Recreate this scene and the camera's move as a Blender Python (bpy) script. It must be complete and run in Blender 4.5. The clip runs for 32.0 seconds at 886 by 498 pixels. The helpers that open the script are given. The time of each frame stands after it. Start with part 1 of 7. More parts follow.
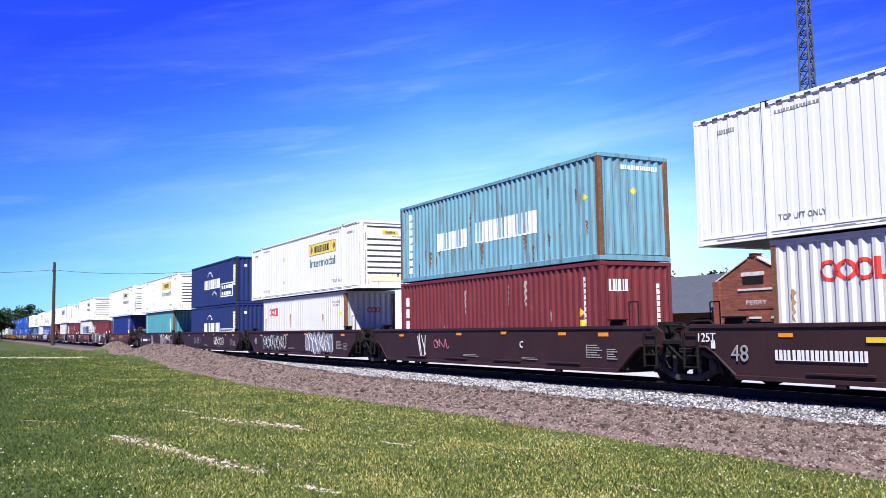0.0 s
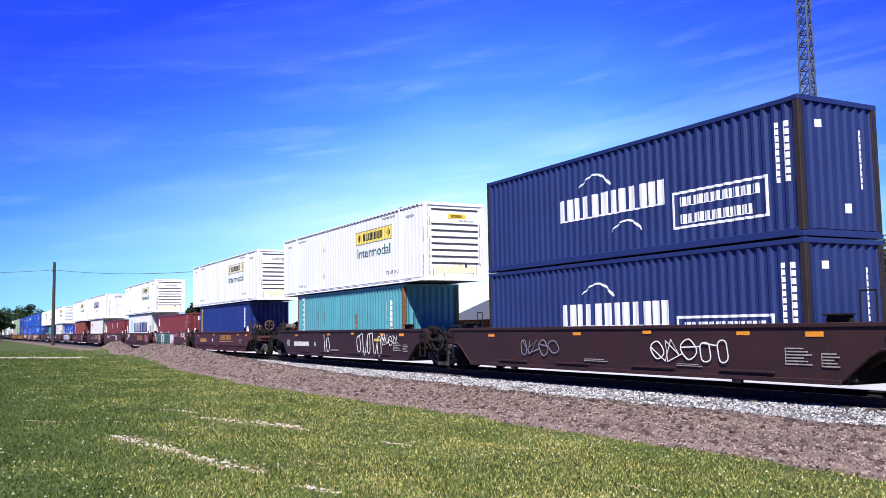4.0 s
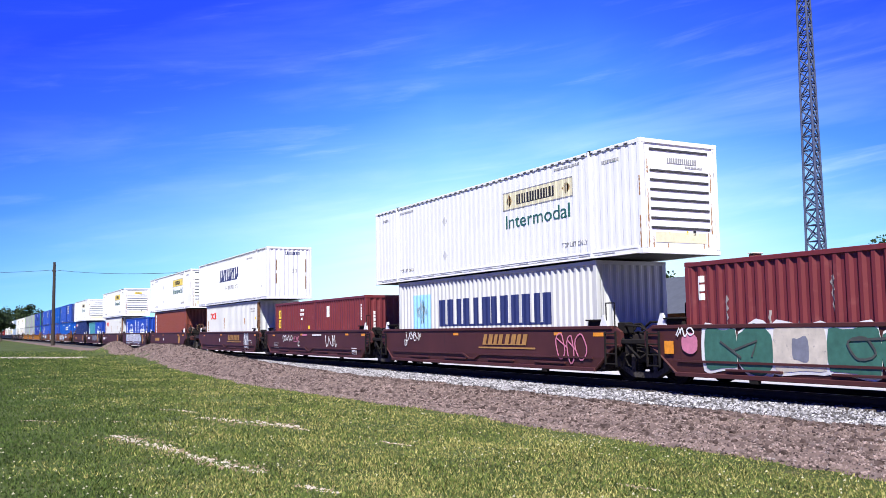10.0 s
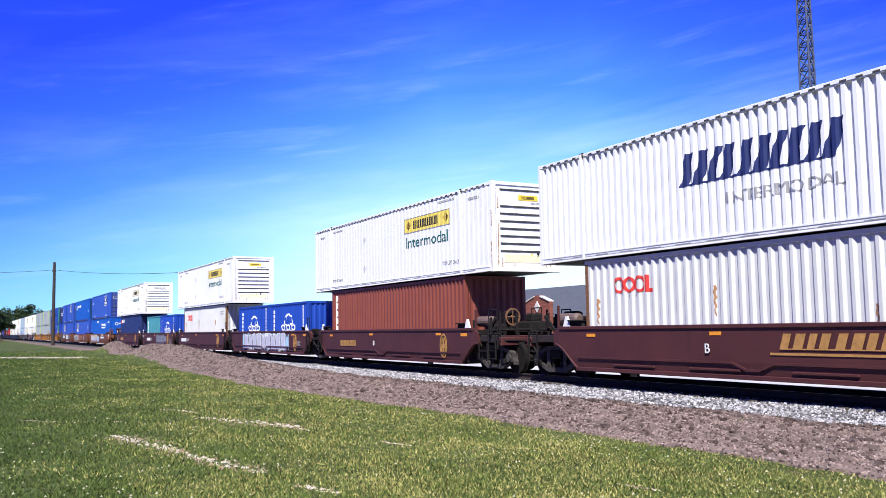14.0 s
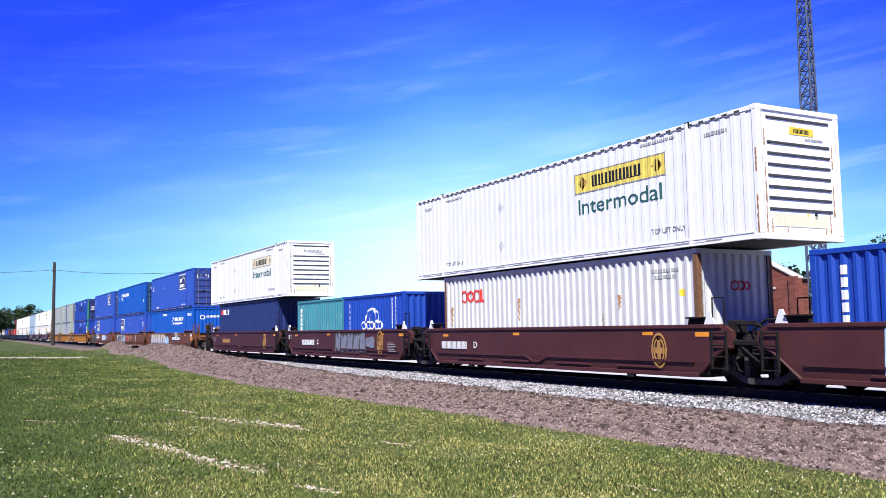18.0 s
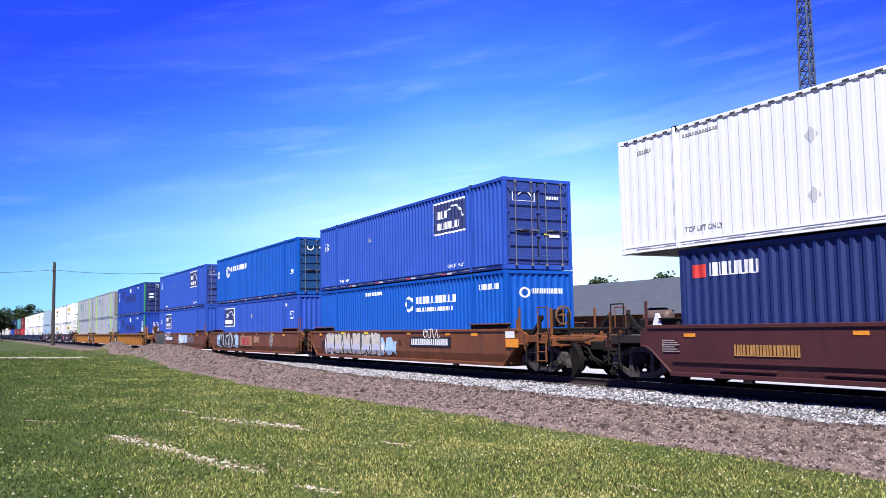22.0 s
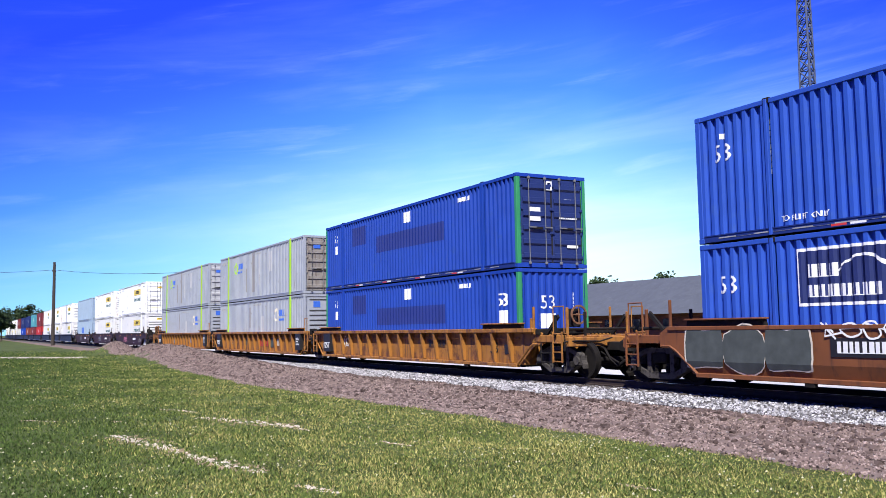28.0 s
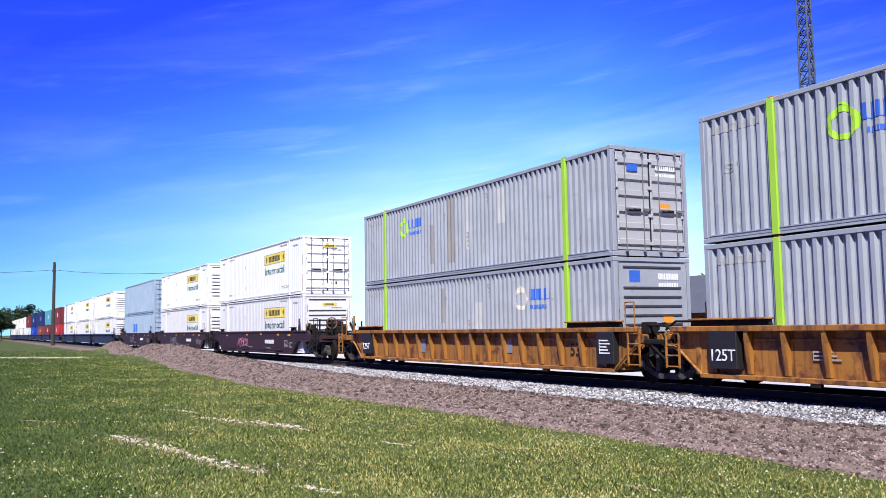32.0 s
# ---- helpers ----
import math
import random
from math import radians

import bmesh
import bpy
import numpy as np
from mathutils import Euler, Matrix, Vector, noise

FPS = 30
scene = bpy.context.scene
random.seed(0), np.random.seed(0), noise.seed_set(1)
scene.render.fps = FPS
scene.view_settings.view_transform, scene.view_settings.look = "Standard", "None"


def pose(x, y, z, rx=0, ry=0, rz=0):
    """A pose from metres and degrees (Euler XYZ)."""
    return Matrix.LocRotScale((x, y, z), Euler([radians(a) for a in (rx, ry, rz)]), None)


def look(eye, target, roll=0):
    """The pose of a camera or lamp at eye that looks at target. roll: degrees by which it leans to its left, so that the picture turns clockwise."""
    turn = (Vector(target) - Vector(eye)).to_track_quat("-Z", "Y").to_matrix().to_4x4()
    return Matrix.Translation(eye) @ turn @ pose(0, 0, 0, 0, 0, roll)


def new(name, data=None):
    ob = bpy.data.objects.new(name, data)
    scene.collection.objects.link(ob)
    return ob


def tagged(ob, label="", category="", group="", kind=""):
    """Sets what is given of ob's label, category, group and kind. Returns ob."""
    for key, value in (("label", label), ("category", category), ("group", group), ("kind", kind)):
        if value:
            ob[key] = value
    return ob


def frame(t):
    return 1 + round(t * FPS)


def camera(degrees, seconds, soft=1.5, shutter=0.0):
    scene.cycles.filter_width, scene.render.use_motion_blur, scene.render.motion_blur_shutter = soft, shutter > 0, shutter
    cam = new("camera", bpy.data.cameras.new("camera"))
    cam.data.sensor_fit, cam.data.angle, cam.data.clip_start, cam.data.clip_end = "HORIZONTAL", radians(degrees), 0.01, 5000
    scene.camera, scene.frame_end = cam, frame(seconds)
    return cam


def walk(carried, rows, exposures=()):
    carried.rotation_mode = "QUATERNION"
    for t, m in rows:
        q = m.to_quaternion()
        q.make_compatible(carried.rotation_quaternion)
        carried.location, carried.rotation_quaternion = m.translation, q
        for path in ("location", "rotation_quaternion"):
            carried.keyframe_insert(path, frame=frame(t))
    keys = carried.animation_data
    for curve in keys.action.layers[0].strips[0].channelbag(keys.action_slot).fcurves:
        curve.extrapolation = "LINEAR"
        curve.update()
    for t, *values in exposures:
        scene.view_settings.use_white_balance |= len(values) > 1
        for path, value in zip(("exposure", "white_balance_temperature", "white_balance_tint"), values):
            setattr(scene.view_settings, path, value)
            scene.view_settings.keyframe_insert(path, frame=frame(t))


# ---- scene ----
# Axes: x runs along the track (the train moves towards +x), y across it, z = 0 at the rail head.
TRACK_Y = 15.97
EYE = Vector((0, 0, 1.43))
VIEW = look(EYE, EYE + Vector((-0.87688, 0.47249, 0.08846)) * 20, -0.906)
cam = camera(52.94, 32.0, soft=0.8, shutter=0.0)
walk(cam, [(0.0, VIEW), (32.0, VIEW)], exposures=[(0.0, 0.68, 6200, 10), (32.0, 0.68, 6200, 10)])

# ---- daylight ----
SUN_TO = Vector((1.32, -1.0, 2.05)).normalized()
world = bpy.data.worlds.new("sky")
scene.world = world
world.use_nodes = True
wn, wl = world.node_tree.nodes, world.node_tree.links
wn.clear()
sky = wn.new("ShaderNodeTexSky")
sky.sky_type, sky.sun_disc = "NISHITA", False
sky.sun_elevation = math.asin(SUN_TO.z)
sky.sun_rotation = math.atan2(SUN_TO.x, SUN_TO.y)
sky.air_density, sky.dust_density, sky.ozone_density, sky.altitude = 1.0, 0.6, 6.0, 200
tc = wn.new("ShaderNodeTexCoord")
xyz = wn.new("ShaderNodeSeparateXYZ")
wl.new(tc.outputs["Generated"], xyz.inputs[0])


def reckon(op, a, b=None, c=None):
    """A math node on sockets or numbers; gives its output."""
    n = wn.new("ShaderNodeMath")
    n.operation = op
    for socket, value in zip(n.inputs, (a, b, c)):
        if isinstance(value, (int, float)):
            socket.default_value = value
        elif value is not None:
            wl.new(value, socket)
    return n.outputs[0]


# bearing of the view line, 0 along the track and growing across it, and its height
west = reckon("MULTIPLY", xyz.outputs["X"], -1.0)
bearing = reckon("ARCTAN2", xyz.outputs["Y"], west)
high = xyz.outputs["Z"]


def cirrus(along, across, slant, seed, lo, hi, top):
    """Thin cloud drawn out along the sky, its streaks rising by slant across the track."""
    rise = reckon("MULTIPLY_ADD", bearing, -slant, high)
    co = wn.new("ShaderNodeCombineXYZ")
    wl.new(reckon("MULTIPLY", bearing, along), co.inputs[0])
    wl.new(reckon("MULTIPLY", rise, across), co.inputs[1])
    co.inputs[2].default_value = seed
    n = wn.new("ShaderNodeTexNoise")
    n.inputs["Scale"].default_value, n.inputs["Detail"].default_value, n.inputs["Roughness"].default_value = 1.0, 6, 0.58
    n.inputs["Distortion"].default_value = 0.35
    wl.new(co.outputs[0], n.inputs["Vector"])
    r = wn.new("ShaderNodeMapRange")
    r.interpolation_type = "SMOOTHSTEP"
    for key, value in (("From Min", lo), ("From Max", hi), ("To Min", 0.0), ("To Max", top)):
        r.inputs[key].default_value = value
    wl.new(n.outputs["Fac"], r.inputs["Value"])
    return r.outputs["Result"]


def bank(at, wide, height, tall, top):
    """A soft bank of bright haze about a bearing and a height."""
    a = reckon("POWER", reckon("ABSOLUTE", reckon("DIVIDE", reckon("SUBTRACT", bearing, at), wide)), 2.0)
    b = reckon("POWER", reckon("ABSOLUTE", reckon("DIVIDE", reckon("SUBTRACT", high, height), tall)), 2.0)
    return reckon("MULTIPLY", reckon("EXPONENT", reckon("MULTIPLY", reckon("ADD", a, b), -1.0)), top)


# streaks are strongest low down and fade out overhead
low_down = reckon("SUBTRACT", 1.0, reckon("MULTIPLY", reckon("ABSOLUTE", reckon("SUBTRACT", high, 0.13)), 3.2))
low_down = reckon("MAXIMUM", low_down, 0.15)
low_down = reckon("MULTIPLY", low_down, reckon("MINIMUM", reckon("MULTIPLY_ADD", bearing, 1.3, 0.35), 1.0))
veil = reckon("MULTIPLY", reckon("ADD", cirrus(2.6, 17.0, 0.10, 3.7, 0.44, 0.80, 0.20), cirrus(5.0, 42.0, 0.13, 9.1, 0.53, 0.80, 0.20)), low_down)
glare = reckon("MULTIPLY", bank(0.57, 0.24, 0.075, 0.080, 0.62), reckon("ADD", 0.75, cirrus(2.2, 26.0, 0.12, 14.2, 0.35, 0.70, 0.45)))
cloud = reckon("MINIMUM", reckon("ADD", veil, glare), 0.9)
# the low sky whitens, most of all across the track; higher up and to both sides it deepens to a violet blue
toward = reckon("MAXIMUM", reckon("MULTIPLY_ADD", bearing, -0.30, 0.138), -0.010)
away = reckon("MAXIMUM", reckon("MULTIPLY_ADD", bearing, 0.28, -0.185), 0.0)
lift = reckon("ADD", high, reckon("ADD", toward, away))
depth_of_blue = wn.new("ShaderNodeValToRGB")
ramp_stops = ((0.0, (0.70, 0.91, 0.93)), (0.06, (0.50, 0.80, 0.90)), (0.15, (0.215, 0.51, 0.80)), (0.25, (0.064, 0.22, 0.74)), (0.33, (0.031, 0.106, 0.72)), (0.41, (0.015, 0.050, 0.64)), (1.0, (0.010, 0.030, 0.34)))
els = depth_of_blue.color_ramp.elements
while len(els) < len(ramp_stops):
    els.new(0.5)
for el, (at, c) in zip(els, ramp_stops):
    el.position, el.color = at, (*c, 1)
scale_up = wn.new("ShaderNodeVectorMath")
scale_up.operation = "SCALE"
scale_up.inputs["Scale"].default_value = 20.0
hx = wn.new("ShaderNodeMix")
hx.data_type = "RGBA"
hx.inputs[0].default_value = 0.93
mx = wn.new("ShaderNodeMix")
mx.data_type = "RGBA"
mx.inputs[7].default_value = (14.5, 17.2, 18.5, 1)
bg = wn.new("ShaderNodeBackground")
bg.inputs["Strength"].default_value = 0.05
wo = wn.new("ShaderNodeOutputWorld")
wl.new(lift, depth_of_blue.inputs["Fac"])
wl.new(depth_of_blue.outputs["Color"], scale_up.inputs[0])
wl.new(sky.outputs["Color"], hx.inputs[6])
wl.new(scale_up.outputs[0], hx.inputs[7])
wl.new(cloud, mx.inputs[0])
wl.new(hx.outputs[2], mx.inputs[6])
wl.new(mx.outputs[2], bg.inputs["Color"])
wl.new(bg.outputs["Background"], wo.inputs["Surface"])
sun = new("sun", bpy.data.lights.new("sun", "SUN"))
sun.data.energy, sun.data.angle, sun.data.color = 5.0, radians(0.53), (1.0, 0.96, 0.89)
sun.matrix_world = look(SUN_TO * 60, (0, 0, 0))

# ---- materials ----
MATS = {}


def mat(name, color, rough=0.6, metal=0.0, vary=0.12, scale=3.0, stretch=(1, 1, 1), second=None, cover=0.5,
        soft=0.12, bump=0.0, bump_scale=40.0, spec=0.5, streak=None, streak_cover=0.62, jitter=0.0, islands=None):
    """A procedural surface: base colour, broad variation, a second colour in patches, streaks and fine relief."""
    if name in MATS:
        return MATS[name]
    m = bpy.data.materials.new(name)
    m.use_nodes = True
    n, l = m.node_tree.nodes, m.node_tree.links
    b = n["Principled BSDF"]
    b.inputs["Roughness"].default_value, b.inputs["Metallic"].default_value = rough, metal
    b.inputs["Specular IOR Level"].default_value = spec
    co = n.new("ShaderNodeTexCoord")
    mp = n.new("ShaderNodeMapping")
    mp.inputs["Scale"].default_value = stretch
    l.new(co.outputs["Object"], mp.inputs["Vector"])

    def noise_tex(s, detail, source, rgh=0.55):
        t = n.new("ShaderNodeTexNoise")
        t.inputs["Scale"].default_value, t.inputs["Detail"].default_value = s, detail
        t.inputs["Roughness"].default_value = rgh
        l.new(source, t.inputs["Vector"])
        return t.outputs["Fac"]

    def ramp(fac, lo, hi, top=1.0):
        r = n.new("ShaderNodeMapRange")
        r.inputs["From Min"].default_value, r.inputs["From Max"].default_value = lo, hi
        r.inputs["To Min"].default_value, r.inputs["To Max"].default_value = 0.0, top
        l.new(fac, r.inputs["Value"])
        return r.outputs["Result"]

    def blend(fac, a, c):
        x = n.new("ShaderNodeMix")
        x.data_type = "RGBA"
        l.new(fac, x.inputs[0])
        for socket, value in ((x.inputs[6], a), (x.inputs[7], c)):
            if isinstance(value, tuple):
                socket.default_value = value
            else:
                l.new(value, socket)
        return x.outputs[2]

    dark = tuple(c * (1 - vary) for c in color[:3]) + (1,)
    light = tuple(min(1, c * (1 + vary)) for c in color[:3]) + (1,)
    out = blend(ramp(noise_tex(scale, 5, mp.outputs["Vector"]), 0.3, 0.7), dark, light)
    if second:
        out = blend(ramp(noise_tex(scale * 2.3, 6, mp.outputs["Vector"], 0.65), cover, cover + soft), out, (*second[:3], 1))
    if streak:
        ms = n.new("ShaderNodeMapping")
        ms.inputs["Scale"].default_value, ms.inputs["Location"].default_value = (5.5, 5.5, 0.35), (3.1, 1.7, 0.4)
        l.new(co.outputs["Object"], ms.inputs["Vector"])
        out = blend(ramp(noise_tex(1.3, 6, ms.outputs["Vector"], 0.6), streak_cover, streak_cover + 0.16, 0.75), out, (*streak[:3], 1))
    if jitter:
        oi = n.new("ShaderNodeObjectInfo")
        hv = n.new("ShaderNodeHueSaturation")
        l.new(ramp(oi.outputs["Random"], 0, 1, 1), hv.inputs["Fac"])
        hv.inputs["Value"].default_value = 1 + jitter
        l.new(out, hv.inputs["Color"])
        out = hv.outputs["Color"]
    if islands:
        gi = n.new("ShaderNodeNewGeometry")
        out = blend(ramp(gi.outputs["Random Per Island"], 0.0, 1.0, 1.0), out, (*islands[:3], 1))
    l.new(out, b.inputs["Base Color"])
    if bump:
        bp = n.new("ShaderNodeBump")
        bp.inputs["Strength"].default_value, bp.inputs["Distance"].default_value = bump, 0.02
        l.new(noise_tex(bump_scale, 4, co.outputs["Object"]), bp.inputs["Height"])
        l.new(bp.outputs["Normal"], b.inputs["Normal"])
    MATS[name] = m
    return m


def paint(name, color, rust=(0.16, 0.07, 0.035), wear=0.64, rough=0.5, vary=0.10, second=None, cover=0.55):
    return mat(name, color, rough=rough, vary=vary, scale=0.9, second=second, cover=cover, streak=rust, streak_cover=wear, bump=0.08, bump_scale=9, spec=0.4)


WHITE = paint("white_paint", (0.90, 0.90, 0.87), (0.42, 0.34, 0.24), 0.70, vary=0.04)
OFFWHITE = paint("off_white_paint", (0.82, 0.82, 0.80), (0.36, 0.27, 0.19), 0.66, vary=0.05)
CREAM = paint("aged_white_paint", (0.74, 0.73, 0.69), (0.33, 0.22, 0.13), 0.66, vary=0.05)
GREYWHITE = paint("light_grey_paint", (0.62, 0.62, 0.60), (0.30, 0.24, 0.18), 0.66, vary=0.06)
SILVER = paint("silver_grey_paint", (0.325, 0.345, 0.385), (0.19, 0.185, 0.185), 0.60, second=(0.275, 0.285, 0.305), cover=0.58)
BLUEGREY = paint("blue_grey_paint", (0.33, 0.42, 0.52), (0.26, 0.28, 0.30), 0.66)
PALETEAL = paint("faded_pale_teal_paint", (0.172, 0.365, 0.44), (0.14, 0.07, 0.04), 0.52, second=(0.19, 0.35, 0.41), cover=0.54)
TEALBLUE = paint("weathered_teal_paint", (0.060, 0.26, 0.31), (0.10, 0.07, 0.05), 0.55, second=(0.11, 0.31, 0.36), cover=0.55)
TEAL = paint("teal_paint", (0.085, 0.30, 0.345), (0.10, 0.12, 0.10), 0.66)
MAROON = paint("maroon_paint", (0.165, 0.029, 0.032), (0.08, 0.031, 0.028), 0.60, second=(0.20, 0.050, 0.050), cover=0.57)
REDBROWN = paint("red_oxide_paint", (0.21, 0.055, 0.035), (0.11, 0.05, 0.03), 0.64)
NAVY = paint("navy_paint", (0.017, 0.031, 0.125), (0.03, 0.03, 0.05), 0.66)
DENIM = paint("denim_blue_paint", (0.026, 0.080, 0.42), (0.03, 0.05, 0.15), 0.64, second=(0.035, 0.09, 0.38), cover=0.55)
ROYAL = paint("royal_blue_paint", (0.014, 0.060, 0.38), (0.04, 0.05, 0.10), 0.68)
AZURE = paint("azure_blue_paint", (0.004, 0.085, 0.43), (0.02, 0.06, 0.17), 0.64, second=(0.010, 0.098, 0.43), cover=0.56)
INDIGO = paint("indigo_paint", (0.013, 0.030, 0.165), (0.02, 0.03, 0.07), 0.68)
COBALT = paint("cobalt_blue_paint", (0.012, 0.050, 0.33), (0.02, 0.035, 0.11), 0.62, second=(0.016, 0.055, 0.28), cover=0.56)
GREEN = paint("green_paint", (0.04, 0.26, 0.10), (0.05, 0.12, 0.06), 0.70)
LIME = paint("lime_paint", (0.36, 0.62, 0.05), (0.20, 0.30, 0.08), 0.72)
REDPAINT = paint("red_paint", (0.42, 0.03, 0.03), (0.2, 0.04, 0.03), 0.7)
DARKBROWNCAR = paint("dark_brown_steel_paint", (0.036, 0.0145, 0.013), (0.020, 0.011, 0.010), 0.56, rough=0.62, vary=0.2)
REDCAR = paint("reddish_brown_steel_paint", (0.072, 0.0210, 0.0185), (0.036, 0.015, 0.014), 0.60, rough=0.6, vary=0.16)
ORANGECAR = paint("orange_brown_steel_paint", (0.18, 0.062, 0.019), (0.075, 0.031, 0.017), 0.52, rough=0.6, vary=0.16, second=(0.12, 0.045, 0.018), cover=0.55)
YELLOWCAR = paint("yellow_orange_steel_paint", (0.34, 0.145, 0.026), (0.075, 0.030, 0.018), 0.50, rough=0.6, vary=0.18, second=(0.13, 0.050, 0.020), cover=0.51)
NAVYCAR = paint("navy_steel_paint", (0.02, 0.03, 0.075), (0.03, 0.03, 0.04), 0.62, rough=0.6)
BLACKSTEEL = mat("black_running_gear", (0.013, 0.011, 0.010), rough=0.85, spec=0.2, vary=0.35, scale=6, second=(0.030, 0.019, 0.013), cover=0.58, bump=0.2, bump_scale=30)
WHEELSTEEL = mat("wheel_steel", (0.010, 0.008, 0.007), rough=0.85, spec=0.2, vary=0.3, scale=5, second=(0.026, 0.016, 0.011), cover=0.6)
SIDEFRAME = mat("grimy_cast_side_frame", (0.062, 0.054, 0.048), rough=0.8, spec=0.3, vary=0.35, scale=5, second=(0.015, 0.012, 0.010), cover=0.52, bump=0.3, bump_scale=25)
RESERVOIR = mat("dull_brown_tank_paint", (0.13, 0.085, 0.07), rough=0.6, vary=0.25, scale=5, second=(0.05, 0.03, 0.025), cover=0.58)
PLATFORM_DARK = mat("grimy_brown_platform_steel", (0.020, 0.012, 0.011), rough=0.75, vary=0.3, scale=4, second=(0.045, 0.022, 0.016), cover=0.58)
BRIGHTSTEEL = mat("worn_bright_steel", (0.45, 0.43, 0.41), rough=0.3, metal=0.9, vary=0.1, scale=8)
GREYSTEEL = mat("grey_galvanised_steel", (0.22, 0.22, 0.22), rough=0.55, metal=0.4, vary=0.2, scale=6)
UNDER = mat("dark_underside_steel", (0.022, 0.020, 0.019), rough=0.8, vary=0.3, scale=3)
PRINT_WHITE = mat("white_marking", (0.80, 0.80, 0.78), rough=0.55, vary=0.05, scale=6, second=(0.55, 0.53, 0.5), cover=0.66)
PRINT_BLACK = mat("black_marking", (0.014, 0.013, 0.014), rough=0.55, vary=0.2, scale=6)
PRINT_GREY = mat("grey_marking", (0.30, 0.30, 0.31), rough=0.6, vary=0.2, scale=6)
PRINT_RED = mat("red_marking", (0.62, 0.04, 0.03), rough=0.55, vary=0.12, scale=6)
PRINT_YELLOW = mat("yellow_marking", (0.80, 0.58, 0.04), rough=0.55, vary=0.1, scale=6)
PRINT_ORANGE = mat("orange_reflector", (0.80, 0.30, 0.02), rough=0.45, vary=0.15, scale=9)
PRINT_NAVY = mat("navy_marking", (0.018, 0.028, 0.12), rough=0.55, vary=0.1, scale=6)
PRINT_BLUE = mat("blue_marking", (0.04, 0.13, 0.55), rough=0.55, vary=0.1, scale=6)
PRINT_SKY = mat("light_blue_marking", (0.30, 0.60, 0.80), rough=0.55, vary=0.1, scale=6)
PRINT_TEALGREEN = mat("green_lettering", (0.03, 0.12, 0.10), rough=0.55, vary=0.1, scale=6)
PRINT_FADED = mat("faded_grey_print", (0.34, 0.31, 0.29), rough=0.6, vary=0.3, scale=9, second=(0.12, 0.08, 0.07), cover=0.56)
# Near-black that paints the shade of end ribs; also the roof bow dashes.
RIB_SHADE_AND_DASH = mat("dark_rib_shade_and_dash", (0.045, 0.045, 0.047), rough=0.8, vary=0.2, scale=5)
PRINT_TAN = mat("tan_panel", (0.42, 0.24, 0.12), rough=0.6, vary=0.15, scale=5, second=(0.30, 0.14, 0.06), cover=0.58)
PRINT_GOLD = mat("dull_gold_marking", (0.42, 0.22, 0.06), rough=0.6, vary=0.2, scale=6, second=(0.2, 0.09, 0.04), cover=0.6)
PRINT_PINK = mat("pink_spray_paint", (0.60, 0.20, 0.30), rough=0.7, vary=0.15, scale=6)
SPRAY_GREY = mat("grey_spray_paint", (0.20, 0.21, 0.26), rough=0.7, vary=0.2, scale=5)
SPRAY_GREEN = mat("green_spray_paint", (0.045, 0.15, 0.11), rough=0.7, vary=0.2, scale=5)
SPRAY_SKY = mat("pale_blue_spray_paint", (0.42, 0.62, 0.76), rough=0.7, vary=0.15, scale=5)
# Lilac letter fill, and the shade painted on letters' lower half.
SPRAY_LILAC_SHADE = mat("lilac_spray_paint_and_shade", (0.52, 0.52, 0.62), rough=0.7, vary=0.12, scale=5, second=(0.66, 0.66, 0.72), cover=0.55)
SPRAY_DARK = mat("dark_overpaint", (0.06, 0.07, 0.065), rough=0.8, vary=0.25, scale=3)
RUSTY = mat("rusty_steel", (0.16, 0.075, 0.035), rough=0.85, vary=0.3, scale=8, second=(0.30, 0.14, 0.06), cover=0.55, bump=0.2)
PALE_YELLOW = mat("yellow_panel", (0.86, 0.68, 0.12), rough=0.55, vary=0.1, scale=6, second=(0.80, 0.58, 0.08), cover=0.6)
SPRAY_CREAM = mat("cream_spray_paint", (0.62, 0.56, 0.46), rough=0.7, vary=0.15, scale=4, second=(0.30, 0.27, 0.25), cover=0.6)
GRIMY_DOOR = paint("grimy_grey_brown_door_paint", (0.25, 0.225, 0.20), (0.10, 0.065, 0.045), 0.50, vary=0.22, second=(0.34, 0.33, 0.32), cover=0.55)
DUSTY_DOOR = paint("dusty_blue_door_paint", (0.030, 0.058, 0.24), (0.05, 0.045, 0.06), 0.54, vary=0.2)
TEAL_DOOR = paint("dull_teal_blue_door_paint", (0.010, 0.055, 0.17), (0.04, 0.04, 0.05), 0.54, vary=0.2)
REPAIR = paint("pale_repainted_steel", (0.41, 0.41, 0.42), (0.28, 0.27, 0.26), 0.60)
DULL = paint("dull_dark_grey_steel", (0.25, 0.235, 0.225), (0.15, 0.13, 0.12), 0.54)
STREAK_RUST = mat("thin_rust_streak", (0.36, 0.19, 0.085), rough=0.85, vary=0.3, scale=9, second=(0.20, 0.09, 0.045), cover=0.55)
RUST_ORANGE = mat("rust_orange_casting_paint", (0.36, 0.10, 0.03), rough=0.8, vary=0.3, scale=8, second=(0.18, 0.06, 0.03), cover=0.55)
FADED_PANEL = mat("sun_faded_yellow_panel", (0.80, 0.74, 0.50), rough=0.6, vary=0.1, scale=6, second=(0.78, 0.68, 0.34), cover=0.56)
DARKBLUE_PATCH = paint("faded_navy_overpaint", (0.013, 0.026, 0.17), (0.02, 0.03, 0.09), 0.66)


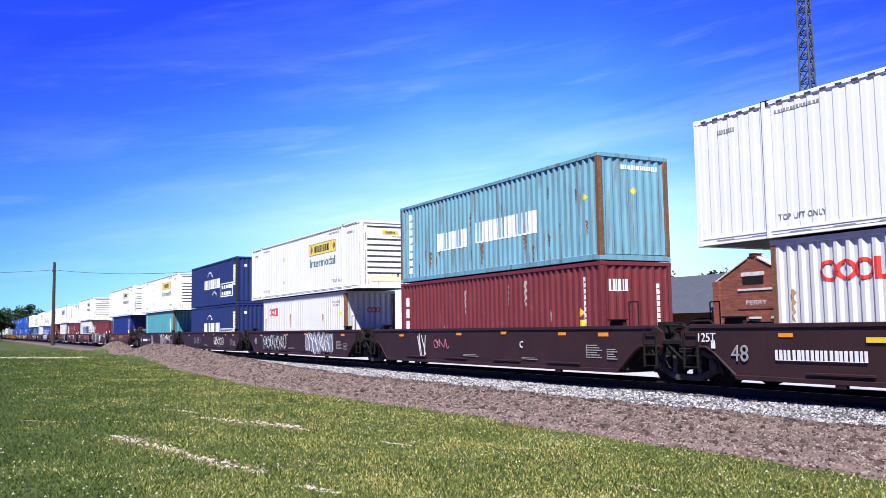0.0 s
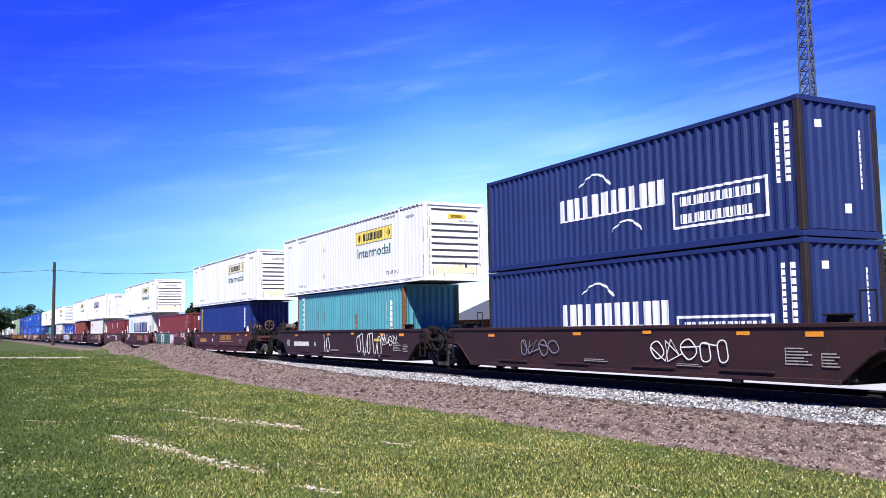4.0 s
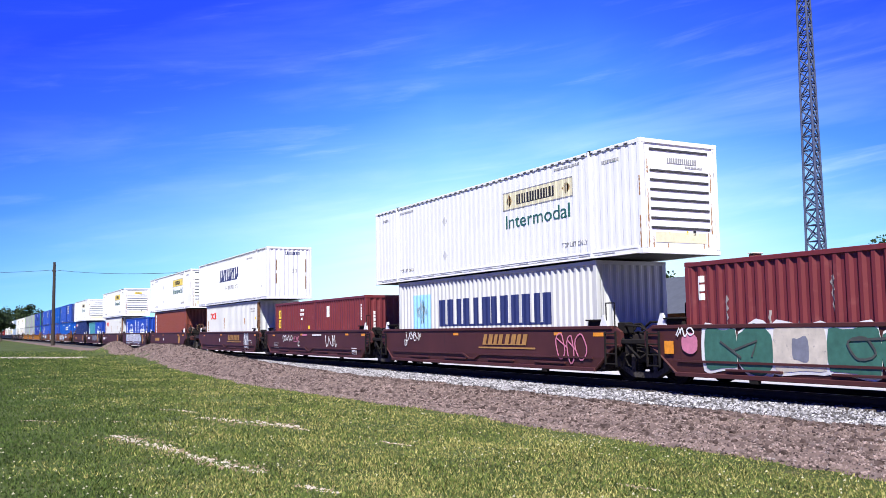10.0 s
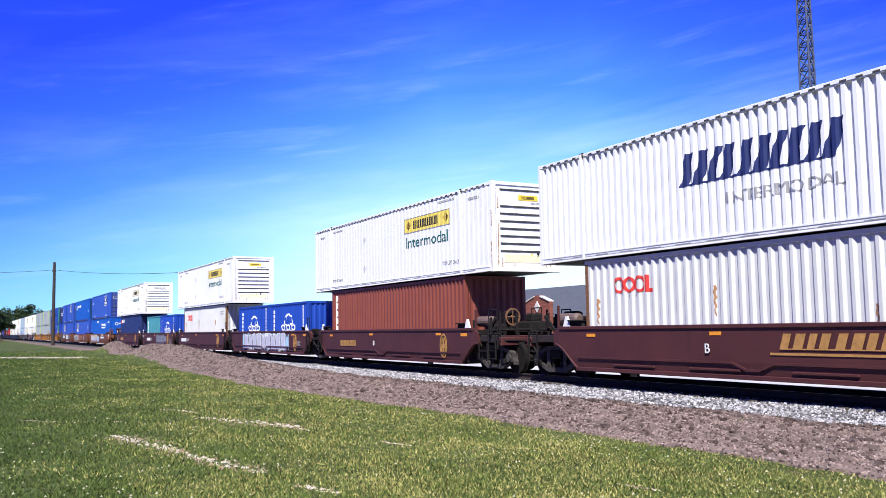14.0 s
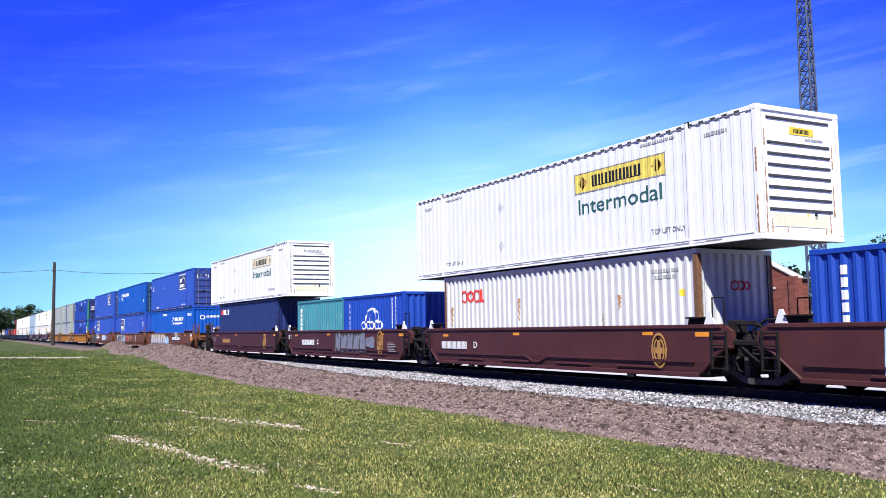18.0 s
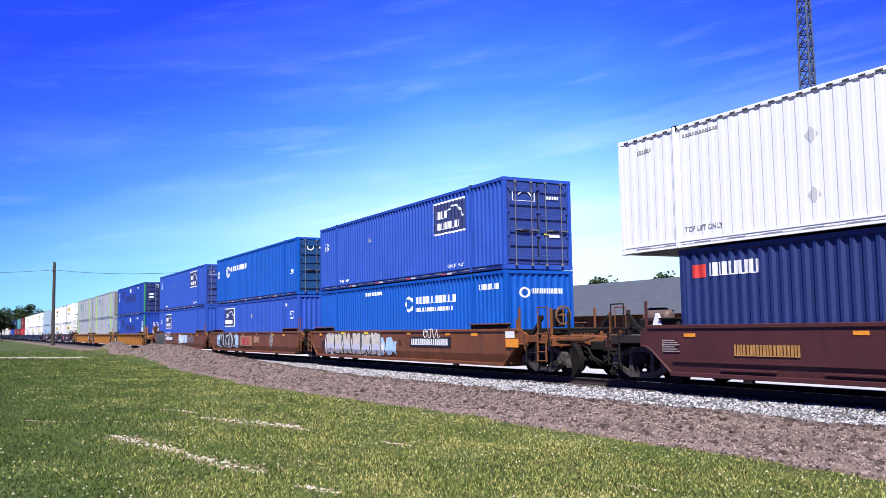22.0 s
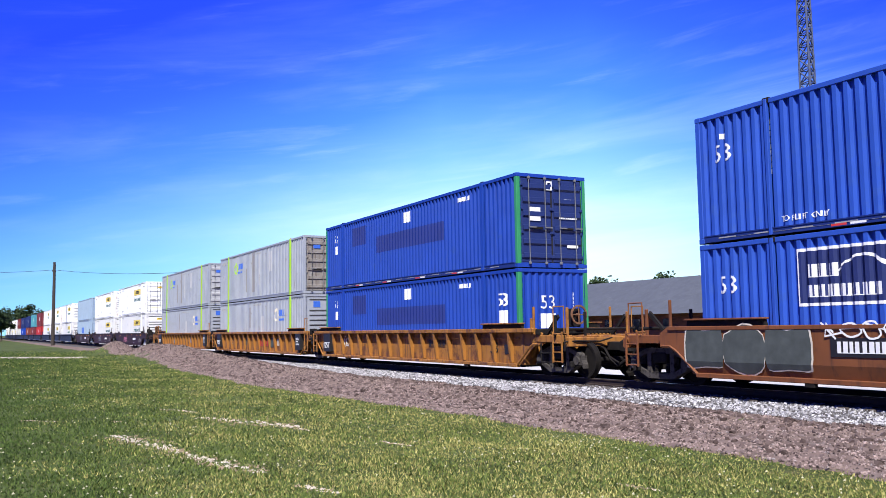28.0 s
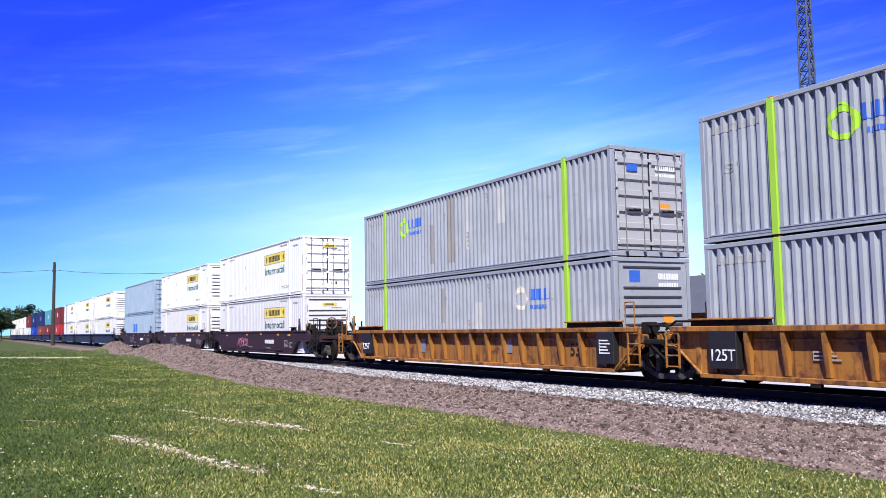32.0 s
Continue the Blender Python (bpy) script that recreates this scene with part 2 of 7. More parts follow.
# ---- mesh building ----
class Shape:
    """Collects vertices and faces of one mesh."""

    def __init__(self):
        self.v, self.f = [], []

    def add(self, verts, faces):
        k = len(self.v)
        self.v += [tuple(p) for p in verts]
        self.f += [tuple(i + k for i in q) for q in faces]
        return self

    def box(self, x0, x1, y0, y1, z0, z1):
        return self.add([(x0, y0, z0), (x1, y0, z0), (x1, y1, z0), (x0, y1, z0), (x0, y0, z1), (x1, y0, z1), (x1, y1, z1), (x0, y1, z1)],
                        [(0, 3, 2, 1), (4, 5, 6, 7), (0, 1, 5, 4), (1, 2, 6, 5), (2, 3, 7, 6), (3, 0, 4, 7)])

    def bevel_box(self, x0, x1, y0, y1, z0, z1, c=0.01):
        """A box whose vertical and horizontal edges are chamfered."""
        ring = lambda x0, x1, y0, y1, z: [(x0 + c, y0, z), (x1 - c, y0, z), (x1, y0 + c, z), (x1, y1 - c, z), (x1 - c, y1, z), (x0 + c, y1, z), (x0, y1 - c, z), (x0, y0 + c, z)]
        vs = ring(x0 + c, x1 - c, y0 + c, y1 - c, z0) + ring(x0, x1, y0, y1, z0 + c) + ring(x0, x1, y0, y1, z1 - c) + ring(x0 + c, x1 - c, y0 + c, y1 - c, z1)
        fs = [tuple(range(7, -1, -1)), tuple(range(24, 32))]
        for k in range(3):
            for i in range(8):
                j = (i + 1) % 8
                fs.append((8 * k + i, 8 * k + j, 8 * k + 8 + j, 8 * k + 8 + i))
        return self.add(vs, fs)

    def slab_xz(self, outline, y0, y1):
        """An outline of (x, z), anticlockwise seen from -y, with thickness from y0 to y1."""
        n = len(outline)
        vs = [(x, y0, z) for x, z in outline] + [(x, y1, z) for x, z in outline]
        fs = [tuple(range(n)), tuple(range(2 * n - 1, n - 1, -1))]
        fs += [(i, i + n, (i + 1) % n + n, (i + 1) % n) for i in range(n)]
        return self.add(vs, fs)

    def slab_yz(self, outline, x0, x1):
        n = len(outline)
        vs = [(x0, y, z) for y, z in outline] + [(x1, y, z) for y, z in outline]
        fs = [tuple(range(n - 1, -1, -1)), tuple(range(n, 2 * n))]
        fs += [(i, (i + 1) % n, (i + 1) % n + n, i + n) for i in range(n)]
        return self.add(vs, fs)

    def rod(self, a, b, r, n=6, r2=None):
        a, b = Vector(a), Vector(b)
        d = (b - a).normalized()
        s = d.orthogonal().normalized()
        t = d.cross(s)
        r2 = r if r2 is None else r2
        vs = [a + (s * math.cos(6.28318 * i / n) + t * math.sin(6.28318 * i / n)) * r for i in range(n)]
        vs += [b + (s * math.cos(6.28318 * i / n) + t * math.sin(6.28318 * i / n)) * r2 for i in range(n)]
        fs = [tuple(range(n - 1, -1, -1)), tuple(range(n, 2 * n))]
        fs += [(i, (i + 1) % n, (i + 1) % n + n, i + n) for i in range(n)]
        return self.add(vs, fs)

    def pipe(self, points, r, n=6):
        for a, b in zip(points, points[1:]):
            self.rod(a, b, r, n)
        return self

    def lathe_y(self, profile, n=24):
        """A profile of (radius, y) turned round the y axis; closed at both ends."""
        vs, fs, m = [], [], len(profile)
        for i in range(n):
            c, s = math.cos(2 * math.pi * i / n), math.sin(2 * math.pi * i / n)
            vs += [(r * c, y, r * s) for r, y in profile]
        for i in range(n):
            j = (i + 1) % n
            fs += [(i * m + k, j * m + k, j * m + k + 1, i * m + k + 1) for k in range(m - 1)]
        fs.append(tuple(i * m for i in range(n - 1, -1, -1)))
        fs.append(tuple(i * m + m - 1 for i in range(n)))
        return self.add(vs, fs)

    def ring_xz(self, cx, cz, r, w, y0, y1, n=20, squash=1.0):
        """A flat ring in the xz plane."""
        vs = []
        for i in range(n):
            c, s = math.cos(2 * math.pi * i / n), math.sin(2 * math.pi * i / n)
            for rr in (r, r - w):
                for y in (y0, y1):
                    vs.append((cx + rr * c * squash, y, cz + rr * s))
        fs = []
        for i in range(n):
            a, b = 4 * i, 4 * ((i + 1) % n)
            fs += [(a, a + 1, b + 1, b), (a + 2, b + 2, b + 3, a + 3), (a, b, b + 2, a + 2), (a + 1, a + 3, b + 3, b + 1)]
        return self.add(vs, fs)

    def mesh(self, name, material, smooth=False):
        me = bpy.data.meshes.new(name)
        me.from_pydata(self.v, [], self.f)
        if material is not None:
            me.materials.append(material)
        if smooth:
            me.shade_smooth()
        me.update()
        return me


CACHE = {}


def part(name, shape, material, parent, label="", at=None, smooth=False):
    """One mesh object under a thing or a part. shape: a Shape, or a mesh that is shared."""
    me = shape.mesh(name, material, smooth) if isinstance(shape, Shape) else shape
    ob = new(name, me)
    ob.parent = parent
    if at is not None:
        ob.matrix_basis = at
    if label:
        ob["label"] = label
    return ob


def shared(key, material, make, smooth=False):
    """A mesh that is built once for each kind and material."""
    k = (key, material.name)
    if k not in CACHE:
        CACHE[k] = make().mesh(str(key[0] if isinstance(key, tuple) else key), material, smooth)
    return CACHE[k]


def thing(name, m, label, category, group="", kind=""):
    ob = new(name)
    ob.empty_display_size = 0.3
    ob.matrix_basis = m
    return tagged(ob, label, category, group, kind)


def lettering(text, height, material, width=None):
    """Flat raised lettering in the built-in font, in the xz plane, centred."""
    k = ("text", text, round(height, 3), material.name, width)
    if k in CACHE:
        return CACHE[k]
    cu = bpy.data.curves.new("lettering", "FONT")
    cu.body, cu.size, cu.extrude, cu.align_x, cu.align_y = text, height * 1.38, 0.006, "CENTER", "CENTER"
    cu.resolution_u = 3
    ob = bpy.data.objects.new("lettering", cu)
    scene.collection.objects.link(ob)
    bpy.context.view_layer.update()
    me = bpy.data.meshes.new_from_object(ob.evaluated_get(bpy.context.evaluated_depsgraph_get()))
    bpy.data.objects.remove(ob)
    xs = [v.co.x for v in me.vertices]
    sx = width / (max(xs) - min(xs)) if width else 1.0
    me.transform(Matrix.Rotation(radians(90), 4, "X") @ Matrix.Diagonal((sx, 1, 1, 1)))
    me.materials.clear()
    me.materials.append(material)
    CACHE[k] = me
    return me

# ---- containers ----
def ribbed(length, z0, z1, pitch, depth, crest=0.44, slope=0.085):
    """A corrugated sheet along x, its outer crests at y = 0 and its troughs at y = depth."""
    s = Shape()
    n = max(1, round(length / pitch))
    p = length / n
    xs = []
    for i in range(n):
        a = -length / 2 + i * p
        xs += [(a, 0), (a + p * crest, 0), (a + p * (crest + slope), depth), (a + p * (1 - slope), depth)]
    xs.append((length / 2, 0))
    vs = [(x, y, z) for x, y in xs for z in (z0, z1)]
    fs = [(2 * i, 2 * i + 2, 2 * i + 3, 2 * i + 1) for i in range(len(xs) - 1)]
    return s.add(vs, fs)


LENGTHS = {"20": 6.06, "40": 12.19, "53": 16.15}


def on_side(side, L, W, x, z, proud):
    """The pose of a marking on a side of a box: x along that side to the right as one faces it."""
    if side == "near":
        return pose(x, -W / 2 - proud, z)
    if side == "far":
        return pose(-x, W / 2 + proud, z, 0, 0, 180)
    if side == "front":
        return pose(L / 2 + proud, x, z, 0, 0, 90)
    return pose(-L / 2 - proud, -x, z, 0, 0, 270)


def box_container(size, x, base, H, body, label, post=None, frame_mat=None, front="plain", rear="doors", marks=(), band=None, group="containers on the train", door=None):
    """A shipping container centred at x on the track; front looks along +x."""
    L = LENGTHS[size]
    W = 2.59 if size == "53" else 2.438
    fm = frame_mat or body
    pm = post or fm
    T = thing("shipping_container", pose(x, TRACK_Y, base), label, "container", group)
    ribs = "short" if size != "53" else "shallow" if body in (WHITE, CREAM) else "deep"
    bot, top = 0.17, 0.11
    hw = W / 2
    flat = shared(("side_panel", size, H, ribs), body, lambda: ribbed(L - 0.28, bot, H - top, *SIDE_RIBS[ribs]))
    part("side_panel", flat, body, T, at=pose(0, -hw + 0.012, 0))
    part("side_panel", flat, body, T, at=pose(0, hw - 0.012, 0, 0, 0, 180))
    part("roof", shared(("roof", size, W), fm, lambda: ribbed(L - 0.2, -hw + 0.05, hw - 0.05, 0.5, 0.012)), fm, T, at=pose(0, 0, H - 0.03, 90, 0, 0))
    part("floor", shared(("floor", size, W), UNDER, lambda: Shape().box(-L / 2 + 0.1, L / 2 - 0.1, -hw + 0.06, hw - 0.06, 0.03, 0.15)), UNDER, T)
    rail = shared(("top_rail", size), fm, lambda: Shape().bevel_box(-L / 2 + 0.14, L / 2 - 0.14, 0, 0.07, -0.115, -0.012, 0.008))
    part("top_rail", rail, fm, T, at=pose(0, -hw, H))
    part("top_rail", rail, fm, T, at=pose(0, hw - 0.07, H))

    long_sill = INDIGO if body in (DENIM, AZURE, COBALT) else fm

    def sill():
        s = Shape().bevel_box(-L / 2 + 0.14, L / 2 - 0.14, 0, 0.09, 0.02, 0.175, 0.008)
        if size == "53":
            s.box(-L / 2 + 0.2, L / 2 - 0.2, -0.012, 0, 0.15, 0.175).box(-L / 2 + 0.2, L / 2 - 0.2, -0.012, 0, 0.02, 0.04)
        return s
    part("bottom_rail", shared(("bottom_rail", size), long_sill, sill), long_sill, T, at=pose(0, -hw, 0))
    part("bottom_rail", shared(("bottom_rail", size), long_sill, sill), long_sill, T, at=pose(0, hw, 0, 0, 0, 180))
    if size == "53":
        part("slot_strip", shared(("slots", size), PRINT_GREY, lambda: slot_strip(L)), PRINT_GREY, T, at=pose(0, -hw - 0.001, 0))
        if body in (WHITE, CREAM, OFFWHITE):
            part("roof_bow_strip", shared(("roof_bow_strip", size), RIB_SHADE_AND_DASH, lambda: dash_strip(L - 0.5, 44)), RIB_SHADE_AND_DASH, T, "row of dark roof bow ends", at=pose(0, -hw - 0.002, H - 0.075))
        elif body in (DENIM, AZURE, COBALT):
            for q in (-4.4, -1.6, 1.3, 4.1):
                part("reflector", shared("reflector", PRINT_RED, lambda: panel_shape(0.34, 0.045)), PRINT_RED, T, "red reflector strip", at=pose(q, -hw - 0.004, 0.062))
                part("reflector", shared("reflector", PRINT_WHITE, lambda: panel_shape(0.34, 0.045)), PRINT_WHITE, T, "white reflector strip", at=pose(q + 0.42, -hw - 0.004, 0.062))
    # corner posts and castings, and on a long box the lifting posts inboard of its ends
    posts = [(-L / 2 + 0.07, 0), (L / 2 - 0.07, 0)]
    pmesh = shared(("corner_post", H), pm, lambda: Shape().bevel_box(-0.07, 0.07, 0, 0.16, 0.12, H - 0.11, 0.012))
    cast = shared("corner_casting", fm, lambda: Shape().bevel_box(-0.09, 0.09, 0, 0.165, 0, 0.118, 0.012))
    for px, _ in posts:
        for side in (-1, 1):
            turn = 0 if side < 0 else 180
            part("corner_post", pmesh, pm, T, at=pose(px, side * hw, 0, 0, 0, turn))
            for pz in (0, H - 0.118):
                part("corner_casting", cast, fm, T, at=pose(math.copysign(L / 2 - 0.085, px), side * (hw + 0.004), pz, 0, 0, turn))
    if size == "53":
        lift = shared(("lifting_post", H), band or pm, lambda: Shape().bevel_box(-0.085 if band else -0.04, 0.085 if band else 0.04, -0.035, 0.05, 0.02, H - 0.02, 0.006))
        lug_paint = RUST_ORANGE if band is LIME else BLACKSTEEL
        lug = shared("lifting_casting", lug_paint, lambda: Shape().bevel_box(-0.09, 0.09, 0, 0.17, 0, 0.13, 0.012))
        for px in (-6.02, 6.02):
            for side in (-1, 1):
                turn = 0 if side < 0 else 180
                part("lifting_post", lift, band or pm, T, at=pose(px, side * hw, 0, 0, 0, turn))
                part("lifting_casting", lug, lug_paint, T, "rusty orange lifting casting" if band is LIME else "dark worn lifting casting", at=pose(px, side * (hw + 0.008), H - 0.115, 0, 0, turn))
    head = shared(("end_frame", W, H), fm, lambda: end_frame(W - 0.24, H))
    part("end_frame", head, fm, T, at=pose(L / 2, 0, 0, 0, 0, 90))
    part("end_frame", head, fm, T, at=pose(-L / 2, 0, 0, 0, 0, 270))
    for end, style in (("front", front), ("rear", rear)):
        m = pose(L / 2 - 0.02, 0, 0, 0, 0, 90) if end == "front" else pose(-L / 2 + 0.02, 0, 0, 0, 0, 270)
        w = W - 0.3
        if style == "plain":
            part("end_wall", shared(("end_wall", W, H), body, lambda: ribbed(w + 0.02, bot, H - top, *SIDE_RIBS["end"])), body, T, at=m)
        elif style == "louvre":
            part("end_wall", shared(("flat_end", W, H), body, lambda: Shape().box(-w / 2 - 0.01, w / 2 + 0.01, 0.012, 0.05, 0.1, H - 0.05)), body, T, at=m)
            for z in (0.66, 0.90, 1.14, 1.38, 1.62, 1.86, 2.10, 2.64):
                # a dark bar painted in place of the shadow under each rib
                part("rib_slot", shared(("rib_slot", W), RIB_SHADE_AND_DASH, lambda: Shape().bevel_box(-w * 0.43, w * 0.43, -0.012, 0.013, -0.027, 0.027, 0.006)), RIB_SHADE_AND_DASH, T, "dark bar painted as rib shade", at=m @ pose(0.0, 0, z))
            if body in (WHITE, CREAM):
                for q, z0, h in ((-0.462, 1.2, 0.9), (-0.465, 0.45, 0.6), (0.462, 0.95, 0.8), (0.465, 1.9, 0.55), (-0.462, 2.2, 0.35), (-0.40, 0.30, 0.30), (0.40, 0.40, 0.45), (0.33, 0.26, 0.22), (-0.2, 0.22, 0.12)):
                    part("rust_stain", shared(("rust_stain", round(h, 2)), STREAK_RUST, lambda: ribbon([(0.008 * math.sin(9 * i), -h / 2 + h * i / 12) for i in range(13)], [0.012 + 0.045 * abs(math.sin(i * 2.3 + h * 7)) * (1 - i / 14) for i in range(13)], 0.002)), STREAK_RUST, T, "brown rust streak", at=m @ pose(q * w, 0.009, z0))
        else:
            dm = door or body
            part("door_gasket", shared(("door_gasket", W, H), PRINT_BLACK, lambda: Shape().box(-w / 2 - 0.01, w / 2 + 0.01, 0.012, 0.06, 0.12, H - 0.1)), PRINT_BLACK, T, "black rubber door gasket", at=m)
            for k in (-1, 1):
                d = part("door", shared(("door", W, H, end), dm, lambda: door_leaf(w, H, end == "rear")), dm, T, at=m @ pose(k * w / 4, 0, 0))
                for q in (-0.30, 0.30):
                    part("lock_rod", shared(("lock_rod", H), GREYSTEEL, lambda: lock_rod(H)), GREYSTEEL, d, at=pose(q * k, -0.062, 0))
                if end == "rear":
                    continue
                for i in range(6):
                    part("door_rib", shared(("door_rib", W), dm, lambda: Shape().slab_yz(DOOR_RIB, -w / 4 + 0.07, w / 4 - 0.07)), dm, d, at=pose(0, 0, 0.38 + i * (H - 0.76) / 5))
                part("handle_plate", shared("handle_plate", BLACKSTEEL, lambda: Shape().bevel_box(-0.2, 0.2, -0.085, -0.05, -0.035, 0.035, 0.01)), BLACKSTEEL, d, at=pose(0.0, 0, H * 0.42))
    if body is WHITE:
        for z0, h in ((0.55, 0.8), (1.7, 0.5)):
            part("rust_stain", shared(("post_stain", h), STREAK_RUST, lambda: ribbon([(0.006 * math.sin(9 * i), -h / 2 + h * i / 9) for i in range(10)], [0.012 + 0.04 * abs(math.sin(i * 1.7 + h * 5)) for i in range(10)], 0.002)), STREAK_RUST, T, "brown rust streak", at=pose(L / 2 - 0.06, -hw - 0.003, z0))
    for mk in marks:
        marking(T, L, W, ribs, front, *mk)
    return T


DOOR_RIB = [(0.004, -0.13), (-0.045, -0.07), (-0.045, 0.06), (0.004, 0.075)]


def door_leaf(w, H, ribbed_in):
    """A door leaf with its hinges; ribbed_in: with its pressed ribs in the same piece."""
    s = Shape().bevel_box(-w / 4 + 0.03, w / 4 - 0.03, 0.0, 0.05, 0.17, H - 0.15, 0.01)
    for i in range(4):
        z = 0.34 + i * (H - 0.68) / 3
        for x in (-w / 4 + 0.04, w / 4 - 0.04):
            s.bevel_box(x - 0.04, x + 0.04, -0.035, 0.01, z - 0.05, z + 0.05, 0.012)
    if ribbed_in:
        for i in range(6):
            z = 0.38 + i * (H - 0.76) / 5
            s.slab_yz([(y, z + q) for y, q in DOOR_RIB], -w / 4 + 0.1, w / 4 - 0.1)
    return s


def lock_rod(H):
    return Shape().rod((0, 0, 0.1), (0, 0, H - 0.08), 0.014).bevel_box(-0.04, 0.04, -0.03, 0.03, 0.1, 0.18, 0.01).bevel_box(-0.04, 0.04, -0.03, 0.03, H - 0.18, H - 0.1, 0.01).box(-0.03, 0.25, -0.03, -0.01, H * 0.42, H * 0.42 + 0.04)


def slot_strip(L):
    """The dashed slot line along a bottom rail, in one piece."""
    out, n = [], 15
    step = (L - 1.2) / n
    for i in range(n):
        x0 = -L / 2 + 0.6 + i * step
        out += [(x0, 0.11), (x0 + step * 0.5, 0.11), (x0 + step * 0.5, 0.088)]
        if i < n - 1:
            out.append((x0 + step, 0.088))
    out[-1] = (out[-1][0], 0.084)
    out.append((-L / 2 + 0.6, 0.084))
    return Shape().slab_xz(out[::-1], -0.006, 0.0)


def dash_strip(length, n):
    """A row of short dashes on a hair-thin line, in one piece."""
    step, out = length / n, []
    for i in range(n):
        x0 = -length / 2 + i * step
        out += [(x0, 0.022), (x0 + step * 0.42, 0.022), (x0 + step * 0.42, -0.018)]
        if i < n - 1:
            out.append((x0 + step, -0.018))
    out[-1] = (out[-1][0], -0.022)
    out.append((-length / 2, -0.022))
    return Shape().slab_xz(out[::-1], -0.004, 0.0)


def draped(me, x, length, pitch, depth, crest=0.44, slope=0.085):
    """A marking laid over a corrugated sheet of that length, centred at x on it."""
    k = ("draped", me.name, round(x, 3), round(length, 3), pitch)
    if k in CACHE:
        return CACHE[k]
    n = max(1, round(length / pitch))
    p = length / n

    def sink(u):
        q = ((u + length / 2) / p) % 1.0
        return 0.0 if q <= crest else depth * (q - crest) / slope if q < crest + slope else depth if q <= 1 - slope else depth * (1 - q) / slope
    bm = bmesh.new()
    bm.from_mesh(me)
    xs = [v.co.x for v in bm.verts]
    lo, hi = min(xs) + x, max(xs) + x
    for i in range(n):
        for q in (0.0, crest, crest + slope, 1 - slope):
            u = -length / 2 + (i + q) * p
            if lo < u < hi:
                bmesh.ops.bisect_plane(bm, geom=bm.verts[:] + bm.edges[:] + bm.faces[:], plane_co=(u - x, 0, 0), plane_no=(1, 0, 0), dist=1e-5)
    for v in bm.verts:
        v.co.y += sink(v.co.x + x + 1e-6)
    out = bpy.data.meshes.new(me.name)
    bm.to_mesh(out)
    bm.free()
    out.materials.clear()
    out.materials.append(me.materials[0])
    CACHE[k] = out
    return out


def end_frame(w, H):
    """The header and sill of a box's end, in one piece with its thin jambs; its face at y = 0."""
    s = Shape()
    out = [(-w / 2, 0.01), (w / 2, 0.01), (w / 2, H - 0.006), (-w / 2, H - 0.006)]
    hole = [(-w / 2 + 0.03, 0.15), (w / 2 - 0.03, 0.15), (w / 2 - 0.03, H - 0.11), (-w / 2 + 0.03, H - 0.11)]
    s.v = [(x, y, z) for y in (0.0, 0.1) for x, z in out + hole]
    for i in range(4):
        j = (i + 1) % 4
        s.f += [(i, j, j + 4, i + 4), (8 + i, 12 + i, 12 + j, 8 + j), (i, 8 + i, 8 + j, j), (4 + i, 4 + j, 12 + j, 12 + i)]
    return s


def panel_shape(w, h, t=0.003):
    return Shape().box(-w / 2, w / 2, -t, t, -h / 2, h / 2)


MARK_NAMES = {"panel": "marking_panel", "text": "lettering", "bars": "lettering_bar", "column": "lettering_bar", "slant": "lettering_bar", "rings": "emblem", "arcs": "emblem", "swoosh": "emblem", "frame": "marking_border", "diamond": "diamond_placard", "rust": "rust_stain"}


def border_shape(w, h, t):
    """A rectangular frame in one piece."""
    s = Shape()
    ring = [(-w / 2, -h / 2), (w / 2, -h / 2), (w / 2, h / 2), (-w / 2, h / 2)]
    inner = [(-w / 2 + t, -h / 2 + t), (w / 2 - t, -h / 2 + t), (w / 2 - t, h / 2 - t), (-w / 2 + t, h / 2 - t)]
    s.v = [(x, y, z) for y in (-0.003, 0.003) for x, z in ring + inner]
    for i in range(4):
        j = (i + 1) % 4
        s.f += [(i, j, j + 4, i + 4), (8 + i, 12 + i, 12 + j, 8 + j), (i, 8 + i, 8 + j, j), (4 + i, 4 + j, 12 + j, 12 + i)]
    return s


def marking(T, L, W, ribs, ends, kind, side, x, z, *a):
    """A painted or stuck-on marking, laid over the corrugation of its side."""
    material = a[-1] if kind != "text" else a[2]
    dims = a[:-1]
    make = {"panel": lambda: panel_shape(*dims), "bars": lambda: bar_row(*dims), "column": lambda: bar_column(*dims), "slant": lambda: sheared(bar_row(*dims), 0.3),
            "rings": lambda: ring_row(*dims), "arcs": lambda: arc_emblem(*dims), "swoosh": lambda: swoosh(*dims), "rust": lambda: rust_run(*dims), "frame": lambda: border_shape(*dims),
            "diamond": lambda: Shape().slab_xz([(0, -dims[0] / 2), (dims[0] / 2, 0), (0, dims[0] / 2), (-dims[0] / 2, 0)], -0.003, 0.003)}
    me = lettering(a[0], a[1], a[2], a[3] if len(a) > 3 else None) if kind == "text" else shared((MARK_NAMES[kind], kind) + dims, material, make[kind])
    layer = 0.002 if kind in ("panel", "diamond") else 0.005
    if side == "near":
        me = draped(me, x, L - 0.28, *SIDE_RIBS[ribs])
        m = on_side(side, L, W, x, z, layer - 0.012)
    elif ends == "plain":
        me = draped(me, x, W - 0.28, *SIDE_RIBS["end"])
        m = on_side(side, L, W, x, z, layer - 0.02)
    else:
        m = on_side(side, L, W, x, z, layer + (0.006 if ends == "doors" else -0.028))
    part(MARK_NAMES[kind], me, material, T, at=m)


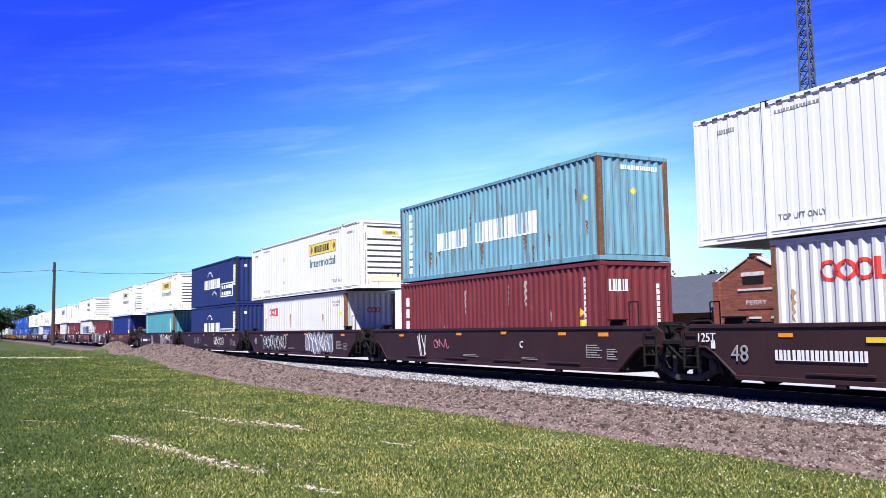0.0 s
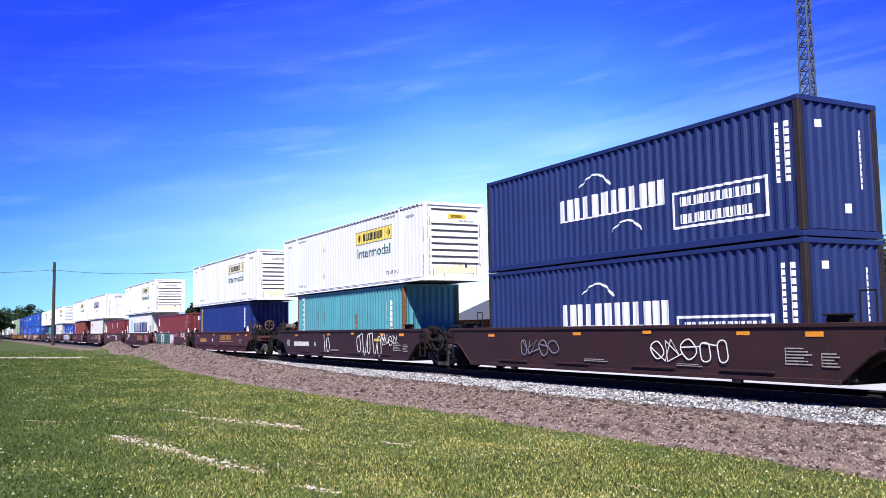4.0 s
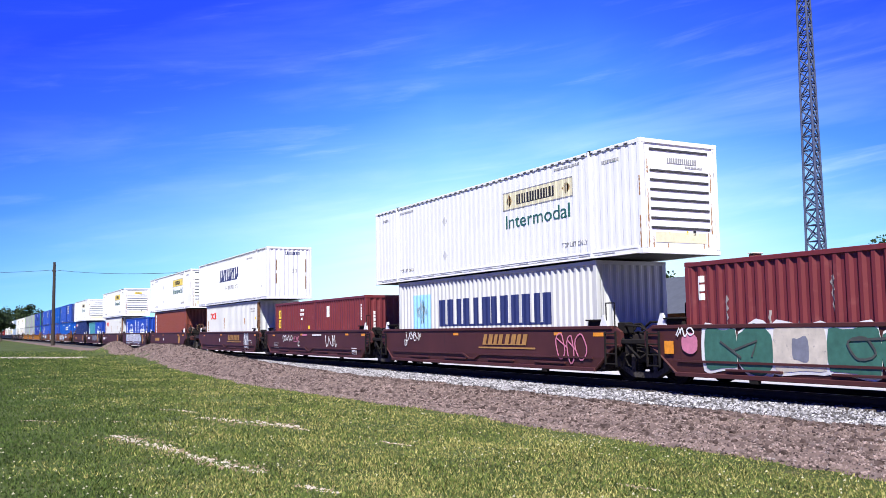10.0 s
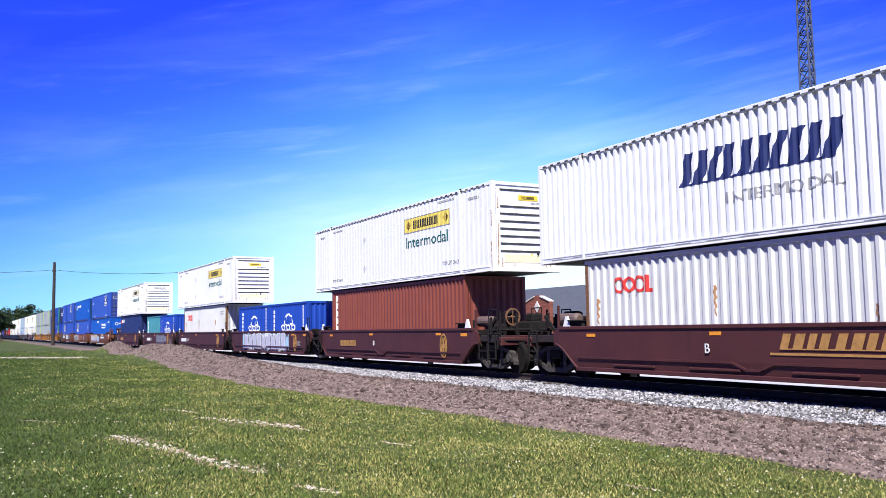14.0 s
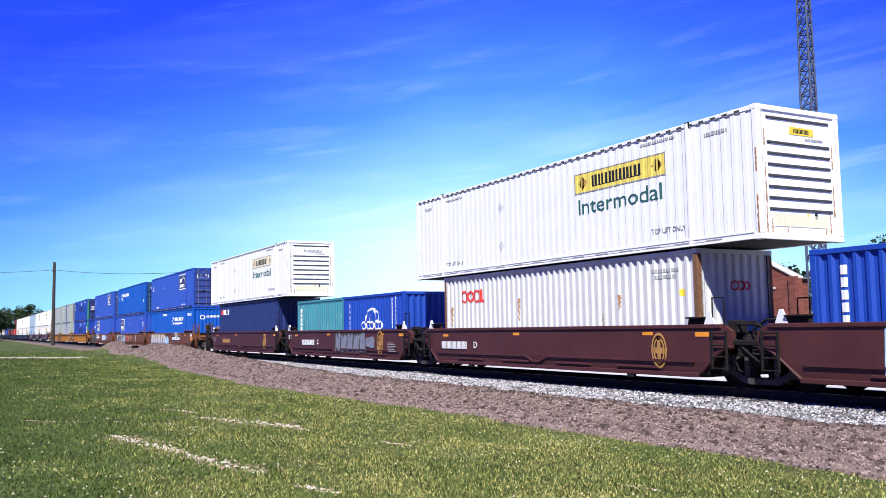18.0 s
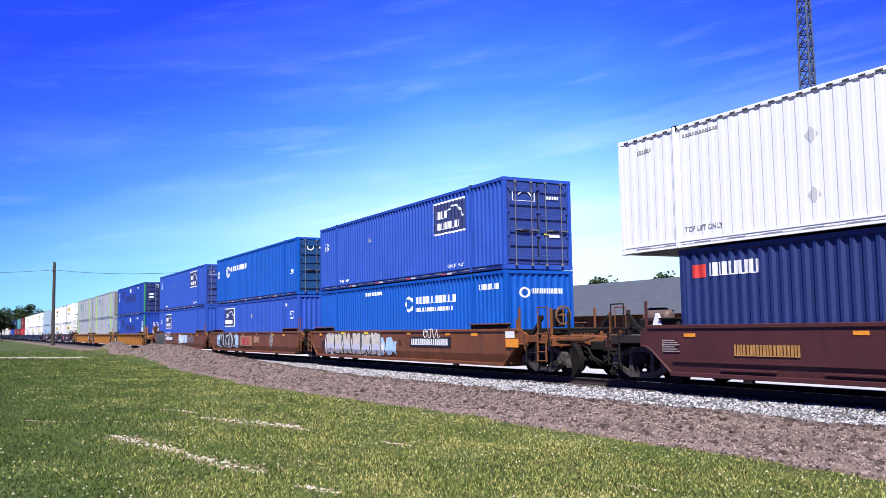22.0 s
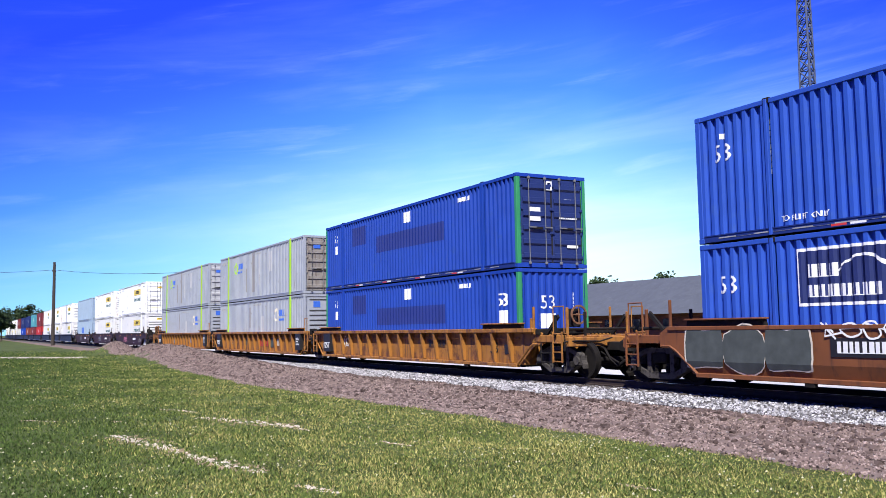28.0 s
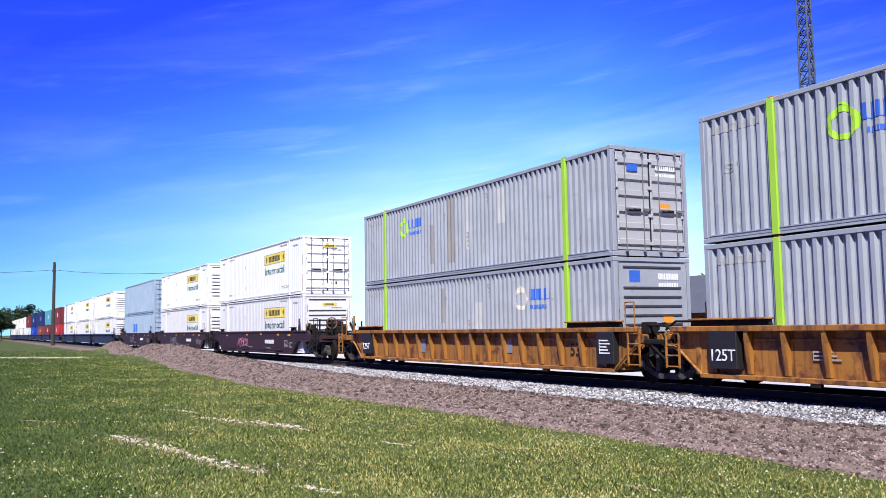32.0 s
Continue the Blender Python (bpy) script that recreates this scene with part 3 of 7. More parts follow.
SIDE_RIBS = {"short": (0.278, 0.050, 0.27, 0.23), "deep": (0.25, 0.072, 0.36, 0.13), "shallow": (0.30, 0.014, 0.40, 0.10), "end": (0.262, 0.042, 0.27, 0.23)}  # pitch, depth, crest, slope


def bar_row(n, w, h):
    """Plain upright strokes, two to a character, on a thin base line, in one piece."""
    step, out = w / n, []
    low, base = -h / 2, -h / 2 + h * 0.07
    strokes = []
    for i in range(n):
        x0 = -w / 2 + i * step
        f = (0.84, 0.74, 0.88, 0.80)[i % 4]
        strokes += [(x0, x0 + 0.36 * f * step), (x0 + 0.58 * f * step, x0 + f * step)]
    for i, (x0, x1) in enumerate(strokes):
        out += [(x0, h / 2), (x1, h / 2), (x1, base)]
        if i < len(strokes) - 1:
            out.append((strokes[i + 1][0], base))
    out[-1] = (out[-1][0], low)
    out.append((-w / 2, low))
    return Shape().slab_xz(out[::-1], -0.003, 0.003)


def bar_column(n, w, h):
    """Letter-sized blocks down a thin stem, in one piece."""
    step, out = h / n, []
    left, stem = -w / 2, -w / 2 + w * 0.12
    for i in range(n):
        z0 = -h / 2 + i * step
        z1 = z0 + step * 0.76
        out += [(w / 2, z0), (w / 2, z1), (stem, z1)]
        if i < n - 1:
            out.append((stem, z0 + step))
    out[-1] = (left, out[-1][1])
    out.append((left, -h / 2))
    return Shape().slab_xz(out, -0.003, 0.003)


def ribbon(points, widths, t=0.003):
    """A flat ribbon in the xz plane along points, in one piece."""
    s, n = Shape(), len(points)
    for i, (x, z) in enumerate(points):
        (ax, az), (bx, bz) = points[max(0, i - 1)], points[min(n - 1, i + 1)]
        d = Vector((bx - ax, bz - az))
        q = Vector((-d.y, d.x)).normalized() * widths[i] / 2 if d.length > 1e-6 else Vector((0, widths[i] / 2))
        o = 0.00014 * i  # later strokes lie over earlier ones
        s.v += [(x - q.x, -t - o, z - q.y), (x + q.x, -t - o, z + q.y), (x - q.x, t - o, z - q.y), (x + q.x, t - o, z + q.y)]
    for i in range(n - 1):
        k = 4 * i
        s.f += [(k, k + 4, k + 5, k + 1), (k + 2, k + 3, k + 7, k + 6), (k, k + 2, k + 6, k + 4), (k + 1, k + 5, k + 7, k + 3)]
    return s


def ring_row(n, w, h):
    """Touching rings drawn as one winding ribbon."""
    step, under, over = w / n, [], []
    for i in range(n):
        cx = -w / 2 + (i + 0.5) * step
        half = [(cx - step * 0.46 * math.cos(math.pi * j / 16), h * 0.41 * math.sin(math.pi * j / 16)) for j in range(17)]
        over += half
        under += [(x, -z) for x, z in half]
    pts = under + over[::-1] + under[:2]
    return ribbon(pts, [h * 0.17] * len(pts))


def arc_emblem(w, h):
    """A half globe of arcs drawn as one ribbon."""
    pts = []
    for k, back in ((1.0, 0), (0.45, 1)):
        a = [(-math.cos(math.pi * i / 12) * w / 2 * k, -h / 2 + math.sin(math.pi * i / 12) * h) for i in range(13)]
        pts += a[::-1] if back else a
    return ribbon(pts, [0.06] * len(pts))


def swoosh(w, h):
    pts = [(-w / 2 + w * (i / 14) ** 0.9, -h / 2 + h * math.sin(math.pi * (0.08 + 0.9 * i / 14)) ** 0.8) for i in range(15)]
    return ribbon(pts, [0.03 + 0.10 * h * i / 14 for i in range(15)])


def rust_run(w, h):
    """A run of rust, widest at its head."""
    n = 11
    return ribbon([(0.25 * w * math.sin(2.1 * i + 9 * h), h / 2 - h * i / (n - 1)) for i in range(n)], [w * (0.35 + 0.65 * abs(math.sin(1.9 * i + 5 * h))) * (1 - 0.75 * i / n) for i in range(n)], 0.002)


def rust_runs(seed, n, L, z0, z1, material):
    """Rust runs scattered along a side between two heights."""
    rnd = random.Random(seed)
    return [("rust", "near", rnd.uniform(-L / 2 + 0.5, L / 2 - 0.5), rnd.uniform(z0, z1), round(rnd.uniform(0.05, 0.14), 2), round(rnd.uniform(0.2, 0.8), 2), material) for _ in range(n)]


def sheared(shape, k):
    shape.v = [(x + k * z, y, z) for x, y, z in shape.v]
    return shape

# ---- well cars ----
WHEEL_R = 0.48
WHEELSETS = []


def wheelset_shape():
    s = Shape()
    tread = [(0.05, 0.0), (WHEEL_R - 0.09, 0.0), (WHEEL_R - 0.07, -0.02), (WHEEL_R, -0.02), (WHEEL_R + 0.003, 0.09), (WHEEL_R + 0.028, 0.10), (WHEEL_R + 0.028, 0.13), (WHEEL_R - 0.08, 0.135), (WHEEL_R - 0.12, 0.08), (0.14, 0.10), (0.12, 0.16)]
    for side in (-1, 1):
        prof = [(r, side * (0.81 - y)) for r, y in tread]
        s.lathe_y(prof if side < 0 else prof[::-1], 28)
    s.rod((0, -1.05, 0), (0, 1.05, 0), 0.085, 10)
    for side in (-1, 1):  # bolts on the hub show the turning
        for i in range(3):
            a = 2.094 * i
            s.rod((0.05 * math.cos(a), side * 1.0, 0.05 * math.sin(a)), (0.05 * math.cos(a), side * 1.1, 0.05 * math.sin(a)), 0.02, 5)
    return s


def side_frame_shape():
    """The cast side frame of a truck with its two windows."""
    s = Shape()
    top = [(-1.12, 0.40), (-0.95, 0.68), (-0.45, 0.86), (0.45, 0.86), (0.95, 0.68), (1.12, 0.40)]
    for a, b in zip(top, top[1:]):
        ax, az, bx, bz = *a, *b
        s.slab_xz([(ax, az - 0.13), (bx, bz - 0.13), (bx, bz), (ax, az)], -0.09, 0.09)
    low = [(-0.92, 0.42), (-0.42, 0.20), (0.42, 0.20), (0.92, 0.42)]
    for a, b in zip(low, low[1:]):
        ax, az, bx, bz = *a, *b
        s.slab_xz([(ax, az - 0.07), (bx, bz - 0.07), (bx, bz + 0.07), (ax, az + 0.07)], -0.09, 0.09)
    for k in (-1, 1):
        s.box(k * 0.40 - 0.07, k * 0.40 + 0.07, -0.08, 0.08, 0.2, 0.8)
        s.box(k * 0.89 - 0.17, k * 0.89 + 0.17, -0.10, 0.10, 0.36, 0.62)
        s.rod((k * 0.89, -0.16, WHEEL_R), (k * 0.89, -0.10, WHEEL_R), 0.12, 12)
    return s


def spring_shape():
    s = Shape()
    n = 12
    for k in (-0.2, 0.2):
        prof = [(0.085 if j % 2 else 0.06, 0.26 + 0.028 * j) for j in range(n)]
        vs = [(k + r * math.cos(0.785 * i), r * math.sin(0.785 * i), z) for r, z in prof for i in range(8)]
        s.add(vs, [(8 * j + i, 8 * j + (i + 1) % 8, 8 * j + 8 + (i + 1) % 8, 8 * j + 8 + i) for j in range(n - 1) for i in range(8)])
    s.box(-0.3, 0.3, -0.09, 0.09, 0.24, 0.275)
    return s


def truck(parent, x, plain=False):
    t = part("truck", shared("truck_bolster", BLACKSTEEL, lambda: Shape().bevel_box(-0.24, 0.24, -1.12, 1.12, 0.50, 0.76, 0.03).rod((0, 0, 0.7), (0, 0, 0.98), 0.28, 16)), BLACKSTEEL, parent, "black cast-steel truck", at=pose(x, 0, 0))
    for side in (-1, 1):
        part("side_frame", shared("side_frame", SIDEFRAME, side_frame_shape), SIDEFRAME, t, at=pose(0, side * 1.0, 0, 0, 0, 0 if side < 0 else 180))
        if plain:
            continue
        part("spring_nest", shared("spring_nest", BLACKSTEEL, spring_shape), BLACKSTEEL, t, at=pose(0, side * 1.0, 0))
    for k in (-0.89, 0.89):
        w = part("wheelset", shared("wheelset", WHEELSTEEL, wheelset_shape), WHEELSTEEL, t, "steel wheels on an axle", at=pose(k, 0, WHEEL_R))
        WHEELSETS.append(w)
        if plain:
            continue
        part("brake_shoe", shared("brake_shoe", BLACKSTEEL, lambda: Shape().bevel_box(-0.05, 0.05, -0.82, -0.70, -0.16, 0.16, 0.015).bevel_box(-0.05, 0.05, 0.70, 0.82, -0.16, 0.16, 0.015).rod((0, -0.8, 0), (0, 0.8, 0), 0.035)), BLACKSTEEL, t, at=pose(k * 0.42, 0, WHEEL_R))
    return t


def side_outline(a, e, top):
    """A well side: low between the ends, cut up at a slant to clear the trucks. a: half the well; e: half the body."""
    return [(-a + 0.15, 0.27), (a - 0.15, 0.27), (a + 0.55, 0.80), (a + 0.75, 0.90), (e, 0.90), (e, top - 0.14), (e - 0.25, top), (-e + 0.25, top), (-e, top - 0.14), (-e, 0.90), (-a - 0.75, 0.90), (-a - 0.55, 0.80)]


def bent_side(a, e, top, lean):
    """A smooth well side whose lower third leans inwards."""
    up = [(-a - 0.29, 0.60), (a + 0.29, 0.60), (a + 0.55, 0.80), (a + 0.75, 0.90), (e, 0.90), (e, top - 0.14), (e - 0.25, top), (-e + 0.25, top), (-e, top - 0.14), (-e, 0.90), (-a - 0.75, 0.90), (-a - 0.55, 0.80)]
    n = len(up)
    vs = [(x, 0.02, z) for x, z in up] + [(x, 0.13, z) for x, z in up] + [(-a + 0.15, 0.02 + lean, 0.27), (a - 0.15, 0.02 + lean, 0.27), (-a + 0.15, 0.1 + lean, 0.27), (a - 0.15, 0.1 + lean, 0.27)]
    p, q, r, s = 2 * n, 2 * n + 1, 2 * n + 2, 2 * n + 3
    fs = [tuple(range(n)), tuple(range(2 * n - 1, n - 1, -1)), (p, q, 1, 0), (s, r, n, n + 1), (r, s, q, p), (p, 0, n, r), (q, s, n + 1, 1)]
    fs += [(i, i + n, (i + 1) % n + n, (i + 1) % n) for i in range(1, n)]
    return Shape().add(vs, fs)


def flange(a):
    """A narrow flange along the side that dips in a V near its middle."""
    s = Shape()
    line = [(-a + 0.2, 0.60), (-0.75, 0.60), (-0.35, 0.45), (0.0, 0.45), (0.4, 0.60), (a - 0.2, 0.60)]
    for (x0, z0), (x1, z1) in zip(line, line[1:]):
        s.slab_xz([(x0, z0 - 0.03), (x1, z1 - 0.03), (x1, z1 + 0.02), (x0, z0 + 0.02)], -0.035, 0.05)
    return s


def ladder_shape(z0, z1, w=0.42, n=4):
    s = Shape()
    for k in (-w / 2, w / 2):
        s.bevel_box(k - 0.025, k + 0.025, -0.02, 0.02, z0, z1, 0.006)
    for i in range(n):
        z = z0 + 0.04 + (z1 - z0 - 0.1) * i / (n - 1)
        s.rod((-w / 2, 0, z), (w / 2, 0, z), 0.018, 6)
    return s


def grab_shape(w, h):
    return Shape().pipe([(-w / 2, 0, 0), (-w / 2, -0.08, 0), (-w / 2, -0.08, h), (w / 2, -0.08, h), (w / 2, -0.08, 0), (w / 2, 0, 0)], 0.017, 6)


CAR_STYLE = {
    # paint, half length of the well, height of the side, ribs or smooth
    "brown": (DARKBROWNCAR, 7.05, 1.40, False),
    "red": (REDCAR, 6.35, 1.40, False),
    "orange": (ORANGECAR, 8.25, 1.36, False),
    "yellow": (YELLOWCAR, 8.25, 1.36, True),
    "navy": (NAVYCAR, 8.25, 1.36, True),
}


def hose_shape(points, r=0.03):
    return Shape().pipe(points, r, 6)


HOSES = (((-0.5, -1.36, 1.15), (-0.1, -1.42, 0.85), (0.25, -1.42, 0.62), (0.5, -1.38, 0.75), (0.55, -1.3, 1.1)),
         ((-0.7, -1.3, 1.3), (-0.3, -1.35, 1.42), (0.2, -1.35, 1.40), (0.6, -1.3, 1.2)),
         ((-0.6, -0.6, 1.3), (-0.2, -0.65, 1.5), (0.3, -0.6, 1.5), (0.6, -0.6, 1.28)),
         ((-0.55, -1.1, 1.2), (-0.15, -1.2, 0.95), (0.2, -1.2, 0.9), (0.6, -1.1, 1.2)))


def joint_parts(E, x):
    """Hoses, a bracket and small boxes that hang about the joint of two units."""
    for k, pts in enumerate(HOSES):
        part("air_hose", shared(("air_hose", k), BLACKSTEEL, lambda: hose_shape(pts)), BLACKSTEEL, E, at=pose(x, 0, 0))
    part("valve_box", shared("valve_box", BLACKSTEEL, lambda: Shape().bevel_box(-0.35, -0.05, -1.40, -1.25, 0.72, 1.0, 0.02)), BLACKSTEEL, E, at=pose(x, 0, 0))
    part("side_bearing", shared("side_bearing", BLACKSTEEL, lambda: Shape().bevel_box(-0.5, 0.5, -1.44, -1.30, 0.96, 1.08, 0.02)), BLACKSTEEL, E, at=pose(x, 0, 0))
    part("junction_box", shared("junction_box", BLACKSTEEL, lambda: Shape().bevel_box(0.1, 0.42, -1.36, -1.1, 1.22, 1.5, 0.02)), BLACKSTEEL, E, at=pose(x - 0.75, 0, 0))


def coupler_parts(E, style, body, a, x, has_wheel):
    """Brake gear, posts, rails and boxes on the platform of a coupler end; x is where its end sill stands."""
    dark = BLACKSTEEL
    for i, (px, py, h) in enumerate(((x - 0.06, -1.36, 0.82), (x - 0.06, -0.75, 0.7), (x - 0.06, 0.75, 0.7), (x - 0.62, -1.36, 0.62), (a + 0.5, -1.32, 0.55))):
        part("stanchion", shared(("post", h), body if i % 2 == 0 and style in ("orange", "yellow") else dark, lambda: Shape().bevel_box(-0.035, 0.035, -0.035, 0.035, 1.1, 1.12 + h, 0.008)), dark, E, at=pose(px, py, 0))
    part("uncoupling_lever", shared("uncoupling_lever", dark, lambda: Shape().pipe([(0, -1.5, 0.75), (0, -1.5, 1.0), (0.12, -1.2, 1.02), (0.14, -0.4, 1.0), (0.3, -0.1, 1.1)], 0.022, 6)), dark, E, at=pose(x, 0, 0))
    part("cross_pipe", shared("cross_pipe", dark, lambda: Shape().rod((0, -1.38, 1.34), (0, 1.38, 1.34), 0.04, 8)), dark, E, at=pose(x - 0.5, 0, 0))
    part("cross_beam", shared("cross_beam", dark, lambda: Shape().bevel_box(-0.1, 0.1, -1.4, 1.4, 1.18, 1.36, 0.02)), dark, E, at=pose(a + 0.9, 0, 0))
    part("brake_beam", shared("brake_beam", dark, lambda: Shape().bevel_box(-0.06, 0.06, -1.25, 1.25, 0.30, 0.46, 0.02)), dark, E, at=pose(x - 0.12, 0, 0))
    part("sill_step", shared("sill_step", dark, lambda: Shape().pipe([(-0.25, 0, 0.95), (-0.25, 0, 0.42), (0.25, 0, 0.42), (0.25, 0, 0.95)], 0.025, 6).rod((-0.25, 0, 0.68), (0.25, 0, 0.68), 0.02)), dark, E, at=pose(x - 0.95, -1.46, 0))
    for k in (-1, 1):
        part("air_hose", shared(("end_hose", k), dark, lambda: hose_shape(((0, 0.3 * k, 0.85), (0.25, 0.34 * k, 0.8), (0.5, 0.34 * k, 0.5), (0.75, 0.3 * k, 0.34), (1.0, 0.24 * k, 0.5)), 0.035)), dark, E, at=pose(x, 0, 0))
        part("diagonal_brace", shared(("diagonal_brace", k), dark, lambda: Shape().slab_xz([(0, 1.16), (0.12, 1.16), (0.72, 1.68), (0.66, 1.76)], -0.03, 0.03)), dark, E, at=pose(a + 1.0, k * 1.2, 0))
    if style in ("orange", "yellow"):
        part("gear_box", shared("gear_box", dark, lambda: Shape().bevel_box(-0.3, 0.3, -0.25, 0.25, 1.18, 1.36, 0.04)), dark, E, at=pose(a + 1.35, -0.4, 0))
        return
    part("air_valve", shared("air_valve", dark, lambda: Shape().bevel_box(-0.2, 0.2, -0.2, 0.2, 1.16, 1.52, 0.04).rod((0, 0, 1.5), (0, 0, 1.66), 0.12, 10).rod((-0.32, 0, 1.3), (0.32, 0, 1.3), 0.07, 8)), dark, E, "black brake valve", at=pose(a + 1.25, -0.85, 0))
    part("machinery_box", shared("machinery_box", dark, lambda: Shape().bevel_box(-0.42, 0.42, -0.35, 0.35, 1.2, 1.62, 0.06).bevel_box(-0.2, 0.3, -0.2, 0.2, 1.6, 1.86, 0.05)), dark, E, "black machinery box", at=pose(a + 1.45, 0.35, 0))
    part("brake_cylinder", shared("brake_cylinder", dark, lambda: Shape().rod((-0.3, 0, 0), (0.3, 0, 0), 0.13, 12).rod((0.3, 0, 0), (0.62, 0, 0), 0.03, 6)), dark, E, at=pose(x - 0.9, -0.55, 1.42))
    if has_wheel:
        part("brake_mast", shared("brake_mast", dark, lambda: Shape().slab_yz([(-0.32, 1.15), (-0.22, 1.15), (-0.04, 1.72), (0.04, 1.72), (0.22, 1.15), (0.32, 1.15), (0.1, 1.86), (-0.1, 1.86)], -0.04, 0.04)), dark, E, at=pose(x - 0.72, -0.55, 0))


def well_car(style, x, front, rear, pitch, label, marks=(), group="well cars of the train"):
    """One unit of an articulated well car. front, rear: 'joint' (a truck shared with the next unit) or 'coupler'."""
    body, a, top, ribs = CAR_STYLE[style]
    e = pitch / 2 - 0.42
    lite = x < -430  # units that stay far off
    T = thing("well_car", pose(x, TRACK_Y, 0), label, "rail car", group)
    hw = 1.47
    for side in (-1, 1):
        turn = 0 if side < 0 else 180
        w = part("well_side", shared(("well_side", style, pitch), body, lambda: bent_side(a, e, top, 0.095 if style == "orange" else 0.035) if style in ("orange", "red") else Shape().slab_xz(side_outline(a, e, top), 0.02 if not ribs else 0.13, 0.13 if not ribs else 0.16)), body, T, at=pose(0, side * hw, 0, 0, 0, turn))
        part("top_chord", shared(("top_chord", style, pitch), body, lambda: Shape().bevel_box(-e + 0.3, e - 0.3, -0.07 if ribs else -0.015, 0.17, top - (0.10 if ribs else 0.07), top + 0.02, 0.012)), body, w)
        part("bottom_sill", shared(("bottom_sill", style), body, lambda: Shape().bevel_box(-a + 0.1, a - 0.1, -0.02, 0.2, 0.24, 0.34, 0.012)), body, w)
        lip = [(-a + 0.12, 0.30), (-a - 0.52, 0.80), (-a - 0.75, 0.92), (-e + 0.05, 0.92)]
        for k in (-1, 1):
            part("arch_lip", shared(("arch_lip", style, pitch, k), body, lambda: Shape().pipe([(k * q, 0.03, z) for q, z in lip], 0.035, 6)), body, w)
        if ribs:
            n = 17
            for i in range(n):
                rx = -a + 0.5 + (2 * a - 1.0) * i / (n - 1)
                part("side_rib", shared(("side_rib", style), body, lambda: Shape().slab_yz([(-0.05, top - 0.10), (-0.03, top - 0.42), (0.05, 0.36), (0.135, 0.36), (0.135, top - 0.10)], -0.05, 0.05)), body, w, at=pose(rx, 0, 0))
            part("mid_rail", shared(("mid_rail", style), body, lambda: Shape().bevel_box(-a + 0.1, a - 0.1, 0.09, 0.135, top - 0.30, top - 0.25, 0.008)), body, w)
        else:
            for sx in (-0.62, -0.2, 0.25, 0.66):
                if style != "orange":
                    part("side_ledge", shared(("side_ledge", style), body, lambda: Shape().bevel_box(-0.75, 0.75, -0.05, 0.03, -0.025, 0.025, 0.008)), body, w, at=pose(sx * a, 0.02 if style == "red" else 0, 0.43))
        if style == "red":
            part("sill_flange", shared(("sill_flange", pitch), body, lambda: flange(a)), body, w, at=pose(0, 0.02, 0))
        for k in (-1, 1):
            gm, gl = (body, 1.15) if style in ("orange", "yellow") else (BLACKSTEEL, 0.30)
            cg = part("corner_guide", shared(("corner_guide", gl), gm, lambda: Shape().bevel_box(-gl, gl, -0.05, 0.14, 0.13, 0.17, 0.01)), gm, w, "raised container guide", at=pose(k * (a - gl + 0.2), 0, top + 0.02))
            if style == "red" and side < 0:
                part("guide_wedge", shared("guide_wedge", PRINT_WHITE, lambda: Shape().slab_xz([(-0.16, 0.02), (0.16, 0.02), (0.02, 0.30), (-0.04, 0.30)], 0.0, 0.06)), PRINT_WHITE, w, "pale corner guide wedge", at=pose(k * (a + 0.30), 0, top))
            if lite:
                continue
            # black filler in the gap under the guide, standing for its shade
            part("guide_web", shared(("guide_web", gl), BLACKSTEEL, lambda: Shape().slab_xz([(-gl + 0.02, 0), (gl - 0.02, 0), (gl - 0.05, 0.13), (0.05 - gl, 0.13)], 0.02, 0.12)), BLACKSTEEL, cg)
            if lite:
                continue
            part("underframe_bracket", shared("underframe_bracket", BLACKSTEEL, lambda: Shape().bevel_box(-0.12, 0.12, -0.01, 0.1, 0.16, 0.27, 0.01)), BLACKSTEEL, w, at=pose(k * a * 0.62, 0, 0))
        marks_at = marks if side < 0 else ()
        for i, mk in enumerate(marks_at):
            car_mark(w, i * 0.0022, *mk)
        if style in ("orange", "red"):
            for ob in [q for q in w.children if q.name.split(".")[0] in ("spray_painting", "marking_panel", "lettering_bar", "round_emblem")]:
                leaned(ob, ob.matrix_basis.translation.z, 0.288 if style == "orange" else 0.106)
    part("well_floor", shared(("well_floor", style), UNDER, lambda: floor_shape(a)), UNDER, T)
    for k in (-1, 1):
        kind = front if k > 0 else rear
        turn = 0 if k > 0 else 180
        # local axes: +x points out of the car at this end
        ext = 1.3 if kind == "coupler" else 0.0
        plat = body if style in ("orange", "yellow") else PLATFORM_DARK
        E = part("end_platform", shared(("end_platform", style, pitch, kind), plat, lambda: end_shape(a, e, kind)), plat, T, at=pose(0, 0, 0, 0, 0, turn))
        part("deck_grating", shared(("deck_grating", style, pitch), BLACKSTEEL, lambda: grating_shape(a, e)), BLACKSTEEL, E)
        for side in (-1, 1):
            part("ladder", shared(("ladder", style), BLACKSTEEL if style in ("brown", "red", "navy") else body, lambda: ladder_shape(0.42, 1.28)), body, E, at=pose(e + ext - 0.35, side * 1.50, 0))
            if kind == "coupler":
                part("hand_rail", shared(("hand_rail", style), BLACKSTEEL if style in ("brown", "red") else body, lambda: grab_shape(0.5, 0.75)), body, E, at=pose(e + ext - 0.3, side * 1.40, 1.22))
                part("stanchion", shared(("stanchion", style), body, lambda: Shape().bevel_box(-0.03, 0.03, -0.03, 0.03, 1.2, 2.0, 0.008)), body, E, at=pose(a + 0.75, side * 1.40, 0))
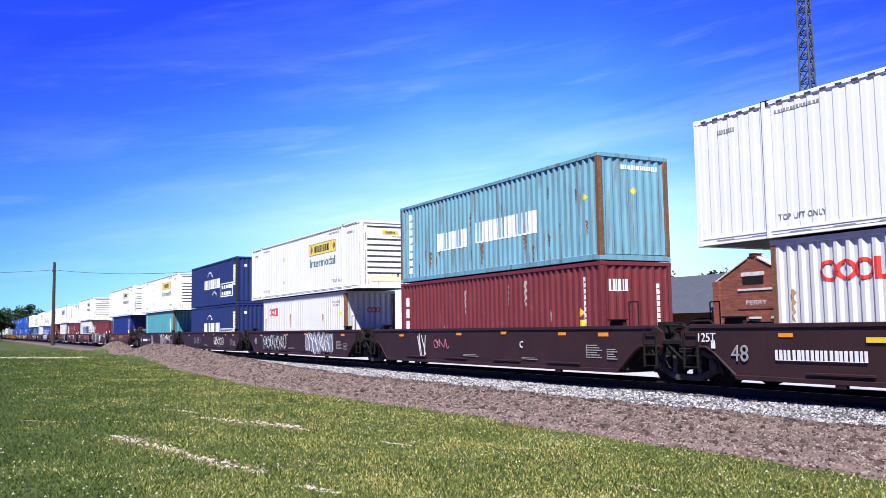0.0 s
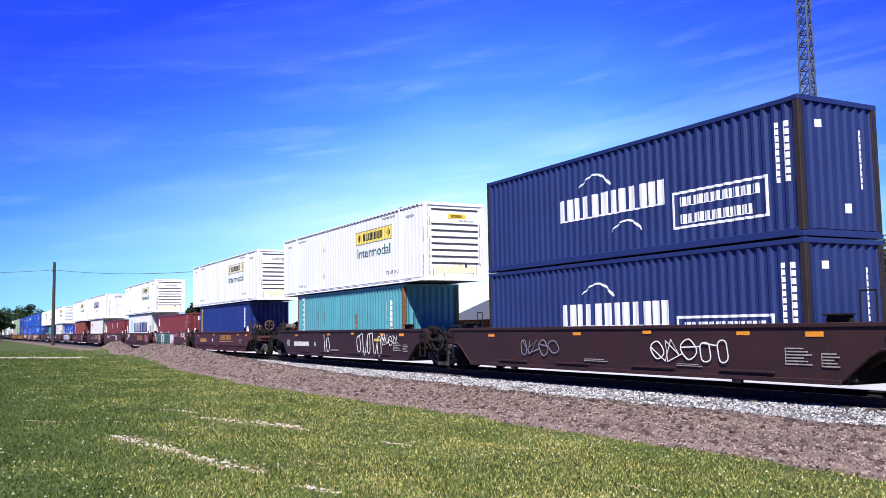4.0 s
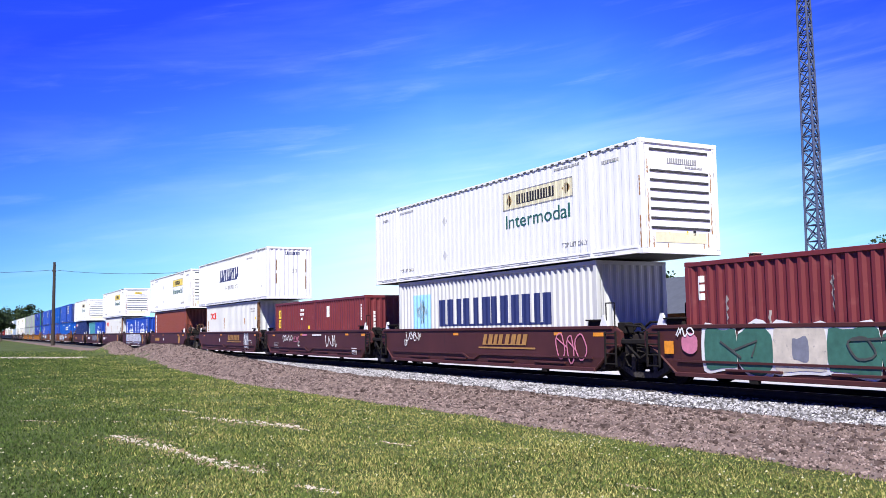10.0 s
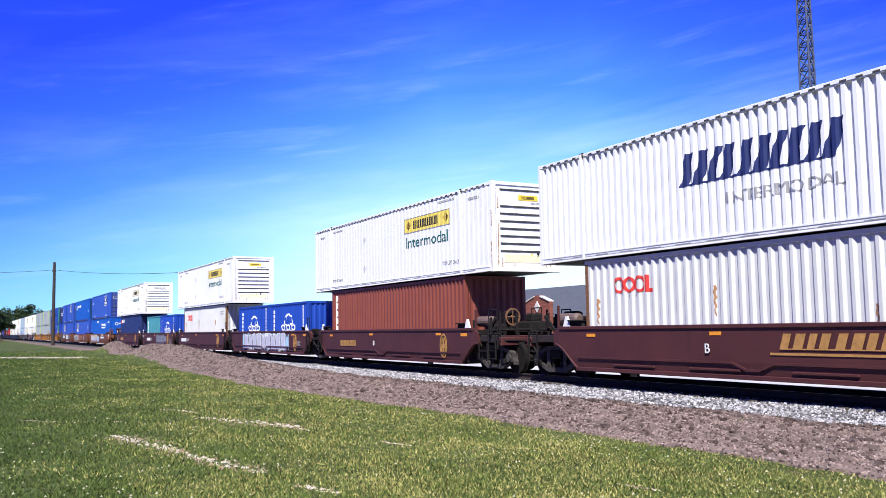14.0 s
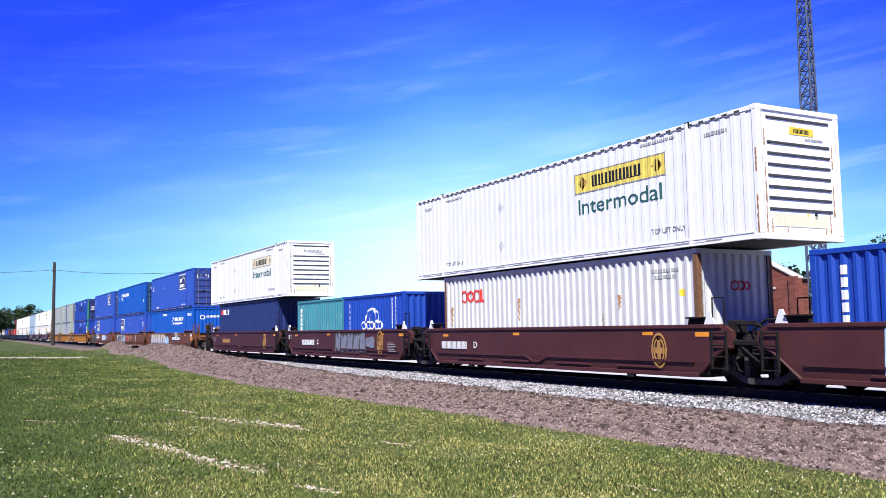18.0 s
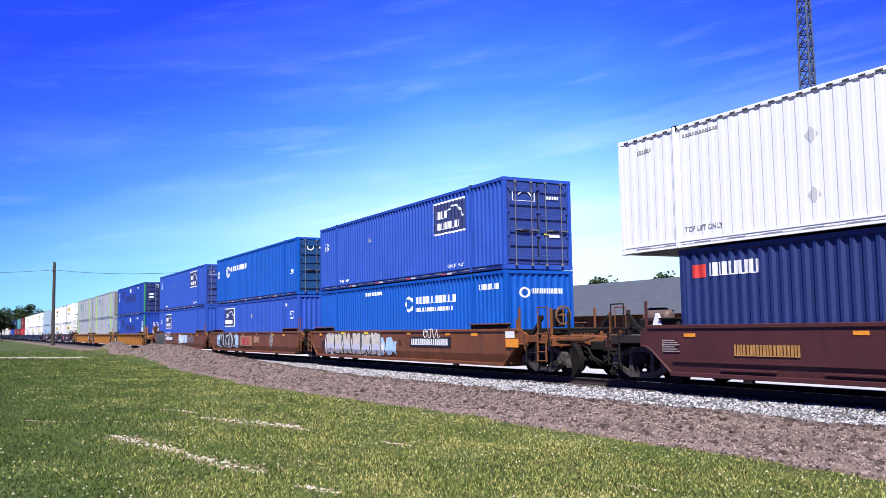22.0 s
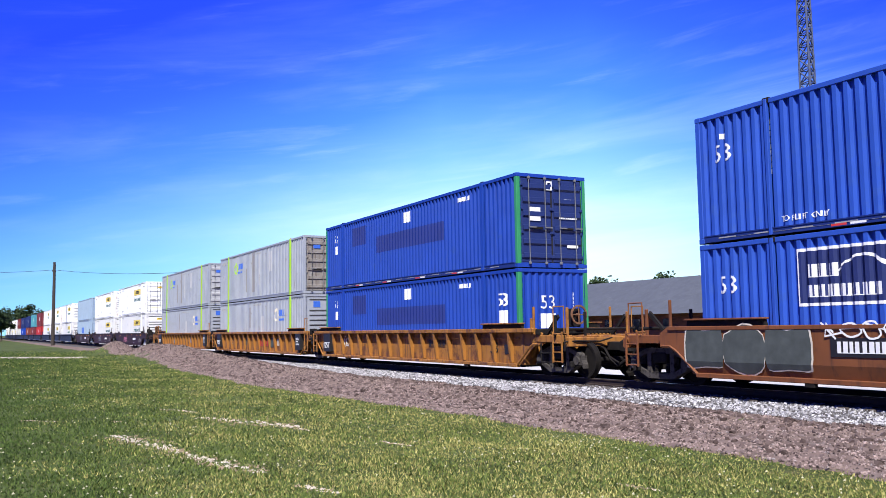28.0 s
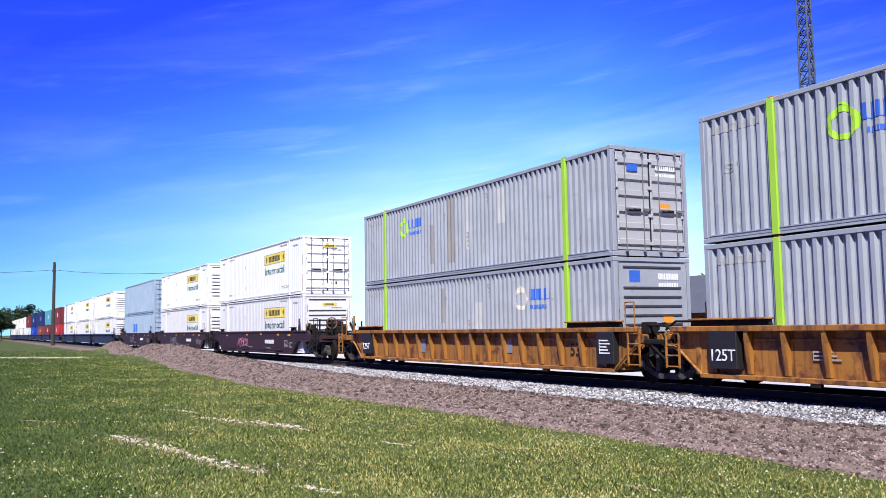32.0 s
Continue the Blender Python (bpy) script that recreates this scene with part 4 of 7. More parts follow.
        if kind == "coupler":
            truck(T, k * pitch / 2, lite)
            part("coupler", shared("coupler", BLACKSTEEL, lambda: Shape().bevel_box(0, 1.1, -0.12, 0.12, 0.74, 0.98, 0.02).bevel_box(1.0, 1.42, -0.16, 0.2, 0.68, 1.04, 0.05).rod((0.4, -0.3, 0.7), (1.2, -0.34, 0.42), 0.03)), BLACKSTEEL, E, "black steel coupler", at=pose(e + 0.95, 0, 0))
            part("end_sill", shared(("end_sill", style), body, lambda: Shape().bevel_box(-0.09, 0.09, -1.42, 1.42, 0.86, 1.12, 0.02)), body, E, at=pose(e + ext, 0, 0))
            part("crossover_step", shared(("crossover_step", style), body, lambda: Shape().bevel_box(0, 0.6, -1.30, -0.2, 1.12, 1.16, 0.01).bevel_box(0, 0.6, 0.2, 1.30, 1.12, 1.16, 0.01)), body, E, at=pose(e + ext - 0.62, 0, 0))
            if not lite:
                coupler_parts(E, style, body, a, e + ext, k > 0)
            if k > 0:
                bw = part("brake_wheel", shared("brake_wheel", RUSTY, lambda: Shape().ring_xz(0, 0, 0.28, 0.05, -0.02, 0.02, 20).rod((-0.26, 0, 0), (0.26, 0, 0), 0.018).rod((0, 0, -0.26), (0, 0, 0.26), 0.018).rod((0, 0, 0), (0, 0.25, 0), 0.05, 8)), RUSTY, E, "rusty hand brake wheel", at=pose(e + 0.7, -0.55, 1.75, 0, 0, 90))
                part("gear_case", shared("gear_case", BLACKSTEEL, lambda: Shape().bevel_box(-0.16, 0.16, 0.12, 0.34, -0.35, 0.18, 0.02)), BLACKSTEEL, bw)
        else:
            if k > 0:
                for side in (-1, 1):
                    part("hand_rail", shared("joint_hand_rail", body if style in ("orange", "yellow") else BLACKSTEEL, lambda: grab_shape(0.34, 0.62)), BLACKSTEEL, E, "steel hand rail", at=pose(a + 0.55, side * 1.36, 1.38))
                if not lite:
                    joint_parts(E, e + 0.42)
            part("hose_bracket", shared("hose_bracket", BLACKSTEEL, lambda: Shape().pipe([(0, -0.9, 1.30), (0.2, -0.95, 1.44), (0.45, -0.95, 1.46), (0.62, -0.9, 1.25)], 0.03, 6).bevel_box(-0.25, 0.05, -1.05, -0.75, 1.28, 1.46, 0.03)), BLACKSTEEL, E, "black air hoses", at=pose(e - 0.25, 0, 0))
        for side in (-1, 1):
            part("air_reservoir", shared("air_reservoir", RESERVOIR, lambda: Shape().rod((-0.38, 0, 0), (0.38, 0, 0), 0.17, 14).rod((-0.43, 0, 0), (-0.38, 0, 0), 0.1, 14, 0.17).rod((0.38, 0, 0), (0.43, 0, 0), 0.17, 14, 0.1)), RESERVOIR, E, "dull brown air reservoir", at=pose(a + 0.75, side * 1.0, 1.62)) if (k > 0) == (side < 0) and kind == "coupler" and style in ("red", "brown") else None
    if front == "joint":
        truck(T, pitch / 2, lite)
    return T


def floor_shape(a):
    """Cross beams of a well joined by two stringers, in one piece."""
    out = []
    n = 9
    for i in range(n):
        x = -a + (2 * a - 0.3) * i / (n - 1)
        out += [(x, -1.36), (x + 0.3, -1.36)] + ([(x + 0.3, -0.5), (x + (2 * a - 0.3) / (n - 1), -0.5)] if i < n - 1 else [])
    out += [(x, -y) for x, y in out[::-1]]
    s, m = Shape(), len(out)
    s.v = [(x, y, 0.24) for x, y in out] + [(x, y, 0.31) for x, y in out]
    s.f = [tuple(range(m - 1, -1, -1)), tuple(range(m, 2 * m))] + [(i, (i + 1) % m, (i + 1) % m + m, i + m) for i in range(m)]
    return s


def end_shape(a, e, kind):
    """The bulkhead, centre sill and bolster beams at one end."""
    s = Shape().bevel_box(a - 0.02, a + 0.16, -1.36, 1.36, 0.30, 1.22, 0.02)
    s.bevel_box(a + 0.1, e + (1.35 if kind == "coupler" else 0.18), -0.32, 0.32, 0.92, 1.16, 0.02)
    s.bevel_box(e - 0.42, e - 0.05, -1.36, 1.36, 0.98, 1.20, 0.02)
    for y in (-1.1, 1.1):
        s.slab_xz([(a + 0.1, 0.5), (a + 0.2, 0.5), (e - 0.5, 1.0), (e - 0.5, 1.12), (a + 0.1, 1.12)], y - 0.04, y + 0.04)
    s.bevel_box(a + 0.5, a + 0.8, -1.36, 1.36, 0.95, 1.2, 0.02)
    if kind == "coupler":
        for y in (-1.36, 1.24):
            s.bevel_box(e - 0.1, e + 1.3, y, y + 0.12, 0.98, 1.18, 0.01)
    return s


def grating_shape(a, e):
    s = Shape()
    n = 7
    for side in (-1, 1):
        for i in range(n):
            y = side * (0.42 + 0.14 * i)
            s.box(a + 0.2, e - 0.02, y - 0.025, y + 0.025, 1.22, 1.26)
    for x in (a + 0.25, (a + e) / 2, e - 0.08):
        s.box(x - 0.02, x + 0.02, -1.32, 1.32, 1.21, 1.225)
    return s


def spray(seed, w, h, loops, width):
    """A loose scrawl of spray paint: one winding ribbon."""
    rnd = random.Random(seed)
    step, pts = w / loops, []
    for i in range(loops):
        cx, cz = -w / 2 + (i + 0.5) * step, rnd.uniform(-0.08, 0.08) * h
        kind = rnd.choice(("loop", "loop", "hook", "loop", "zig"))
        if kind == "loop":
            ax, az, ph = step * rnd.uniform(0.4, 0.6), h * rnd.uniform(0.34, 0.46), rnd.uniform(2.4, 3.6)
            pts += [(cx + ax * math.cos(ph - u) * (0.8 + 0.2 * math.sin(2 * u)), cz + az * math.sin(ph - u)) for u in (j / 16 * 6.9 for j in range(17))]
        elif kind == "zig":
            zs = [rnd.uniform(-0.46, -0.25), rnd.uniform(0.3, 0.48), rnd.uniform(-0.2, 0.1), rnd.uniform(0.25, 0.48), rnd.uniform(-0.48, -0.3)]
            pts += [(cx + rnd.uniform(-0.6, 0.6) * step, h * q) for q in zs]
        else:
            pts += [(cx - step * 0.3 + step * 0.7 * (j / 10) ** 1.5, h * 0.45 * math.cos(j / 10 * 4.2)) for j in range(11)]
    return ribbon(pts, [width] * len(pts), 0.003)


def blobs(seed, w, h, n):
    """A row of fat rounded spray-painted forms that run together."""
    rnd = random.Random(seed)
    up, down = [], []
    step = w / n
    for i in range(n):
        cx, ph = -w / 2 + (i + 0.5) * step, rnd.uniform(0, 6)
        for j in range(9):
            u = math.pi * (1 - j / 8)
            x = cx + step * 0.5 * math.cos(u)
            k = 0.30 + 0.70 * math.sin(u) ** 0.45
            up.append((x, h / 2 * k * (1 + 0.16 * math.sin(3 * u + ph))))
            down.append((x, -h / 2 * k * (1 + 0.16 * math.cos(2 * u + ph))))
    s = Shape()
    m = len(up)
    s.v = [(x, -0.002, z) for x, z in up] + [(x, -0.002, z) for x, z in down] + [(x, 0.002, z) for x, z in up] + [(x, 0.002, z) for x, z in down]
    for i in range(m - 1):
        s.f += [(m + i, m + i + 1, i + 1, i), (2 * m + i, 2 * m + i + 1, 3 * m + i + 1, 3 * m + i), (i, i + 1, 2 * m + i + 1, 2 * m + i), (m + i + 1, m + i, 3 * m + i, 3 * m + i + 1)]
    return s


def jagged(seed, w, h, n):
    """A row of sharp interlocking spray-painted letter forms."""
    rnd = random.Random(seed)
    step, top, low = w / n, [], []
    for i in range(n):
        x = -w / 2 + i * step
        lean = rnd.uniform(-0.15, 0.35) * step
        t0, t1 = h * rnd.uniform(0.36, 0.5), h * rnd.uniform(0.3, 0.5)
        b0, b1 = -h * rnd.uniform(0.36, 0.5), -h * rnd.uniform(0.32, 0.5)
        top += [(x + 0.04 * step + lean, t0), (x + 0.46 * step + lean, t1), (x + 0.6 * step + lean * 0.4, h * rnd.uniform(-0.05, 0.2)), (x + 0.86 * step + lean * 0.5, h * rnd.uniform(0.2, 0.46))]
        low += [(x + 0.02 * step, b0), (x + 0.34 * step, b0 * 0.9), (x + 0.58 * step, -h * rnd.uniform(0.02, 0.3)), (x + 0.88 * step, b1)]
    top.sort()
    low.sort()
    m = len(top)
    s = Shape()
    s.v = [(x, y, z) for y in (-0.002, 0.002) for line in (top, low) for x, z in line]
    for i in range(m - 1):
        s.f += [(m + i, m + i + 1, i + 1, i), (2 * m + i, 2 * m + i + 1, 3 * m + i + 1, 3 * m + i)]
    return s


def blocks(seed, w, h, n, grow=0.0):
    """A row of leaning, notched spray-painted blocks; grow: how far an outline stands out round them."""
    rnd = random.Random(seed)
    s, step = Shape(), w / n
    for i in range(n):
        x0 = -w / 2 + i * step
        wide, lean = step * rnd.uniform(0.80, 0.95), rnd.uniform(-0.10, 0.30) * h
        top, low = h * rnd.uniform(0.40, 0.52), -h * rnd.uniform(0.42, 0.5)
        a, b = rnd.uniform(0.25, 0.6), rnd.uniform(0.35, 0.7)
        up, down = rnd.uniform(0.05, 0.34) * h, -rnd.uniform(0.1, 0.36) * h
        outline = [(-0.04, low), (b - 0.16, low * rnd.uniform(0.85, 1.0)), (b, down), (b + 0.14, low * 0.96), (rnd.uniform(0.96, 1.1), low * rnd.uniform(0.8, 1.05)), (0.92, rnd.uniform(-0.1, 0.1) * h), (rnd.uniform(0.92, 1.08), top * rnd.uniform(0.7, 1.0)), (a + 0.16, top), (a, up), (a - 0.12, top * 0.96), (rnd.uniform(-0.1, 0.04), top * rnd.uniform(0.75, 1.0)), (0.06, rnd.uniform(-0.1, 0.1) * h)]
        cx, cz = x0 + wide / 2, 0.0
        pts = []
        for u, z in outline:
            x = x0 + u * wide + lean * z / h
            d = Vector((x - cx, z - cz))
            d = d * (1 + grow / max(d.length, 0.1))
            pts.append((cx + d.x, cz + d.y))
        y = -0.002 - 0.0004 * (i % 2)
        k, m = len(s.v), len(pts)
        s.v += [(x, y, z) for x, z in pts] + [(x, y + 0.003, z) for x, z in pts]
        s.f += [tuple(range(k, k + m))] + [(k + i2, k + m + i2, k + m + (i2 + 1) % m, k + (i2 + 1) % m) for i2 in range(m)]
    return s


def small_print(n, w, h):
    return line_block(n, w * 0.8, h * 0.75)


def line_block(n, w, h):
    """Lines of small print set off a thin left margin, in one piece."""
    step, out = h / n, []
    for i in range(n):
        z0 = -h / 2 + i * step
        x1 = w / 2 * (1 - 0.3 * (i % 3))
        out += [(x1, z0), (x1, z0 + step * 0.42), (-w / 2 + 0.008, z0 + step * 0.42)]
        if i < n - 1:
            out.append((-w / 2 + 0.012, z0 + step))
    out[-1] = (-w / 2, out[-1][1])
    out.append((-w / 2, -h / 2))
    return Shape().slab_xz(out, -0.005, 0.005)


def leaned(ob, z, slope):
    """Folds a marking where the smooth side begins to lean inwards."""
    bm = bmesh.new()
    bm.from_mesh(ob.data)
    fold = 0.60 - z
    bmesh.ops.bisect_plane(bm, geom=bm.verts[:] + bm.edges[:] + bm.faces[:], plane_co=(0, 0, fold), plane_no=(0, 0, 1), dist=1e-5)
    for v in bm.verts:
        if v.co.z < fold:
            v.co.y += (fold - v.co.z) * slope
    me = bpy.data.meshes.new(ob.data.name)
    bm.to_mesh(me)
    bm.free()
    me.materials.clear()
    me.materials.append(ob.data.materials[0])
    ob.data = me


def car_mark(w, over, kind, x, z, *c):
    """A marking on the side of a well car; x along the car towards its front, over: how far later paint lies proud."""
    layer = 0.006 if kind in ("text", "bars", "slant", "lines", "ring") else 0.0
    if kind == "panel" and c[2] in (REDCAR, DARKBROWNCAR):
        layer = 0.005
    at = pose(x, (0.016 if w.parent["label"].find("ribbed") < 0 else 0.126) - layer - over, z)
    if kind == "text":
        part("lettering", lettering(c[0], c[1], c[2]), c[2], w, at=at)
    elif kind == "slant":
        n, ww, h, material = c
        part("lettering_bar", shared(("lettering_bar", "slant", n, ww, h), material, lambda: sheared(bar_row(n, ww, h), 0.35)), material, w, at=at)
    elif kind == "bars":
        n, ww, h, material = c
        part("lettering_bar", shared(("lettering_bar", n, ww, h), material, lambda: bar_row(n, ww, h)), material, w, at=at)
    elif kind == "panel":
        ww, h, material = c
        part("marking_panel", shared(("marking_panel", ww, h), material, lambda: panel_shape(ww, h)), material, w, at=at)
    elif kind == "lines":
        n, ww, h, material = c
        part("data_block", shared(("data_block", n, ww, h), PRINT_FADED, lambda: small_print(n, ww, h)), PRINT_FADED, w, at=at)
    elif kind == "spray":
        seed, ww, h, loops, width, material = c
        part("spray_painting", shared(("spray_painting", seed, ww, h, loops), material, lambda: spray(seed, ww, h, loops, width * 0.75)), material, w, "looping spray-painted scrawl", at=at @ pose(0, -0.006, 0))
    elif kind == "blobs":
        seed, ww, h, n, material = c
        part("spray_painting", shared(("spray_blobs", seed, ww, h, n), material, lambda: blobs(seed, ww, h, n)), material, w, "fat spray-painted shapes", at=at)
    elif kind == "plate":
        ww, h, words = c
        p = part("end_plate", shared(("end_plate", ww, h), PRINT_BLACK, lambda: Shape().bevel_box(-ww / 2, ww / 2, -0.2, 0.02, -h / 2, h / 2, 0.012)), PRINT_BLACK, w, "black end plate with white print", at=at)
        if words:
            part("lettering", lettering(words, 0.26, PRINT_WHITE), PRINT_WHITE, p, at=pose(0, -0.206, -0.12))
        else:
            part("data_block", shared(("plate_print", ww), PRINT_WHITE, lambda: line_block(5, ww * 0.6, h * 0.5)), PRINT_WHITE, p, at=pose(0, -0.206, 0.05))
    elif kind == "jagged":
        seed, ww, h, n, material = c
        part("spray_painting", shared(("spray_jagged", seed, ww, h, n), material, lambda: jagged(seed, ww, h, n)), material, w, "sharp spray-painted lettering", at=at)
    elif kind == "blocks":
        seed, ww, h, n, grow, material = c
        part("spray_painting", shared(("spray_blocks", seed, ww, h, n, grow), material, lambda: blocks(seed, ww, h, n, grow)), material, w, "angular spray-painted lettering", at=at)
    elif kind == "ring":
        r, material = c
        part("round_emblem", shared(("round_emblem", r), material, lambda: Shape().ring_xz(0, 0, r, 0.06, -0.005, 0.005, 28, 0.62).ring_xz(0, 0, r * 0.72, 0.05, -0.005, 0.005, 24, 0.62).box(-r * 0.3, r * 0.3, -0.006, 0.006, -0.07, 0.07).box(-0.05, 0.05, -0.005, 0.005, -r * 0.7, r * 0.7)), material, w, at=at)

# ---- the train, unit by unit ----
LOW = 0.30
HIGH = 2.90
STD = 2.59


def white_marks(faded=False):
    """Markings of the long white boxes: a yellow panel, a word, small prints."""
    return [("panel", "near", 3.46, 2.09, 3.6, 0.56, FADED_PANEL if faded else PALE_YELLOW), ("frame", "near", 3.46, 2.09, 3.6, 0.56, 0.03, PRINT_GREY), ("bars", "near", 3.4, 2.09, 7, 2.0, 0.30, PRINT_BLACK),
            ("diamond", "near", 2.0, 2.09, 0.40, PRINT_GOLD), ("diamond", "near", 4.95, 2.09, 0.40, PRINT_GOLD),
            ("text", "near", 3.44, 1.43, "Intermodal", 0.42, PRINT_TEALGREEN, 3.3),
            ("text", "near", 5.27, 0.48, "TOP LIFT ONLY", 0.13, PRINT_GREY, 1.15), ("text", "near", -5.2, 0.42, "TOP LIFT ONLY", 0.12, PRINT_GREY, 1.15),
            ("bars", "near", 5.0, 2.66, 9, 1.2, 0.07, PRINT_GREY), ("bars", "near", 6.9, 2.5, 6, 0.7, 0.09, PRINT_GREY), ("bars", "near", -7.1, 2.5, 4, 0.5, 0.09, PRINT_GREY), ("bars", "near", -5.2, 2.62, 7, 1.1, 0.07, PRINT_GREY),
            *([("bars", "front", 0.1, 2.38, 7, 1.0, 0.14, PRINT_GREY)] if faded else [("panel", "front", 0.1, 2.40, 0.75, 0.17, PRINT_YELLOW), ("bars", "front", 0.1, 2.40, 6, 0.5, 0.09, PRINT_BLACK)]), ("bars", "front", 0.5, 2.24, 6, 0.6, 0.05, PRINT_GREY), ("panel", "front", 0.0, 0.42, 1.7, 0.26, FADED_PANEL),
            ("panel", "front", 0.45, 0.55, 0.09, 0.14, PRINT_BLACK), ("panel", "front", 0.2, 0.55, 0.06, 0.1, PRINT_YELLOW), ("diamond", "near", -2.2, 1.95, 0.34, GREYWHITE), ("diamond", "near", -2.2, 0.75, 0.34, GREYWHITE)]


def white53(x, upper=True, front="louvre", faded=False):
    return box_container("53", x, LOW + HIGH + 0.02 if upper else LOW, HIGH, WHITE if upper else CREAM,
                         "long white container with yellow panel and green word" + (", stacked on another" if upper else " in well car"), front=front, marks=white_marks(faded))


def red_emblem(x, L=12.19):
    return [("rings", "near", -4.32, 2.18, 3, 1.15, 0.42, PRINT_RED), ("panel", "near", -3.66, 2.18, 0.11, 0.42, PRINT_RED), ("panel", "near", -3.52, 2.01, 0.17, 0.09, PRINT_RED), ("rings", "front", 0.18, 2.05, 3, 0.6, 0.24, PRINT_RED),
            ("bars", "near", 5.0, 2.45, 9, 1.0, 0.09, PRINT_GREY), ("bars", "near", 5.0, 2.3, 6, 0.7, 0.09, PRINT_GREY), ("panel", "near", 5.55, 1.9, 0.14, 0.16, PRINT_YELLOW)] + rust_runs(6, 4, L, 0.6, 2.0, STREAK_RUST)


def pale40(x, **k):
    return box_container("40", x, LOW, HIGH, GREYWHITE, "pale grey corrugated container with red emblem in a well car", post=k.get("post", RUSTY), marks=red_emblem(x))


ART = "joint"
CPL = "coupler"
DATA = [("lines", 6.0, 0.78, 6, 0.8, 0.5, PRINT_WHITE), ("panel", 4.6, 1.22, 0.36, 0.08, PRINT_ORANGE), ("panel", 6.4, 1.2, 0.42, 0.10, PRINT_ORANGE), ("panel", -1.2, 1.22, 0.34, 0.08, PRINT_ORANGE), ("panel", -5.6, 1.18, 0.36, 0.08, PRINT_ORANGE), ("panel", 1.6, 1.25, 0.3, 0.08, PRINT_ORANGE), ("lines", 6.75, 0.72, 5, 0.5, 0.4, PRINT_WHITE), ("lines", -0.4, 0.55, 2, 1.2, 0.12, PRINT_WHITE), ("lines", 3.0, 0.52, 2, 1.0, 0.1, PRINT_WHITE)]
DATA_O = [d for d in DATA if d[0] != "lines"]
NUMBER = lambda x, m=PRINT_WHITE: [("bars", x, 0.86, 10, 1.75, 0.24, m)]
LABEL_BROWN = "dark brown spray-painted steel well car on the rails"
LABEL_RED = "reddish-brown steel well car with gold markings on the rails"
LABEL_ORANGE = "orange-brown steel well car with smooth sides on the rails"
LABEL_YELLOW = "rusty yellow-orange well car with ribbed sides on the rails"
LABEL_NAVY = "dark blue steel well car with ribbed sides on the rails"


